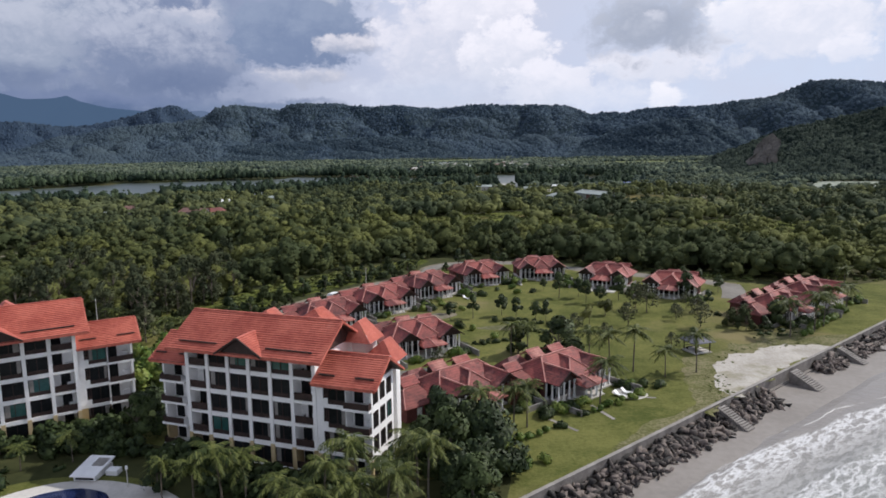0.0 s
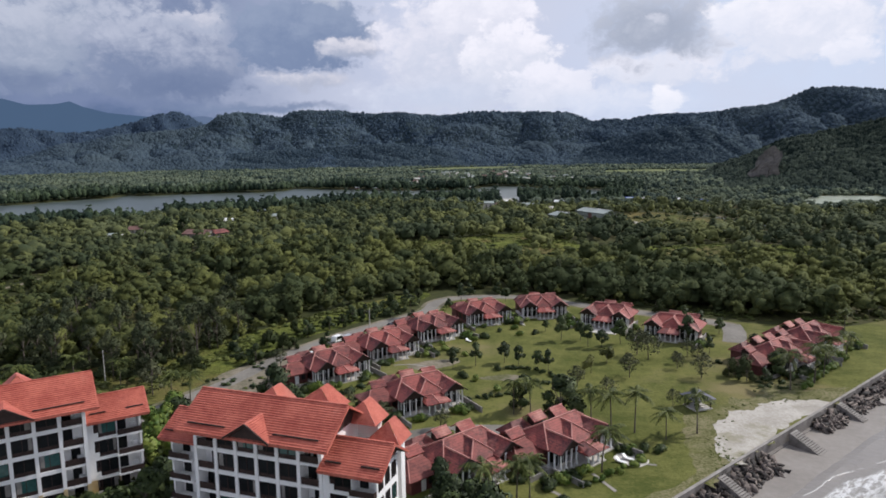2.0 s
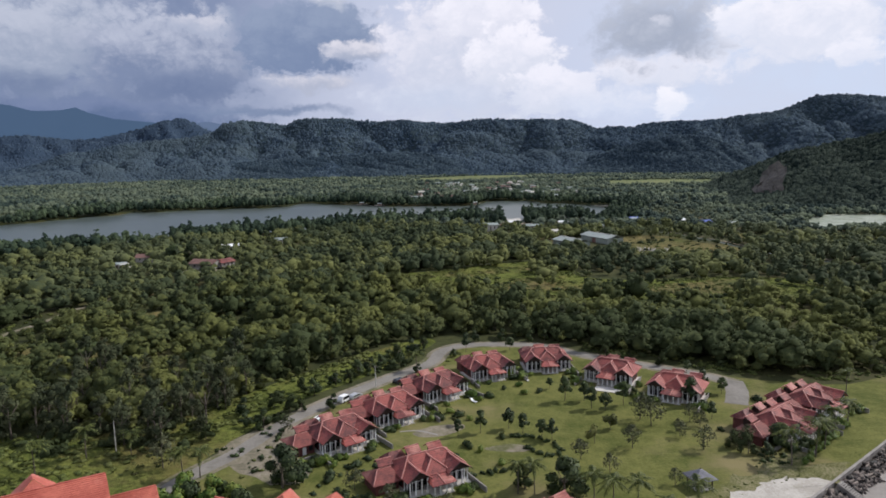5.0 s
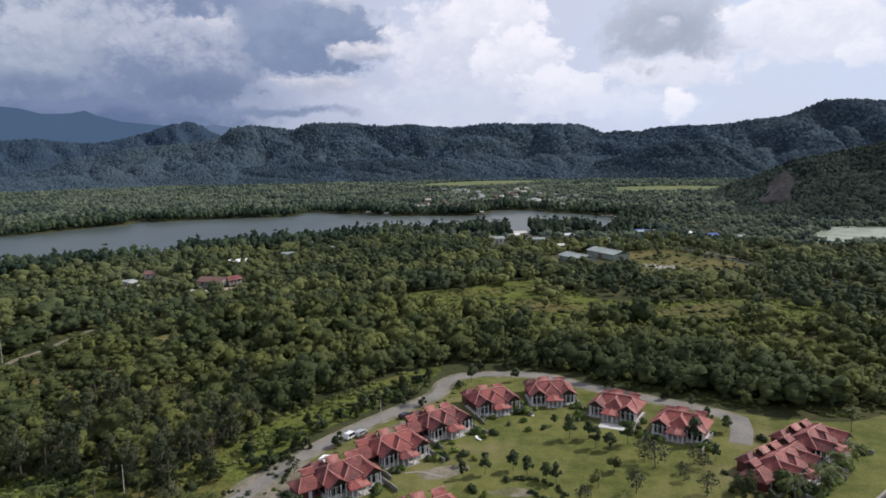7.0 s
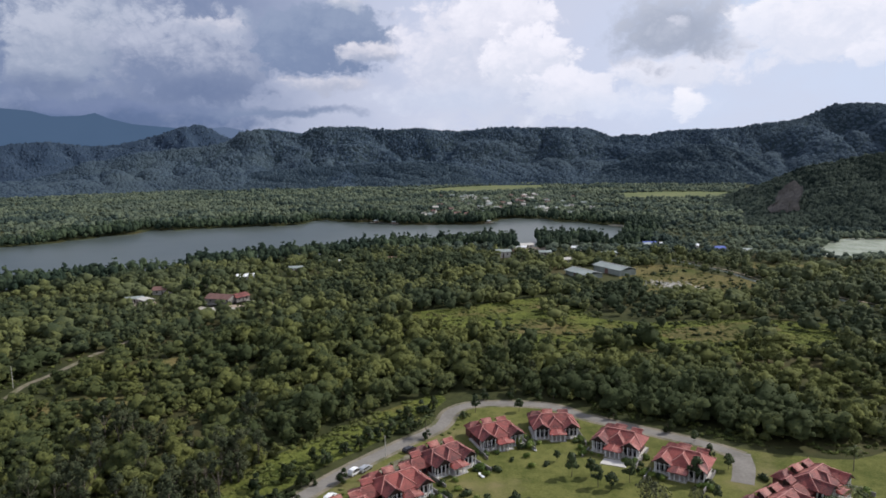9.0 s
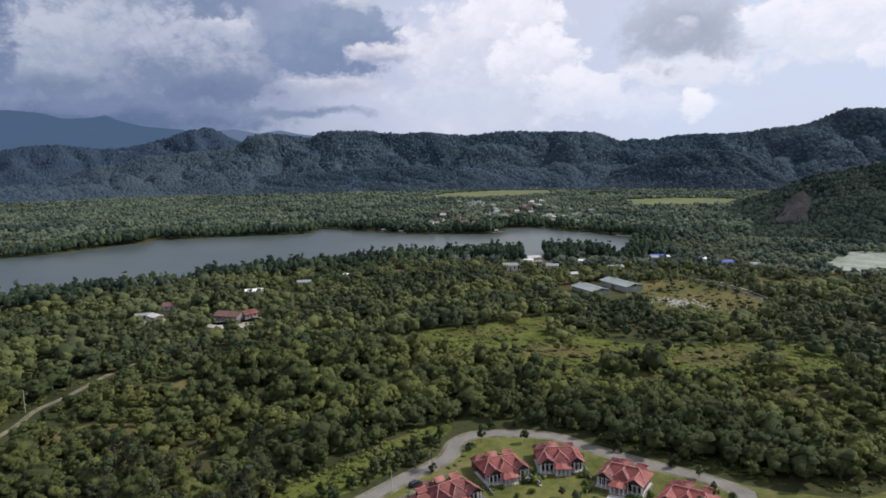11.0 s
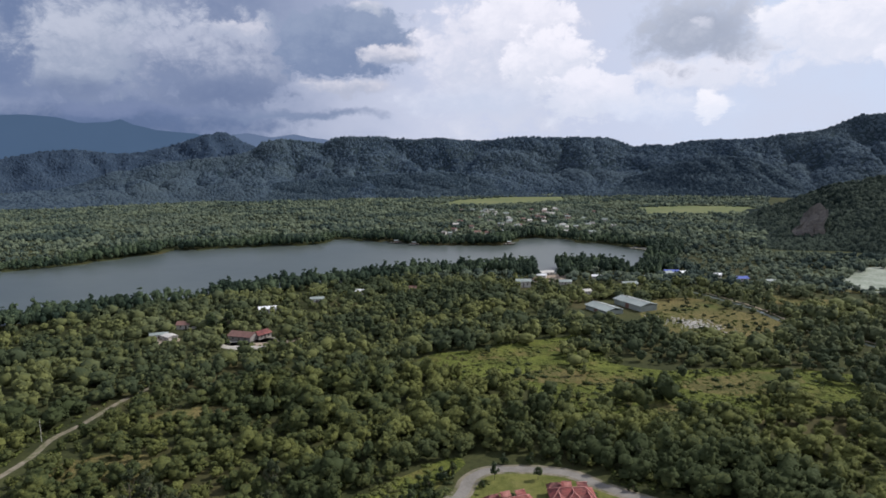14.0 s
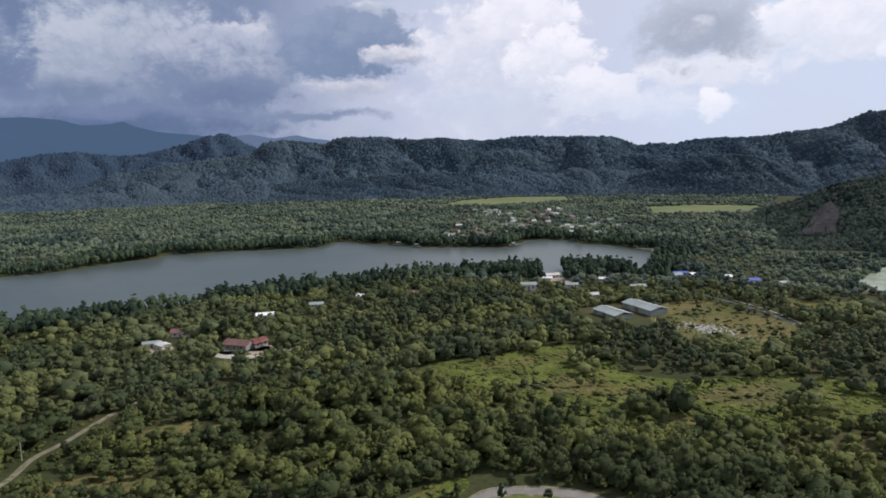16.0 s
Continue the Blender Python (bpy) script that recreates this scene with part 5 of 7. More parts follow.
ROADSIDE = ((62, 147.5, 0.9), (65.5, 146, 0.8), (59.5, 151.5, 0.8), (-48, 174, 0.9), (-37, 176.5, 0.8), (-39.5, 194, 0.9), (-34, 203, 1.0), (-28, 211.5, 1.0), (-23, 220, 1.0), (-52, 163, 1.0), (-57, 164, 0.9), (-69, 179, 1.1), (-44, 186, 0.9), (-45, 174.5, 0.7), (-60, 172, 0.9),
            (-31, 207, 0.8), (-19.5, 226, 0.9), (-16, 231, 0.8), (-64, 156, 0.9), (-53, 177, 0.8), (-36, 197, 0.7), (-48, 190, 0.8), (-5, 222, 0.6), (-16, 206, 0.6), (2, 241, 0.9), (12, 242, 0.8), (22, 241, 0.8), (45, 222, 0.7), (60, 212, 0.8))
scatter_copies([tree_kind("roadside_tree", 25, 2.7, 5.6, 11, 700, 0.28, LEAF_WOOD, "bushy green tree beside the road", 0.12, 0.12),
                tree_kind("roadside_tree", 26, 2.4, 5.0, 10, 700, 0.28, LEAF_DARK, "dense dark bushy tree beside the road", 0.12, 0.12)], ROADSIDE, rr)

GREY_TREES = ((24.3, 145.1, 1.2), (37, 150.6, 1.15), (29.4, 138.6, 0.9), (44.7, 163.8, 1.35), (43.0, 168.0, 1.2), (49.6, 156.8, 0.9), (52.9, 150.1, 1.2), (41.5, 133.1, 0.8), (55, 166.3, 1.0), (56.6, 163.7, 0.9), (50.5, 160.5, 0.8),
              (-45, 160, 0.9), (61, 152, 1.0), (64, 153, 1.1), (-68, 141, 1.7), (-16, 125, 0.9), (-24, 131, 0.9), (-5, 122, 0.8))
scatter_copies([tree_kind("bare_tree", 31, 2.5, 4.8, 14, 620, 0.15, LEAF_GREY, "thin grey-leaved tree with open branches", 0.4, 0.1, 0.32)], GREY_TREES, rr)

DARK_PLANTS = []
for ox, oy, turn_, x0, x1, y0 in ((-37.4, 87.35, -18.3, -11, 27, -9), (-73.0, 84.2, 34.0, 6, 27, -8.5)):
    c_, s_ = math.cos(radians(turn_)), math.sin(radians(turn_))
    for i in range(int((x1 - x0) / 2.2)):
        for j in range(4):
            lx, ly = x0 + 2.2 * i + rr.uniform(-0.9, 0.9), y0 + 2.1 * j + rr.uniform(-0.8, 0.8)
            px, py = ox + c_ * lx - s_ * ly, oy + s_ * lx + c_ * ly
            if not (-52 < px < -41.5 and py < 86) and not (px < -33 and py < 80.5) and not (px < -55 and py < 86):
                DARK_PLANTS.append((px, py, rr.uniform(0.7, 1.3)))
DARK_PLANTS += [(-50 + rr.uniform(-4, 4), 100 + 3.4 * k + rr.uniform(-1, 1), rr.uniform(1.0, 1.6)) for k in range(9)]
DARK_PLANTS += [(-43 + rr.uniform(-2.5, 2.5), 91 + 2.2 * k + rr.uniform(-1, 1), rr.uniform(0.9, 1.4)) for k in range(8) if k > 5]
CASUARINAS = [(rr.uniform(-116, -62), rr.uniform(180, 212), rr.uniform(0.9, 1.2)) for _ in range(13)] + [(44, 262, 0.9), (60, 250, 0.9), (75, 240, 0.9)]
CASUARINAS += ((-72, 150, 1.1), (-78, 156, 1.2), (-85, 158, 1.0), (-68, 162, 0.9), (-92, 160, 1.2), (-99, 158, 1.1), (-106, 162, 1.2), (-74, 166, 1.0), (-82, 168, 1.1), (-112, 156, 1.1), (-118, 164, 1.2), (-90, 172, 1.0),
              (-104, 174, 1.1), (-125, 172, 1.0), (-66, 176, 0.8), (28, 252, 0.9), (34, 250, 1.0), (40, 246, 0.9), (20, 256, 0.9), (10, 254, 0.8), (50, 240, 0.8))
CASUARINAS += [(rr.uniform(-128, -64), rr.uniform(152, 206), rr.uniform(0.8, 1.2)) for _ in range(30)]
scatter_copies([tree_kind("casuarina", 45, 2.7, 12.5, 16, 1100, 0.22, LEAF_PINE, "tall feathery dark casuarina tree", 0.08, 0.2, 0.55),
                tree_kind("casuarina", 46, 3.1, 11.0, 16, 1100, 0.22, LEAF_PINE, "tall grey-green casuarina tree", 0.08, 0.2, 0.55)], CASUARINAS, rr)
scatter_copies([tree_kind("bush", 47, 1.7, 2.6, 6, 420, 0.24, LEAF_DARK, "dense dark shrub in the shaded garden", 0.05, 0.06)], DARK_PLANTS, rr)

THICKET = ((-52.5, 104, 1.0), (-50, 108.5, 0.9), (-54, 111, 1.1), (-50.5, 115, 1.0), (-55.5, 118, 1.0), (-51, 122, 1.0), (-56.5, 125, 0.9), (-52, 128, 0.9), (-47, 125, 0.9), (-60, 122, 0.9), (-58, 130, 0.8), (-47.5, 112, 0.8))
scatter_copies([tree_kind("bushy_tree", 48, 2.9, 6.2, 14, 1100, 0.28, LEAF_BRIGHT, "bushy bright green tree between the apartment blocks", 0.06, 0.14)], THICKET, rr)
BIG_TREES = ((-3, 88.5, 0.9), (0.6, 88.5, 0.92), (2.4, 84, 0.95), (-2, 80.5, 0.95), (1.6, 77, 0.85), (-1.2, 73.5, 0.8), (3.0, 80.5, 0.8), (0.6, 71.5, 0.7), (-5.5, 84, 0.7), (18.2, 127.5, 1.0, 0), (10.8, 131.5, 0.55, 1), (70, 150.5, 0.85), (-47, 92, 0.75), (-38, 77.5, 0.55),  (-48, 99, 0.7), (-46, 106, 0.8), (-50, 112, 0.8), (-54, 121, 0.9), (-44, 120, 0.7), (-39, 132, 0.9), (-3, 93, 0.6), (-4.5, 99, 0.6),
             (-181, 420, 1.3), (-175, 428, 1.4), (-186, 428, 1.2), (-166, 396, 0.8))
scatter_copies([tree_kind("shade_tree", 41, 4.6, 9.2, 13, 2200, 0.34, LEAF_DARK, "large dense dark green shade tree", 0.12, 0.3),
                tree_kind("shade_tree", 42, 4.4, 8.4, 12, 2000, 0.34, LEAF_DARK, "broad dark green shade tree", 0.12, 0.3)], BIG_TREES, rr)

def planted_row(ax, ay, bx, by, count, scale, kind):
    """Shrubs in a loose row from one place to another."""
    return [(ax + (bx - ax) * k / (count - 1) + rr.uniform(-0.25, 0.25), ay + (by - ay) * k / (count - 1) + rr.uniform(-0.25, 0.25), scale * rr.uniform(0.85, 1.1), kind) for k in range(count)]


HEDGES = planted_row(5, 88.5, 11.6, 93.6, 6, 0.75, 0) + planted_row(14, 95.4, 18, 99.5, 2, 0.85, 1) + planted_row(20, 101, 29.4, 109.2, 8, 0.8, 0) + planted_row(31, 112.5, 33, 111.5, 2, 1.0, 1)
HEDGES += planted_row(72.5, 143.5, 86, 157, 10, 1.0, 0) + [(91, 162, 1.0, 0)] + planted_row(-1, 137, 8.6, 139.9, 7, 0.7, 1)
HEDGES += planted_row(-20, 120, -22, 135, 3, 1.15, 1) + planted_row(-26, 128, -35, 142, 3, 1.2, 1)
HEDGES += [(8, 83), (10, 84.5), (33.5, 203, 0.8), (-8, 168, 1.1), (-30, 142)]
HEDGES += [(x, y, 0.75, 1) for x, y in ((10.1, 156.9), (11.6, 157.4), (13.2, 157.6), (14.8, 156.9), (16.3, 156), (17.8, 154.6), (19.2, 153), (20, 151.2), (20.4, 149.3), (19.5, 147.8), (18.4, 146.5), (17.0, 147.0), (15.7, 147.9), (14.4, 149.3), (13.2, 150.8))]
HEDGES += [(x, y, rr.uniform(0.8, 1.3), k % 2) for k, (x, y) in enumerate(((-5.8, 172.5), (-3.2, 170.6), (-0.6, 167.9), (-1.3, 151.7), (2.2, 149.5), (7.1, 156.9), (6.4, 141.9), (9.6, 190.9), (2.9, 181.2), (5.7, 184.3), (14.8, 193), (19.4, 188.4), (15.7, 186.3)))]
GARDEN = []
for vx, vy, va in VILLAS:
    c_, s_ = math.cos(radians(va)), math.sin(radians(va))
    for k in range(14):
        side_ = rr.choice((-1, 1))
        lx, ly = (side_ * rr.uniform(2.8, 8.6), rr.uniform(-6.6, -4.4)) if k < 8 else ((rr.uniform(-13, -8), rr.uniform(-4.5, -2.6)) if k < 12 else (rr.uniform(7.8, 9.0) * side_, rr.uniform(-2.5, 9.0)))
        if k >= 12 and side_ < 0:
            lx, ly = rr.uniform(-12, 6), rr.uniform(12.2, 14.5)
        GARDEN.append((vx + c_ * lx - s_ * ly, vy + s_ * lx + c_ * ly, rr.uniform(0.7, 1.5), rr.randrange(2)))
scatter_copies([tree_kind("shrub", 51, 1.3, 1.3, 6, 300, 0.16, LEAF_BRIGHT, "clipped yellow-green garden shrub", 0.1, 0.05),
                tree_kind("shrub", 52, 1.4, 1.2, 6, 300, 0.16, LEAF_DARK, "low dark green garden shrub", 0.1, 0.05)], HEDGES + GARDEN, rr)

# ---- woods ----
LAND_EDGE = [(-135, 152), (-92, 160), (-76, 173), (-64, 189), (-53, 201), (-45, 215), (-35, 227), (-20, 243), (-8, 249), (25, 243), (44, 229), (58, 218), (82, 206), (108, 200), (126, 204), (170, 222),
             (700, 660), (1400, 1280), (900, 2400), (-1500, 2400), (-1900, 700), (-700, 150), (-300, 120), (-135, 120)]
MEADOW_RING = [(-46, 350), (-42, 374), (0, 396), (26, 412), (52, 420), (58, 388), (62, 366), (86, 354), (132, 360), (160, 355), (178, 345), (160, 306), (130, 292), (98, 286), (40, 278), (22, 290), (16, 324), (-14, 330)]
CLEARINGS = [[(-160, 372), (-166, 412), (-138, 412), (-134, 390), (-142, 370)],
        [(-216, 400), (-218, 412), (-202, 412), (-200, 402)],
        [(-148, 280), (-135, 290), (-112, 288), (-115, 279)],
        [(-160, 226), (-148, 236), (-122, 234), (-118, 226)],
        [(-187, 180), (-184, 233), (-187, 254), (-184, 271), (-181, 304), (-169, 304), (-169, 268), (-171, 250), (-168, 228), (-170, 180)]]
DRY_LAND = [[(98, 478), (117, 522), (150, 526), (162, 489), (181, 460), (174, 422), (150, 404), (110, 412), (98, 436)],
        [(205, 548), (230, 524), (264, 522), (257, 499), (222, 499), (200, 520)],
        [(163, 540), (181, 500), (189, 452), (204, 424), (222, 388), (214, 385), (196, 420), (183, 450), (172, 498), (155, 540)],
        [(52, 505), (56, 448), (110, 446), (116, 494), (88, 528)],
        [(-173, 474), (-173, 486), (-160, 486), (-160, 474)],
        [(33, 598), (35, 640), (38, 650), (38, 712), (51, 712), (51, 650), (54, 640), (55, 598)]]
FAR_FIELDS = [[(278, 586), (285, 558), (330, 552), (396, 602), (388, 664), (342, 664), (310, 630)],
        [(-145, 1480), (-97, 1635), (40, 1735), (155, 1735), (145, 1590), (20, 1505)],
        [(258, 1232), (268, 1376), (380, 1405), (476, 1366), (466, 1242), (360, 1224)]]
BARE = CLEARINGS + DRY_LAND + FAR_FIELDS


def patch(x, y, scale, seed):
    return np.array([noise.noise((a * scale, b * scale, seed)) for a, b in zip(x, y)])


YARDS = ((-167, 480, 7), (-157, 406, 6), (-148, 411, 4), (-206, 434, 7), (-213, 409, 8), (-204, 405, 7), (20, 577, 8), (-140, 516, 6), (-111, 545, 5), (44, 650, 8), (52, 640, 6),
         (72, 656, 6), (108, 580, 8), (156, 638, 8), (150, 630, 6), (166, 632, 6), (204, 604, 9), (56, 588, 7), (68, 547, 6), (-70, 560, 4), (130, 610, 5), (190, 620, 5))


def thin(x, y):
    """How likely a tree stands here: meadows and clearings hold few."""
    clump = np.clip(patch(x, y, 0.035, 17) - 0.12, 0, 1) * 2.0
    keep = np.where(inside(x, y, MEADOW_RING), 0.03 + clump, 1.0)
    keep[inside(x, y, [(-132, 150), (-64, 150), (-60, 208), (-132, 214)])] = 0.75
    for ring in BARE:
        keep[inside(x, y, ring)] = 0.0
    for hx, hy, hr in YARDS:
        keep[(np.abs(x - hx) < hr) & (y > hy - 2.4 * hr) & (y < hy + hr)] = 0.0
    keep[inside(x, y, RIVER_EDGE)] = 0.0
    return keep


RIVER_PTS = np.array(smooth_line(RIVER_RING, 14, True))


def to_river(x, y):
    """Distance of each point to the river's edge."""
    out = np.full(len(x), 1e9)
    for px, py in RIVER_PTS:
        out = np.minimum(out, np.hypot(x - px, y - py))
    return out


def wood(name, near, far_, spacing, kinds, low, high, material, label, seed, bank=None, left=-39, right=32.5, dense=0.97):
    r = np.random.default_rng(seed)
    ext = far_ * 1.05
    xs, ys = np.meshgrid(np.arange(-ext, ext, spacing), np.arange(60, ext, spacing * 0.9))
    xs = (xs + r.uniform(-0.55, 0.55, xs.shape) * spacing).ravel()
    ys = (ys + r.uniform(-0.55, 0.55, ys.shape) * spacing).ravel()
    d, a = np.hypot(xs, ys), np.degrees(np.arctan2(xs, ys))
    ok = (d >= near) & (d < far_) & (a > left) & (a < right) & inside(xs, ys, LAND_EDGE) & ~((a > 20.4) & (d > 815))
    xs, ys = xs[ok], ys[ok]
    ok = r.random(len(xs)) < thin(xs, ys)
    xs, ys = xs[ok], ys[ok]
    if bank:
        br = to_river(xs, ys)
        ok = (br >= bank[0]) & (br < bank[1])
        xs, ys = xs[ok], ys[ok]
    big_ = patch(xs, ys, 0.018, seed)
    ok = r.random(len(xs)) < dense + 0.5 * big_
    xs, ys, big_ = xs[ok], ys[ok], big_[ok]
    clump = np.clip(0.5 + 1.25 * patch(xs, ys, 0.011, seed + 4) + 0.6 * patch(xs, ys, 0.035, seed + 6), 0, 1)
    size = (low + (1.25 * high - low) * r.random(len(xs)) ** 1.9) * (0.70 + 0.50 * clump) * (1 + 0.2 * big_)
    size = np.minimum(size, 1.65 * max(1.0, low))
    tall = np.minimum(size, 1.35 * max(1.0, low)) * r.uniform(0.75, 1.15, len(xs)) * (0.85 + 0.2 * clump)
    pick, spin = r.integers(0, len(kinds), len(xs)), r.uniform(0, 6.283, len(xs))
    hue = np.clip(0.56 - 0.20 * clump + 0.5 * patch(xs, ys, 0.02, seed + 9) + r.normal(0, 0.13, len(xs)), 0, 1)
    V, F, T, N, base = [], [], [], [], 0
    for k, (v, f, nv) in enumerate(kinds):
        i = np.nonzero(pick == k)[0]
        T.append(np.repeat(hue[i], len(v)))
        c, s = np.cos(spin[i])[:, None], np.sin(spin[i])[:, None]
        x = (v[:, 0] * c - v[:, 1] * s) * size[i][:, None] + xs[i][:, None]
        y = (v[:, 0] * s + v[:, 1] * c) * size[i][:, None] + ys[i][:, None]
        z = v[:, 2] * tall[i][:, None]
        N.append(np.stack([nv[:, 0] * c - nv[:, 1] * s, nv[:, 0] * s + nv[:, 1] * c, np.broadcast_to(nv[:, 2], x.shape)], -1).reshape(-1, 3))
        V.append(np.stack([x, y, z], -1).reshape(-1, 3))
        F.append((f[None] + (np.arange(len(i)) * len(v))[:, None, None]).reshape(-1, 3) + base)
        base += len(i) * len(v)
    me = fast_mesh(name, np.concatenate(V), np.concatenate(F), material, True, np.concatenate(N))
    me.attributes.new("tint", "FLOAT", "POINT").data.foreach_set("value", np.concatenate(T).astype(np.float32))
    ob = new(name, me)
    return tagged(ob, label, "forest", kind="stuff")


EDGE = [full_crown(60 + i, 2.8 + 0.22 * i, 6.6 + 0.6 * ((i * 3) % 5), 22, 1300, 0.20, ICO1, ICO2) for i in range(8)]
NEAR = [full_crown(60 + i, 2.6 + 0.24 * i, 6.0 + 0.6 * ((i * 3) % 5), 16, 330, 0.28, DOME, ICO1) for i in range(8)]
LOW = [crown_arrays(66 + i, 2.8, 3.9, 7, 70, 0.34, DOME, 0.05) for i in range(4)]
MIDK = [full_crown(70 + i, 2.8 + 0.22 * i, 5.4 + 0.5 * ((i * 3) % 5), 8, 50, 0.38, DOME, ICO1) for i in range(8)]
FARK = [full_crown(80 + i, 3.7, 5.6, 5, 24, 0.46, DOME, ICO1) for i in range(6)]
MANG = [full_crown(100 + i, 3.4, 10.6, 6, 16, 0.46, DOME, ICO1) for i in range(6)]
PLAIN = [crown_arrays(90 + i, 3.6, 4.4, 2, 4, 0.7, TUFT, 0.25, 1.25) for i in range(8)]
wood("woodland", 60, 205, 5.8, EDGE, 0.72, 1.30, LEAF_WOOD, "leafy forest edge of rounded olive green crowns", 9)
wood("woodland", 205, 340, 6.0, NEAR, 0.62, 1.75, LEAF_WOOD, "dense lowland forest of rounded olive green crowns", 1)
wood("undergrowth", 60, 360, 6.0, LOW, 0.5, 1.0, LEAF_WOOD, "low bushes filling the forest between its trees", 11, None, -39, 32.5, 0.75)
wood("woodland", 340, 600, 6.4, MIDK, 0.58, 1.70, LEAF_MID_HAZE, "dense lowland forest of rounded olive green crowns", 2, (32, 9999))
wood("woodland", 600, 900, 6.6, FARK, 0.6, 1.35, LEAF_FAR_HAZE, "lowland forest beyond and beside the river", 3, (32, 9999))
wood("mangrove", 300, 1240, 5.4, MANG, 0.95, 1.40, LEAF_MANGROVE, "dark mangrove belt along the river banks", 5, (1.5, 32))
wood("woodland", 900, 1950, 7.3, PLAIN, 0.55, 1.50, LEAF_FAR_HAZE, "far lowland forest below the hills", 4, (32, 9999))


def scrub(ring, spacing, low, high, material, label, seed, cover, flat=(0.35, 0.9)):
    """Tufts and low bushes in a ring."""
    r = np.random.default_rng(seed)
    px, py = [p[0] for p in ring], [p[1] for p in ring]
    xs, ys = np.meshgrid(np.arange(min(px), max(px), spacing), np.arange(min(py), max(py), spacing))
    xs, ys = (xs + r.uniform(-0.5, 0.5, xs.shape) * spacing).ravel(), (ys + r.uniform(-0.5, 0.5, ys.shape) * spacing).ravel()
    ok = inside(xs, ys, ring)
    xs, ys = xs[ok], ys[ok]
    ok = r.random(len(xs)) < cover + 0.9 * patch(xs, ys, 0.06, seed)
    xs, ys = xs[ok], ys[ok]
    kinds = [crown_arrays(200 + i, 1.0, 1.0, 3, 26, 0.2, DOME, 0.0) for i in range(4)]
    V, F, N, base = [], [], [], 0
    for i, (x, y) in enumerate(zip(xs, ys)):
        v, f, nv = kinds[i % 4]
        N.append(nv)
        k = r.uniform(low, high)
        V.append(v * (k, k, k * r.uniform(*flat)) + (x, y, 0)), F.append(f + base)
        base += len(v)
    tagged(new("scrub", fast_mesh("scrub", np.concatenate(V), np.concatenate(F), material, True, np.concatenate(N))), label, "scrub", kind="stuff")


scrub(MEADOW_RING, 2.3, 0.6, 1.9, LEAF_SCRUB, "tufts of tall grass in the meadow", 31, 0.5, (0.2, 0.5))
scrub(MEADOW_RING, 5.0, 0.9, 2.6, LEAF_WOOD, "scattered bushes in the meadow", 36, 0.12)
scrub([(-135, 132), (-92, 128), (-72, 138), (-64, 158), (-52, 180), (-40, 198), (-27, 216), (-20, 234), (-22, 243), (-45, 216), (-64, 190), (-78, 172), (-92, 160), (-135, 155)], 1.9, 0.7, 2.1, LEAF_SCRUB,
      "rough scrub between the road and the forest", 32, 0.6, (0.25, 0.6))
VERGE_RING = [(-70, 141), (-58, 146), (-52, 163), (-43, 182), (-31, 199), (-18, 216), (-13, 232), (-20, 238), (-38, 213), (-55, 187), (-66, 164)]
scrub(VERGE_RING, 3.4, 0.9, 2.6, LEAF_WOOD, "leafy bushes crowding the road verge", 37, 0.24, (0.5, 1.0))
scrub([(-55, 128), (-49, 150), (-41, 166), (-32, 179), (-20, 196), (-9, 212), (-6, 226), (-2, 229), (-4, 214), (-14, 198), (-26, 180), (-37, 164), (-44, 146), (-48, 128)], 1.9, 0.35, 1.0, LEAF_SCRUB,
      "untidy planting between villas and road", 38, 0.42, (0.4, 0.9))
scrub([(-188, 190), (-185, 233), (-188, 254), (-185, 271), (-181, 304), (-179, 304), (-181, 268), (-184, 250), (-181, 230), (-184, 190)], 2.0, 0.6, 1.8, LEAF_SCRUB, "rough bushes along the forest track", 49, 0.6, (0.4, 0.9))
scrub([(-174, 190), (-172, 233), (-175, 254), (-172, 271), (-170, 304), (-167, 304), (-168, 268), (-170, 250), (-167, 230), (-169, 190)], 2.0, 0.6, 1.8, LEAF_SCRUB, "rough bushes along the forest track", 50, 0.6, (0.4, 0.9))
scrub([(163, 540), (181, 500), (189, 452), (204, 424), (222, 388), (214, 385), (196, 420), (183, 450), (172, 498), (155, 540)], 4.5, 0.7, 1.8, LEAF_DARK, "dark bushes along the ditch", 39, 0.3)
scrub([(98, 478), (122, 492), (154, 488), (174, 452), (148, 424), (108, 438)], 2.6, 0.5, 1.6, LEAF_SCRUB, "thin scrub on the dry field", 33, 0.34, (0.3, 0.8))
scrub([(98, 478), (117, 522), (150, 526), (162, 489), (181, 460), (174, 422), (150, 416), (110, 420), (98, 436)], 5.5, 1.0, 2.6, LEAF_MID_HAZE, "scattered bushes on the dry field", 40, 0.22, (0.7, 1.1))
scrub([(255, 560), (300, 545), (380, 560), (390, 590), (320, 570)], 3.0, 0.5, 1.6, LEAF_SCRUB, "thin scrub beside the pond", 34, 0.25)
scrub([(40, 240), (60, 226), (84, 211), (108, 204), (126, 208), (128, 200), (108, 195), (82, 202), (58, 217), (38, 230)], 1.8, 0.5, 1.4, LEAF_SCRUB, "low bushes along the forest edge", 35, 0.45)


scrub([(-62, 92), (-58, 112), (-52, 128), (-44, 128), (-40, 112), (-46, 98), (-50, 90)], 2.6, 1.2, 2.6, LEAF_WOOD, "dense green thicket between the apartment blocks", 41, 0.8, (0.9, 1.5))
# added bushes darken lit lawn where the blocks' shade should lie
scrub([(-76, 60), (-66, 72), (-60, 82), (-55, 84), (-57, 77), (-63, 68), (-66, 58)], 2.0, 0.7, 1.7, LEAF_DARK, "dark planting added in place of shade beside the pool deck", 42, 0.75, (0.7, 1.3))
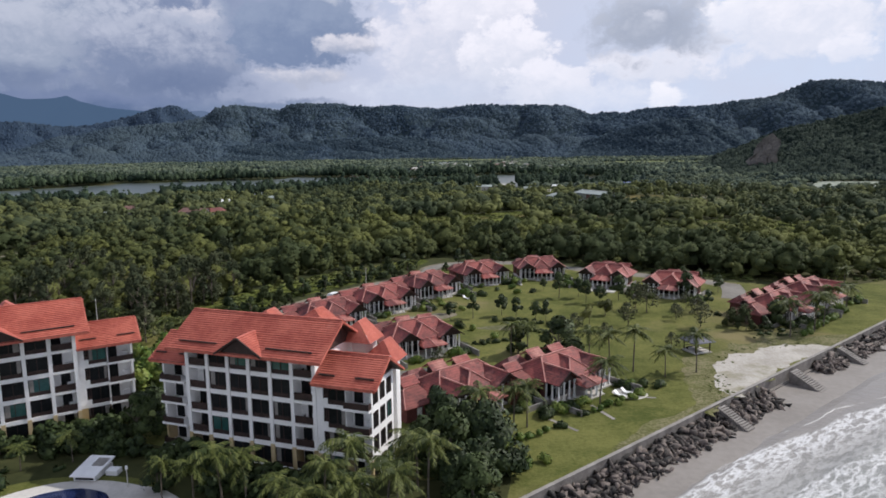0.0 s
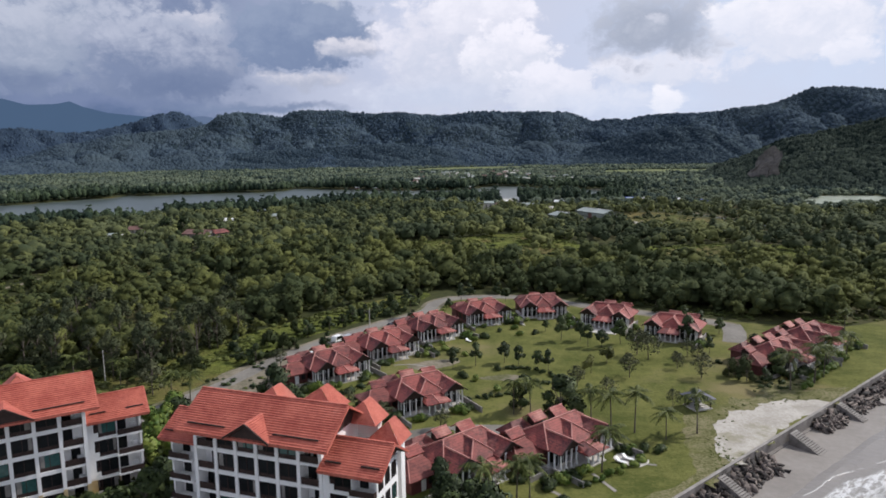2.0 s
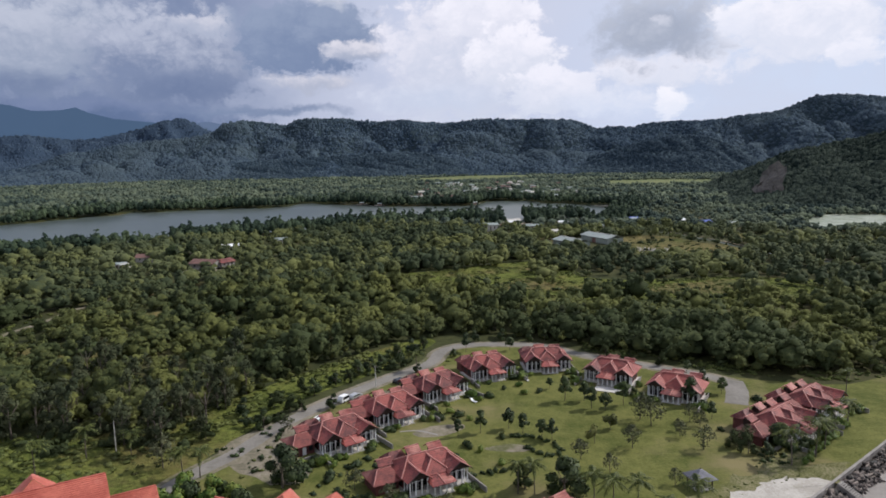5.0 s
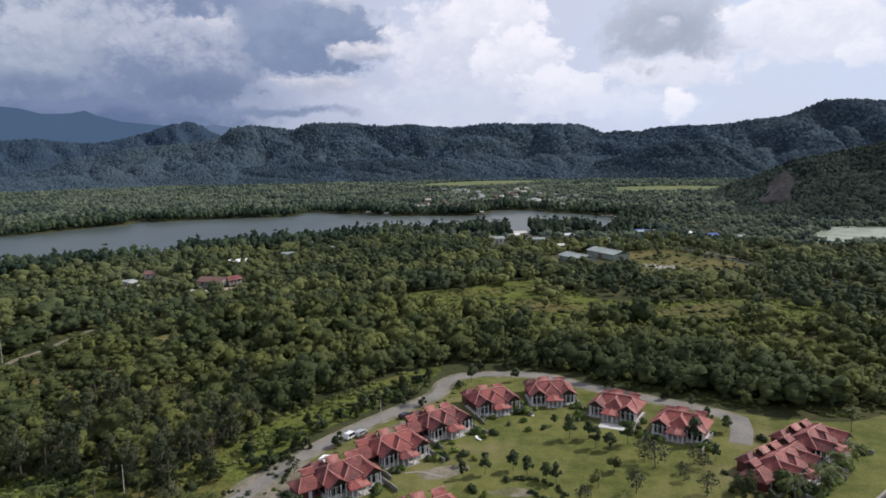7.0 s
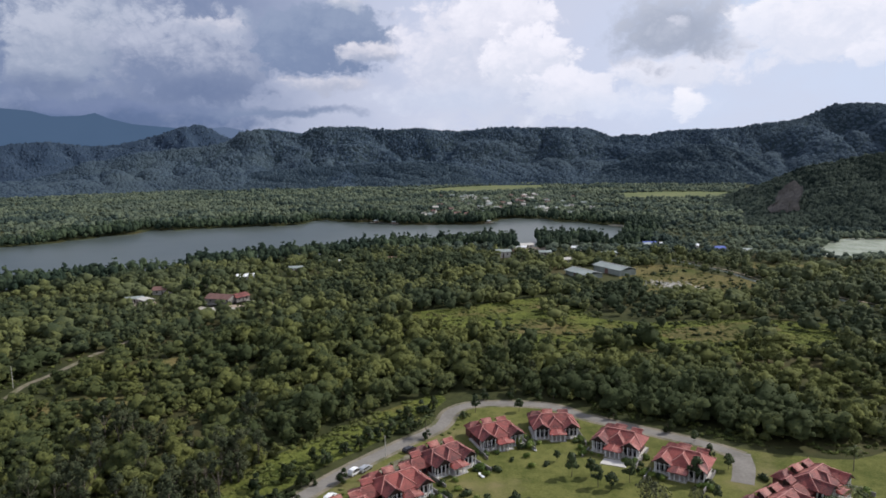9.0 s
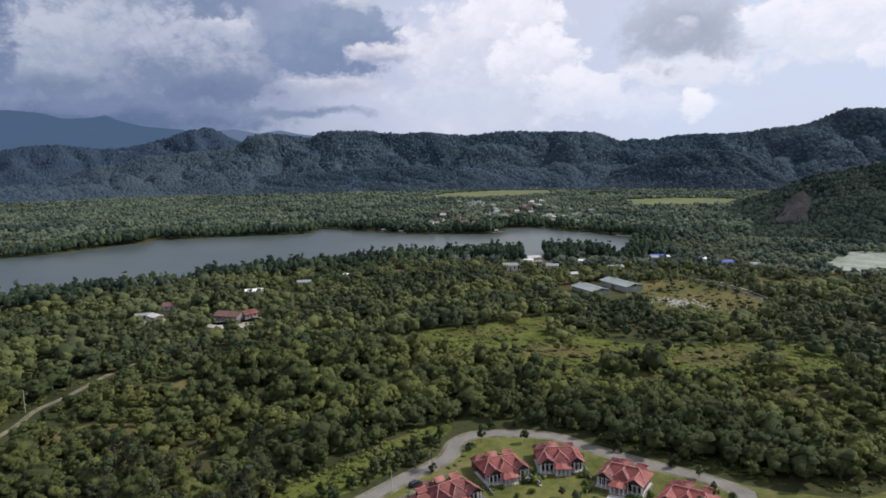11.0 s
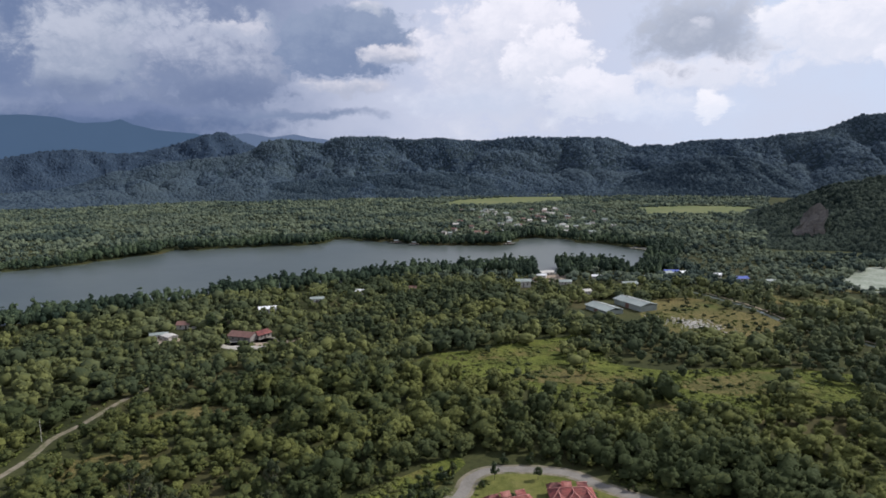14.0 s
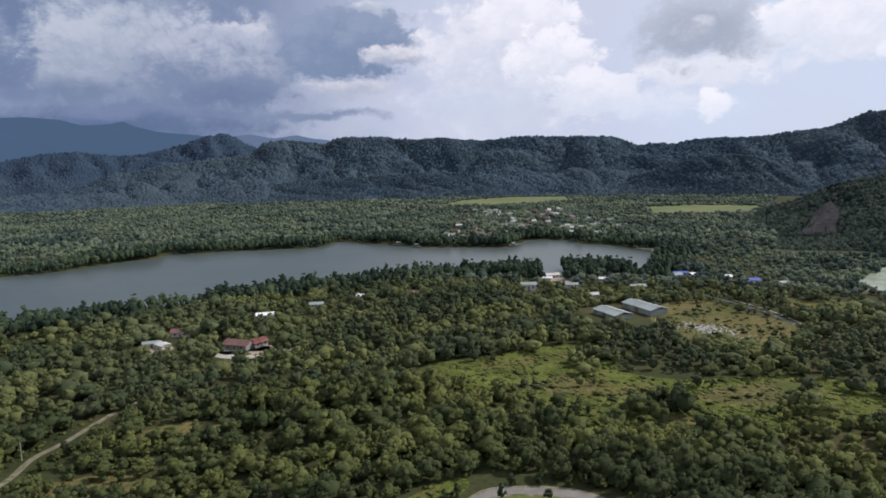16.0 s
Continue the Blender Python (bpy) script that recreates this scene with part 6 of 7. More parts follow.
scrub([(40, 105), (42, 117), (45, 125), (51, 131.5), (58, 135.5), (66, 139), (76, 137), (66, 135), (58, 131.5), (52, 127), (47, 121), (45.5, 114), (44, 107)], 0.7, 0.12, 0.4, LEAF_SCRUB, "grass tufts creeping over the sand", 43, 0.35, (0.4, 0.9))


scrub([(-58, 150), (-52, 165), (-46, 172), (-41, 163), (-41, 150), (-34, 141), (-38, 133), (-50, 139)], 2.2, 0.4, 1.3, LEAF_DARK, "untidy bushes in the yard behind the villas", 44, 0.30, (0.5, 1.1))
scrub([(-34, 128), (-30, 140), (-22, 146), (-14, 142), (-18, 132), (-24, 124)], 1.9, 0.5, 1.5, LEAF_DARK, "overgrown garden between two villas", 45, 0.42, (0.5, 1.2))
scrub([(60, 140), (66, 150), (74, 158), (84, 164), (92, 172), (98, 178), (92, 164), (82, 154), (72, 144)], 1.8, 0.4, 1.1, LEAF_DARK, "garden bushes before the seaside villas", 46, 0.30, (0.5, 1.1))


# more added dark bushes, replacing missing building shade by the hut
scrub([(-66, 90), (-58, 94), (-52, 92), (-50, 87), (-51.5, 83.5), (-56, 80.5), (-60, 84)], 1.9, 0.7, 1.7, LEAF_DARK, "dark planting added in place of shade behind the pool hut", 47, 0.6, (0.7, 1.3))


scrub([(-135, 142), (-112, 138), (-90, 140), (-76, 150), (-68, 162), (-74, 172), (-92, 162), (-135, 156)], 3.4, 1.0, 2.8, LEAF_WOOD, "tangled bushes before the forest edge", 48, 0.28, (0.7, 1.3))


# ---- hills ----
def rise(a, table):
    return np.interp(a, [p[0] for p in table], [p[1] for p in table])


def hill(name, table, near, crest, back, a0, a1, da, rows, spur, seed, material, label, trees=0, size=5.0, leaves=None, grain=230.0):
    """A ridge seen across the plain: its skyline by bearing, spurs and gullies running down its slope, a wooded skin."""
    az_ = np.arange(a0, a1 + da, da)
    t = np.linspace(0, 1.3, rows)
    A, T = np.meshgrid(az_, t)
    H = np.maximum(rise(A, table), 0)
    wob = np.array([noise.noise((a * 0.22, seed, 0)) for a in az_])[None, :]
    D = np.where(T <= 1, near + (crest - near) * T + wob * 0.25 * (crest - near) * (1 - T), crest + (back - crest) * (T - 1) / 0.3)
    X, Y = D * np.sin(np.radians(A)), D * np.cos(np.radians(A))
    T1 = np.clip(T, 0, 1)
    run = np.radians(A) * crest
    def gully(length, shift):
        """0 on the back of a spur, 1 in the gully beside it; the spurs lean and fork downhill."""
        q = np.array([noise.noise((u / length + 0.55 * noise.noise((w_ * 1.6, u / length * 0.5, seed + 3)) + 0.5 * w_ * shift, w_ * 0.9 * shift, seed + shift)) for u, w_ in zip(run.ravel(), T1.ravel())]).reshape(run.shape)
        return np.clip(1 - 2.1 * np.abs(q), 0, 1) ** 1.4
    cut = spur * np.sin(T1 ** 0.9 * math.pi) ** 0.8 * (0.58 * gully(grain, 1) + 0.42 * gully(grain * 0.42, 2))
    prof = np.where(T <= 1, 0.70 * T1 + 0.30 * np.sin(T1 * math.pi / 2), 1 - (T - 1) / 0.3 * 0.8)
    fold = np.array([noise.fractal((x * 0.010, y * 0.010, seed), 0.9, 2.1, 4) for x, y in zip(X.ravel(), Y.ravel())]).reshape(X.shape)
    Z = H * prof * (1 - cut) * (1 + 0.22 * fold * np.sin(T1 * math.pi))
    EYE = 80.0
    col = np.arange(len(az_))
    for _ in range(3):  # hold the skyline
        top = np.argmax((Z - EYE) / D, 0)
        want = EYE + (H[0] - EYE) / crest * D[top, col]
        Z = Z * np.where(H[0] > 12, np.clip(want / np.maximum(Z[top, col], 1), 0.5, 1.5), 1.0)[None, :]
    Z = Z - 0.5
    n, m = Z.shape
    idx = np.arange(n * m).reshape(n, m)
    a, b, c, d = idx[:-1, :-1].ravel(), idx[:-1, 1:].ravel(), idx[1:, 1:].ravel(), idx[1:, :-1].ravel()
    P = np.stack([X, Y, Z], -1).reshape(-1, 3)
    ob = tagged(new(name, fast_mesh(name, P, np.concatenate([np.stack([a, b, c], 1), np.stack([a, c, d], 1)]), material, True)), label, "hill", kind="structure")
    if trees:
        r = np.random.default_rng(seed + 5)
        fi, fj = r.random(trees) * (1.03 / 1.3) * (n - 1), r.random(trees) * (m - 1)
        i, j = np.minimum(fi.astype(int), n - 2), np.minimum(fj.astype(int), m - 2)
        u, v = (fi - i)[:, None], (fj - j)[:, None]
        G = P.reshape(n, m, 3)
        slope = unit(np.cross(G[i, j + 1] - G[i, j], G[i + 1, j] - G[i, j]))
        c = G[i, j] * (1 - u) * (1 - v) + G[i + 1, j] * u * (1 - v) + G[i, j + 1] * (1 - u) * v + G[i + 1, j + 1] * u * v
        sc = size * (0.5 + 0.95 * r.random((trees, 1, 1)) ** 2.2)
        k = len(TUFT[0])
        base = np.stack([TUFT[0] * r.uniform(0.75, 1.25, (k, 1)) for _ in range(16)])[r.integers(0, 16, trees)]
        W = base * sc * (1, 1, 0.85) + c[:, None] + np.array((0, 0, 0.05)) * sc
        N = unit((0.62 * slope[:, None] + 0.66 * unit(TUFT[0]) + (0, 0, 0.10)).reshape(-1, 3))
        F = TUFT[1][None] + (np.arange(trees) * k)[:, None, None]
        me = fast_mesh("hill_forest", W.reshape(-1, 3), F.reshape(-1, 3), leaves or LEAF_HILL_HAZE, True, N)
        me.attributes.new("tint", "FLOAT", "POINT").data.foreach_set("value", np.repeat(np.clip(r.normal(0.5, 0.25, trees), 0, 1), k).astype(np.float32))
        tagged(new("hill_forest", me), "dense dark forest covering the hill", "forest", kind="stuff")
    return ob


MAIN = ((-42, 8), (-34.2, 24), (-31.9, 43), (-30.3, 67), (-28.3, 78), (-26.4, 95), (-24.1, 102), (-21.6, 110), (-20.1, 122), (-19.1, 150), (-17.8, 160), (-16.5, 158), (-15.3, 150), (-14.4, 144), (-13.7, 158), (-12.7, 165), (-10, 163),
        (-7.4, 154), (-4.8, 156), (-3.2, 148), (-1.4, 146), (0, 150), (1, 155), (3.1, 154), (7.7, 150), (9, 144), (9.8, 133), (10.5, 121), (11.7, 126), (13.2, 122), (14.6, 133), (16.7, 137), (19, 135), (20.1, 141),
        (22.2, 149), (23.8, 157), (24.8, 173), (26, 194), (27.5, 196), (31, 180), (40, 190))
hill("hill_range", MAIN, 1780, 2180, 2500, -40, 40, 0.14, 54, 0.55, 3, HILL_HAZE, "long forested hill range behind the plain", 52000, 5.0)
FOOT = ((-21, 0), (-20.3, 22), (-19.3, 35), (-16.7, 43), (-14.1, 47), (-11.5, 51), (-7.5, 57), (-4.9, 59), (-3.3, 56), (-0.9, 38), (1.8, 14), (3.0, 0), (6.5, 0), (8.8, 22), (10.8, 46), (13.2, 71), (16.7, 94), (19, 88), (21.2, 56), (23, 15), (24, 0))
hill("foothill", FOOT, 1730, 1880, 2000, -21, 24, 0.16, 34, 0.45, 27, LEAF_FOOT_HAZE, "low forested foothill before the main range", 18000, 4.4, LEAF_FOOT_HAZE, 180.0)
HUMP = ((-42, 90), (-37.1, 112), (-34.5, 142), (-32.4, 146), (-30.3, 130), (-28.3, 128), (-26.4, 153), (-25, 172), (-23.8, 198), (-22.1, 216), (-21.1, 196), (-20, 156), (-18.7, 138), (-14, 110), (-10, 60))
hill("far_hill", HUMP, 2700, 3300, 3600, -42, -10, 0.3, 24, 0.5, 8, LEAF_BLUE_HAZE, "rounded hill further back, its leaves tinted with blue haze", 9000, 6.0, LEAF_BLUE_HAZE)
SIDE = ((18.2, 0), (18.8, 3), (20.2, 17), (21.9, 30), (24.3, 54), (27.1, 66), (31, 84), (40, 110))
hill("near_hill", SIDE, 1010, 1200, 1400, 18, 42, 0.16, 30, 0.4, 15, LEAF_SPUR_SHADE, "steep dark forested spur above the plain", 10000, 3.9, LEAF_SPUR_SHADE, 120.0)
LOBE = ((20.2, 0), (20.8, 3), (21.4, 12), (22.3, 19), (23.5, 27), (25.3, 34), (27.2, 38), (31, 46), (40, 60))
hill("near_hill", LOBE, 850, 960, 1080, 20, 42, 0.16, 24, 0.3, 16, LEAF_SPUR_SHADE, "low dark forested knoll with an old quarry", 7000, 3.4, LEAF_SPUR_SHADE, 90.0)
FARM = ((-50, 340), (-36.8, 357), (-35.3, 361), (-33.3, 347), (-31.9, 315), (-30.1, 321), (-29.2, 338), (-28.4, 308), (-26.8, 274), (-25, 259), (-24, 252), (-22.6, 220), (-18, 60))
hill("distant_mountains", FARM, 4300, 4600, 4680, -50, -16, 0.4, 8, 0.0, 21, FARHILL_GLOW, "distant mountains glowing in blue haze under the storm cloud")
FARM2 = ((-27, 130), (-25, 197), (-23.6, 224), (-21.6, 235), (-20.1, 244), (-18.4, 217), (-16.6, 235), (-15.3, 213), (-14, 202), (-12.5, 160), (-10, 60))
hill("distant_mountains", FARM2, 4000, 4300, 4400, -27, -10, 0.4, 8, 0.0, 22, FARHILL2_GLOW, "pale mountains glowing in blue haze far behind the hills")


# ---- village, sheds, small things ----
def cottage(x, y, a, wx, wy, h, roof, wall, label, pitch=1.4, category="house"):
    """A small house: walls with openings, gable roof with overhang."""
    c = tagged(new("house"), label, category)
    c.matrix_world = pose(x, y, 0, 0, 0, a)
    part("wall", Shape().box(-wx, wx, -wy, wy, -0.1, h), wall, c)
    part("gable_wall", Shape().poly((-wx, -wy, h), (-wx, wy, h), (-wx, 0, h + pitch * 0.85)).poly((wx, -wy, h), (wx, wy, h), (wx, 0, h + pitch * 0.85)), wall, c)
    o = 0.6
    s = Shape().slab([(-wx - o, -wy - o, h), (wx + o, -wy - o, h), (wx + o, 0, h + pitch), (-wx - o, 0, h + pitch)], 0.12)
    s.slab([(wx + o, wy + o, h), (-wx - o, wy + o, h), (-wx - o, 0, h + pitch), (wx + o, 0, h + pitch)], 0.12)
    part("roof", s, roof, c)
    for fx in (-0.55, 0.55):
        part("window", Shape().box(fx * wx - 0.5, fx * wx + 0.5, -wy - 0.03, -wy - 0.003, h * 0.4, h * 0.8), GLASS, c)
    part("door", Shape().box(-0.45, 0.45, -wy - 0.04, -wy - 0.004, 0, h * 0.75), WOOD, c)
    return c


cottage(-167, 480, 20, 6, 3.5, 3.2, WHITE, PALE, "white-roofed house among the trees by the river")
cottage(-157, 406, -15, 8, 5, 3.2, RUST, STONE, "brown-roofed house in a sandy yard", 2.2)
cottage(-148, 411, 60, 5, 4, 3.0, ROOF_DARK, STONE, "small red-roofed annexe in a sandy yard", 1.8)
cottage(-206, 434, 10, 6, 4, 3.0, RUST, PALE, "brown-roofed house under trees", 1.8)
cottage(-213, 409, 25, 5, 3, 2.6, METAL, PALE, "low grey-roofed shed under trees", 0.8)
cottage(-204, 405, -35, 4, 3, 2.6, PALE, PALE, "pale low hut in a clearing", 0.8)
cottage(20, 577, 5, 6, 4, 5.2, METAL, PALE, "two-storey white house with a grey roof", 1.5)
for x, y, a, wx, roof, label in ((-140, 516, 10, 5, METAL, "grey-roofed house among trees"), (-111, 545, -10, 4, WHITE, "small white-roofed house among trees"),
                                 (43, 634, 20, 6, PALE, "pale-roofed house at the river inlet"), (38, 618, -10, 4, WHITE, "white hut at the river inlet"), (72, 656, 0, 5, METAL, "grey-roofed house at the riverside"),
                                 (108, 580, 10, 6, METAL, "long low grey-roofed house"), (156, 638, 0, 6, BLUE, "blue-roofed house by the river"), (150, 630, 30, 5, METAL, "grey house beside the blue roof"),
                                 (166, 632, 10, 4, WHITE, "small white house by the river"), (204, 604, 5, 7, BLUE, "long low blue-roofed house"), (56, 588, 0, 5, METAL, "grey-roofed house in the trees"),
                                 (68, 547, 15, 4, PALE, "pale hut beside the sheds"), (30, 600, 40, 4, RUST, "brown-roofed house near the river"), (86, 612, -20, 4, WHITE, "small white hut near the river"), (-70, 560, 10, 4, RUST, "brown-roofed house among trees"),
                                 (-95, 575, 0, 3, METAL, "small grey-roofed house among trees"), (130, 610, 20, 4, METAL, "grey-roofed house near the river"), (190, 620, 0, 4, WHITE, "small white house near the river"), (225, 590, 10, 4, METAL, "grey-roofed house near the river")):
    cottage(x, y, a, wx, wx * 0.62, 2.7, roof, PALE, label)
def jetty(x, y, a, length):
    """A plank landing stage on posts with a small thatched hut at its end."""
    j = tagged(new("jetty"), "weathered plank jetty with a small hut on the river bank", "jetty")
    j.matrix_world = pose(x, y, 0, 0, 0, a)
    part("deck", Shape().box(-length, length, -2.2, 2.2, 0.5, 0.72), CAP, j)
    for k in range(5):
        for yy in (-1.9, 1.9):
            px = -length + 0.4 + k * (2 * length - 0.8) / 4
            part("post", Shape().box(px - 0.12, px + 0.12, yy - 0.12, yy + 0.12, -2.4, 0.5), WOOD, j)
    part("hut_wall", Shape().box(-2.2, 2.2, 0.2, 2.1, 0.72, 2.7), RUST, j)
    part("hut_roof", Shape().slab([(-2.8, -0.4, 2.6), (2.8, -0.4, 2.6), (2.8, 1.15, 3.6), (-2.8, 1.15, 3.6)], 0.1).slab([(2.8, 2.7, 2.6), (-2.8, 2.7, 2.6), (-2.8, 1.15, 3.6), (2.8, 1.15, 3.6)], 0.1), METAL, j)


jetty(-131, 868, 10, 7)
jetty(-106, 849, -5, 6)
jetty(12, 850, 30, 7)
sheet("sand_bar", [(150, 812), (162, 800), (178, 788), (190, 792), (176, 806), (160, 818)], 0.03, SAND, "low bar of pale sand at the river bend", "sand", 2.0, 4)
vr = random.Random(8)
for i in range(74):
    x, y = vr.uniform(-90, 190), 925 + 420 * vr.random() ** 1.3
    if abs(x - 30 - (y - 900) * 0.05) < 130:
        cottage(x, y, vr.uniform(-30, 30), vr.uniform(2.8, 4.4), vr.uniform(2.2, 3.0), vr.uniform(3.2, 4.0), vr.choice((METAL, RUST, PALE, RUST, METAL, STONE)), PALE,
                "small pale village house across the river", 1.8)


def shed(x, y, a, wx, wy, h, label):
    c = tagged(new("warehouse"), label, "warehouse")
    c.matrix_world = pose(x, y, 0, 0, 0, a)
    part("wall", Shape().box(-wx, wx, -wy, wy, -0.1, h), METAL, c)
    ribs = Shape()
    for k in range(int(wx * 2)):
        ribs.box(-wx + k, -wx + k + 0.1, -wy - 0.08, -wy - 0.003, 0, h)
    part("wall_rib", ribs, METAL, c)
    part("roof", Shape().slab([(-wx - 1, -wy - 1, h), (wx + 1, -wy - 1, h), (wx + 1, 0, h + 1.9), (-wx - 1, 0, h + 1.9)], 0.15)
         .slab([(wx + 1, wy + 1, h), (-wx - 1, wy + 1, h), (-wx - 1, 0, h + 1.9), (wx + 1, 0, h + 1.9)], 0.15), METAL, c, "long grey sheet roof")
    part("ridge_vent", Shape().box(-wx, wx, -0.3, 0.3, h + 1.85, h + 2.1), PALE, c)
    part("door", Shape().box(-2, 2, -wy - 0.12, -wy - 0.09, 0, h * 0.8), RUST, c)


sheet("yard", [(-168, 398), (-160, 392), (-140, 392), (-134, 402), (-140, 412), (-160, 400)], 0.04, SAND, "bare pale sandy yard", "yard", 2, 5)
sheet("yard", [(-218, 398), (-205, 392), (-196, 402), (-204, 410)], 0.04, DIRT, "bare brown yard", "yard", 2, 5)
sheet("yard", [(30, 600), (45, 596), (62, 610), (60, 632), (38, 632)], 0.04, DIRT, "bare earth between village houses", "yard", 2, 5)
shed(98, 501, -62, 15, 7, 4.2, "long grey metal warehouse with a low gable roof")
shed(74, 487, -62, 12, 7, 3.2, "lower grey metal warehouse beside another")

rub = np.random.default_rng(4)
V, F, base = [], [], 0
for _ in range(420):
    x, y = rub.normal(127, 6.5), rub.normal(450, 9)
    x += (450 - y) * 0.5
    v = ICO1[0] * rub.uniform(0.25, 0.9) * rub.uniform(0.6, 1.2, 3) * (1, 1, 0.5) + (x, y, rub.uniform(0, 0.2))
    V.append(v), F.append(ICO1[1] + base)
    base += len(v)
tagged(new("rubble_heap", fast_mesh("rubble_heap", np.concatenate(V), np.concatenate(F), PALE)), "pale heap of rubble and debris on a dry field", "rubble", kind="stuff")

# quarry face on the near hill
q = Shape()
qr = random.Random(2)
def bench(i, j):
    """A corner of the rock face: it leans back in ragged benches."""
    d, a = 889 + 6.2 * j + 2.2 * (j % 2), radians(22.35 + 0.22 * i + 0.10 * math.sin(1.7 * j))
    return d * math.sin(a) + qr.uniform(-2.5, 2.5), d * math.cos(a) + qr.uniform(-4, 4), 2 + (4.6 + 0.4 * i) * j + qr.uniform(-1.5, 1.5)


pts = [[bench(i, j) for i in range(10)] for j in range(7)]
for j in range(6):
    for i in range(9):
        if math.hypot((i - 4.2) / 4.9, (j - 2.2) / 3.9) + qr.uniform(-0.12, 0.12) < 1:
            q.poly(pts[j][i], pts[j][i + 1], pts[j + 1][i + 1], pts[j + 1][i])
tagged(part("quarry_face", q, CLIFF), "bare brown rock face of an old quarry", "cliff", kind="structure")


def gazebo():
    g = tagged(new("gazebo"), "open garden pavilion with a grey shingled roof", "gazebo")
    g.matrix_world = pose(46.2, 132.5, 0, 0, 0, 20)
    part("floor", Shape().box(-2, 2, -2, 2, -0.1, 0.25), PALE, g)
    for x in (-1.7, 1.7):
        for y in (-1.7, 1.7):
            part("post", Shape().box(x - 0.09, x + 0.09, y - 0.09, y + 0.09, 0.25, 2.4), WOOD, g)
    s = Shape()
    c = [(-2.5, -2.5, 2.3), (2.5, -2.5, 2.3), (2.5, 2.5, 2.3), (-2.5, 2.5, 2.3)]
    for i in range(4):
        s.slab([c[i], c[(i + 1) % 4], (0, 0, 3.9)], 0.12)
    roof = part("roof", s, SLATE, g)
    part("finial", Shape().tube([(0, 0, 3.8), (0, 0, 4.3)], [0.1, 0.03], 6), WOOD, roof)
    for y in (-1.6, 1.6):
        part("railing", Shape().box(-1.6, 1.6, y - 0.04, y + 0.04, 0.95, 1.05).box(-1.6, 1.6, y - 0.03, y + 0.03, 0.5, 0.56), WOOD, g)
    part("bench", Shape().box(-1.4, 1.4, 1.0, 1.45, 0.62, 0.7).box(-1.4, -1.3, 1.0, 1.45, 0.25, 0.62).box(1.3, 1.4, 1.0, 1.45, 0.25, 0.62), WOOD, g)


gazebo()


def car(x, y, a, paint, label, van=False):
    c = tagged(new("car"), label, "car", "parked cars")
    c.matrix_world = pose(x, y, 0.06, 0, 0, a)
    h = 1.85 if van else 1.42
    s = Shape()
    prof = [(-2.2, 0.35), (2.15, 0.35), (2.2, 0.75), (1.35, 0.92), (0.7, h), (-1.7, h), (-2.2, 0.95)]
    n = len(prof)
    s.v = [(px, -0.85, pz) for px, pz in prof] + [(px, 0.85, pz) for px, pz in prof]
    s.f = [tuple(range(n - 1, -1, -1)), tuple(range(n, 2 * n))] + [(i, (i + 1) % n, n + (i + 1) % n, n + i) for i in range(n)]
    part("body", s, paint, c)
    for y_ in (-0.853, 0.853):
        part("side_window", Shape().poly((-1.7, y_, 0.98), (1.15, y_, 0.98), (0.62, y_, h - 0.1), (-1.6, y_, h - 0.1)), GLASS, c)
    part("windscreen", Shape().poly((1.30, -0.75, 0.97), (1.30, 0.75, 0.97), (0.74, 0.7, h - 0.05), (0.74, -0.7, h - 0.05)), GLASS, c)
    for wx in (-1.4, 1.4):
        for wy in (-0.8, 0.8):
            t = Shape()
            t.v = [(wx + 0.32 * math.cos(k * 0.5236), wy + e, 0.32 + 0.32 * math.sin(k * 0.5236)) for e in (-0.1, 0.1) for k in range(12)]
            t.f = [tuple(range(12)), tuple(range(23, 11, -1))] + [(k, (k + 1) % 12, 12 + (k + 1) % 12, 12 + k) for k in range(12)]
            part("wheel", t, TYRE, c)


car(-34.6, 181.5, 60, WHITE, "white van parked beside the road", True)
car(-32.0, 183.6, 58, SILVER, "silver car parked beside the road")
car(-38.6, 167.0, 70, WHITE, "white car in a villa drive")
car(-20.8, 196.5, 50, BLACKCAR, "dark car parked behind a villa")


def lounger(x, y, a):
    l = tagged(new("sun_lounger"), "white sun lounger on a villa terrace", "sun lounger", "sun loungers")
    l.matrix_world = pose(x, y, 0.03, 0, 0, a)
    part("frame", Shape().box(-0.35, 0.35, -1.0, 1.0, 0.28, 0.36), WHITE, l)
    part("backrest", Shape().slab([(-0.35, 0.4, 0.38), (0.35, 0.4, 0.38), (0.35, 1.05, 0.85), (-0.35, 1.05, 0.85)], 0.06), WHITE, l)
    for px in (-0.3, 0.3):
        for py in (-0.9, 0.9):
            part("leg", Shape().box(px - 0.03, px + 0.03, py - 0.03, py + 0.03, 0, 0.28), WHITE, l)


for x, y, a in ((25.4, 107.8, 45), (26.8, 108.9, 45), (17, 198, 20), (1, 180.5, 40), (94, 172, 45)):
    lounger(x, y, a)

paving = Shape().slab([(35.0, 189.2, 0.16), (41.8, 186.6, 0.16), (43.4, 190.2, 0.16), (36.8, 192.8, 0.16)], 0.12)
tagged(part("terrace_slab", paving, PALE), "pale paved terrace slab in front of a villa", "terrace")

# pool corner
sheet("pool_deck", [(-64, 66), (-58, 73), (-55, 76.5), (-51, 78.8), (-46, 79.4), (-41, 78.3), (-36, 76.2), (-33, 72), (-36, 62), (-58, 58)], 0.08, PALE, "pale paved pool deck", "paving", 0.2, 4)
sheet("pool", [(-54.5, 70), (-52.5, 75), (-49, 77), (-46, 77), (-43, 75.2), (-41.5, 70), (-47, 65)], 0.12, POOL, "dark blue swimming pool", "pool", 0.0, 5)


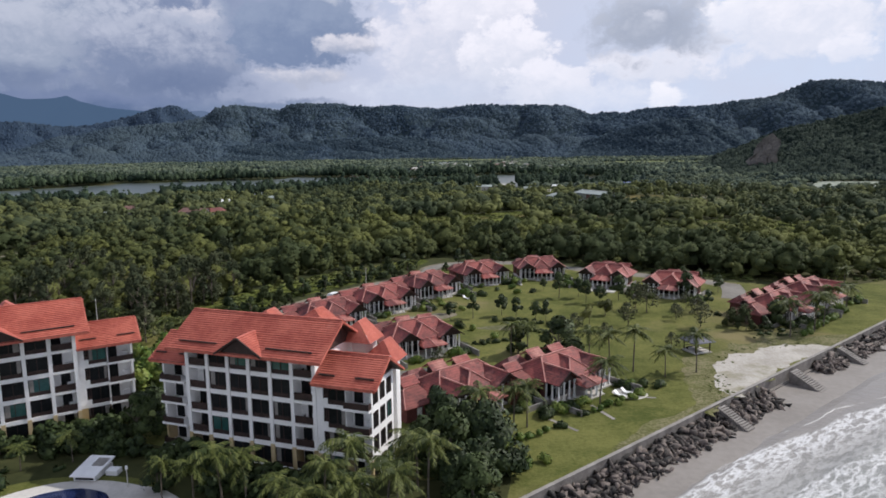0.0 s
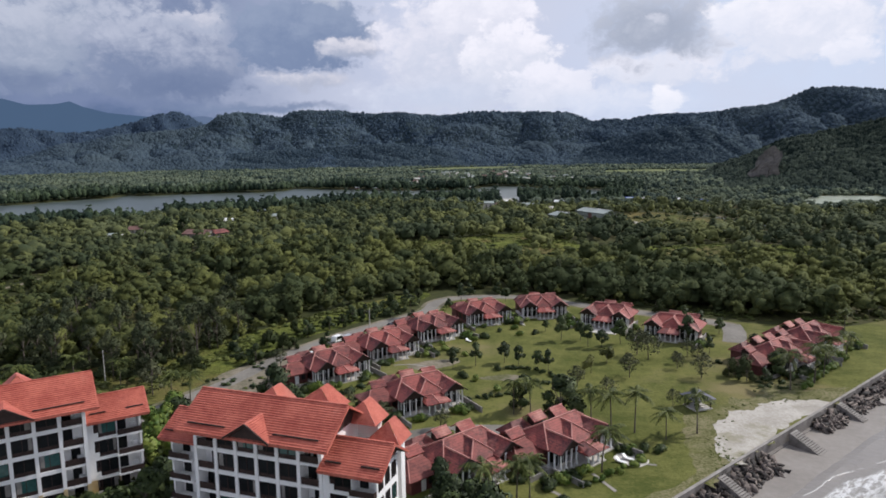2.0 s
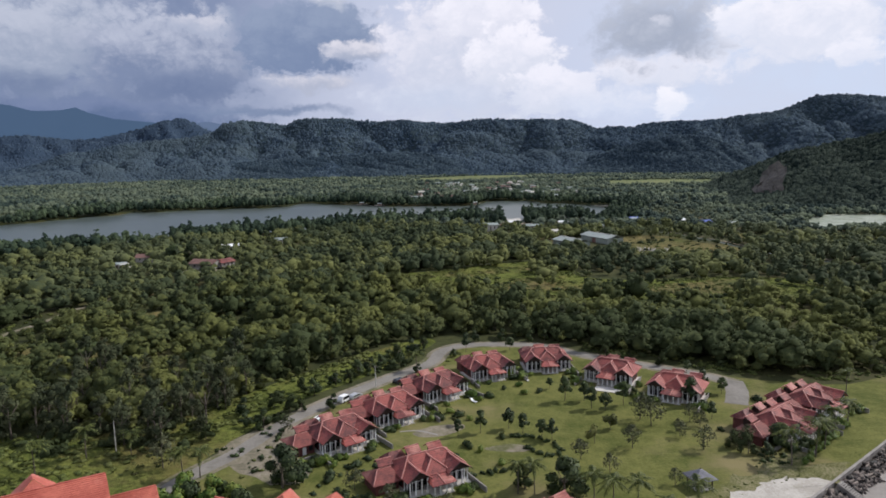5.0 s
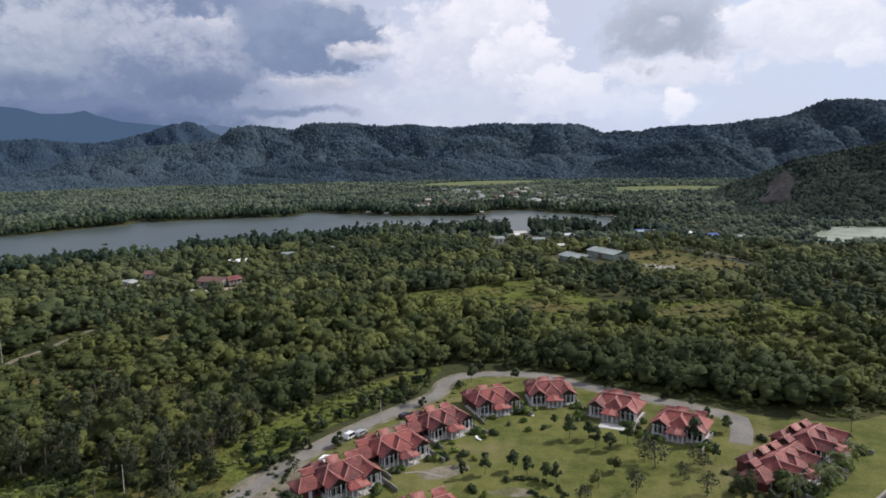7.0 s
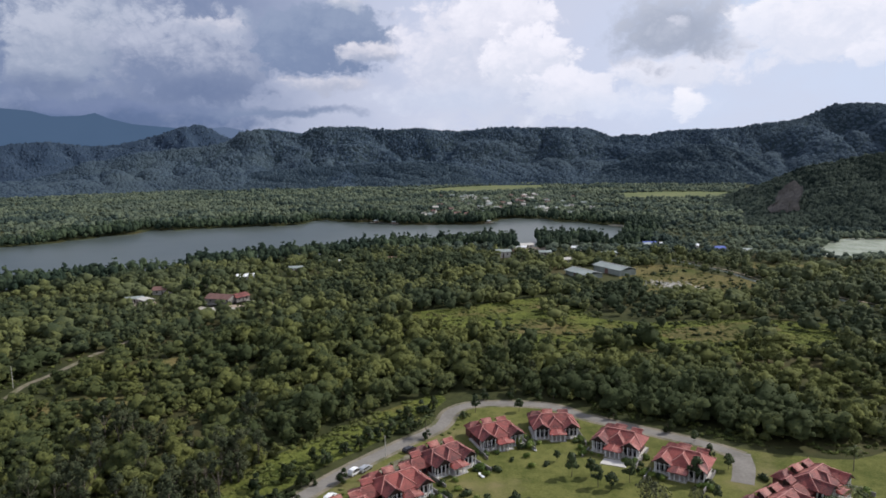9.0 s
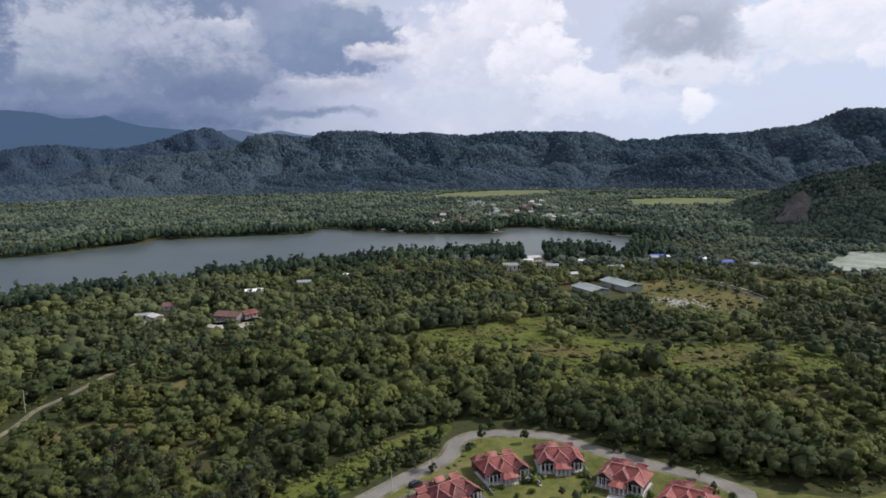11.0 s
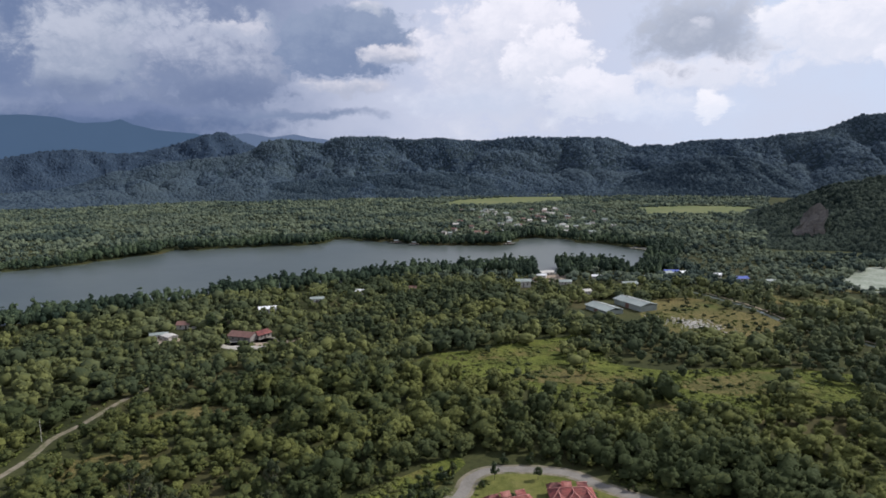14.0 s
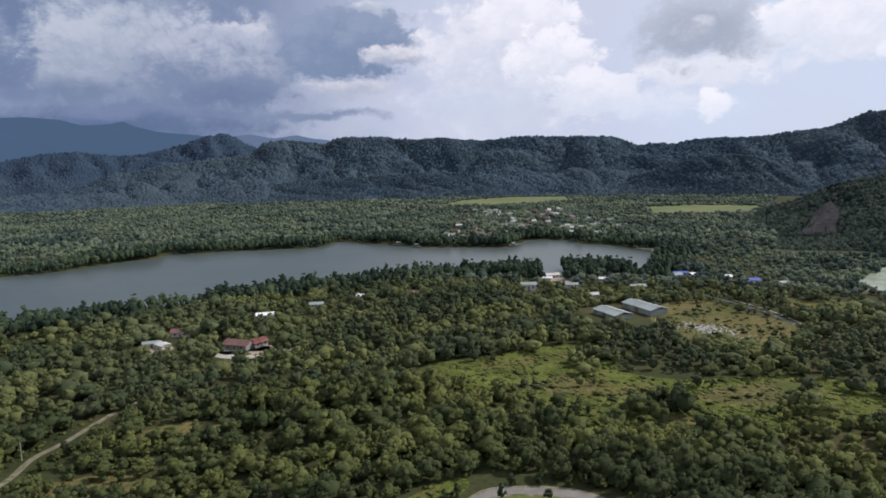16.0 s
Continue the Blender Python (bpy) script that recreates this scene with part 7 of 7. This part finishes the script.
def pool_hut():
    h = tagged(new("pool_hut"), "low white pool hut with a sloping roof and hatch", "hut")
    h.matrix_world = pose(-48.0, 81.2, 0, 0, 0, -4) @ Matrix.Diagonal((0.8, 0.8, 0.85, 1))
    part("wall", Shape().box(-1.8, 1.8, -2.4, 2.6, -0.1, 0.85), WHITE, h)
    r = part("roof", Shape().slab([(-2.1, -2.9, 1.0), (2.1, -2.9, 1.0), (2.1, 3.0, 1.7), (-2.1, 3.0, 1.7)], 0.2), WHITE, h)
    part("roof_hatch", Shape().slab([(-0.2, 0.0, 1.43), (1.7, 0.0, 1.43), (1.7, 2.2, 1.69), (-0.2, 2.2, 1.69)], 0.08), STONE, r, "grey roof panel")
    part("window", Shape().box(-1.5, 1.5, -2.43, -2.403, 0.2, 0.7), GLASS, h)
    part("annexe", Shape().box(2.3, 4.2, -0.4, 1.2, -0.1, 0.8), WHITE, h)


pool_hut()
for path in ([(11.5, 99.6), (14, 96.8), (16.2, 94.0)], [(20, 104), (21.2, 101), (22.4, 98.2)], [(26, 108.5), (28.5, 107.6), (31, 107)], [(-17.5, 160.5), (-13, 161), (-8, 158.5)]):
    ribbon("garden_path", path, 0.6, 0.07, CAP, "narrow pale paved garden path", "path")
sheet("terrace", [(24.5, 109.5), (27.2, 111.8), (30.2, 108.6), (27.4, 106.2)], 0.075, PALE, "pale paved villa terrace", "terrace", 0.1, 4)
sheet("bare_patch", [(-14, 159), (-10, 163.5), (-2, 165), (-3, 160.5), (-9, 157)], 0.05, YARD, "bare earth patch in the lawn", "bare ground", 0.8, 6)
sheet("bare_patch", [(62, 142), (70, 147), (77, 150), (74, 144), (66, 138)], 0.053, WORN, "worn bare ground under shade trees", "bare ground", 1.5, 8)
sheet("bare_patch", [(3, 151), (10, 153.5), (14, 150.5), (8, 148.5)], 0.05, YARD, "worn planting bed in the lawn", "bare ground", 1.0, 8)
worn = [shore_xy(u, 0.5) for u in (14, 26, 38, 48)] + [shore_xy(u, v) for u, v in ((48, 2.6), (38, 1.9), (30, 2.8), (22, 1.6))]
sheet("bare_patch", worn, 0.045, WORN, "worn dry grass along the sea wall", "bare ground", 0.8, 8)
post = tagged(new("lamp_post"), "short pale lamp post on the pool deck", "lamp post")
post.matrix_world = pose(-41.8, 77.6, 0.08)
part("pole", Shape().tube([(0, 0, 0), (0, 0, 2.4)], [0.08, 0.06], 8), PALE, post)
part("head", Shape().tube([(0, 0, 2.4), (0, 0, 2.8)], [0.2, 0.14], 8), WHITE, post)


def utility_pole(x, y, h):
    p = tagged(new("utility_pole"), "thin grey utility pole beside the track", "pole")
    p.matrix_world = pose(x, y, 0, 0, 0, 20)
    part("pole", Shape().tube([(0, 0, -0.1), (0, 0, h)], [0.14, 0.09], 7), PALE, p)
    part("crossarm", Shape().box(-0.9, 0.9, -0.06, 0.06, h - 0.5, h - 0.38), WOOD, p)


utility_pole(-183, 252, 9)
utility_pole(-27.5, 193, 6.5)
utility_pole(-82, 148, 8)
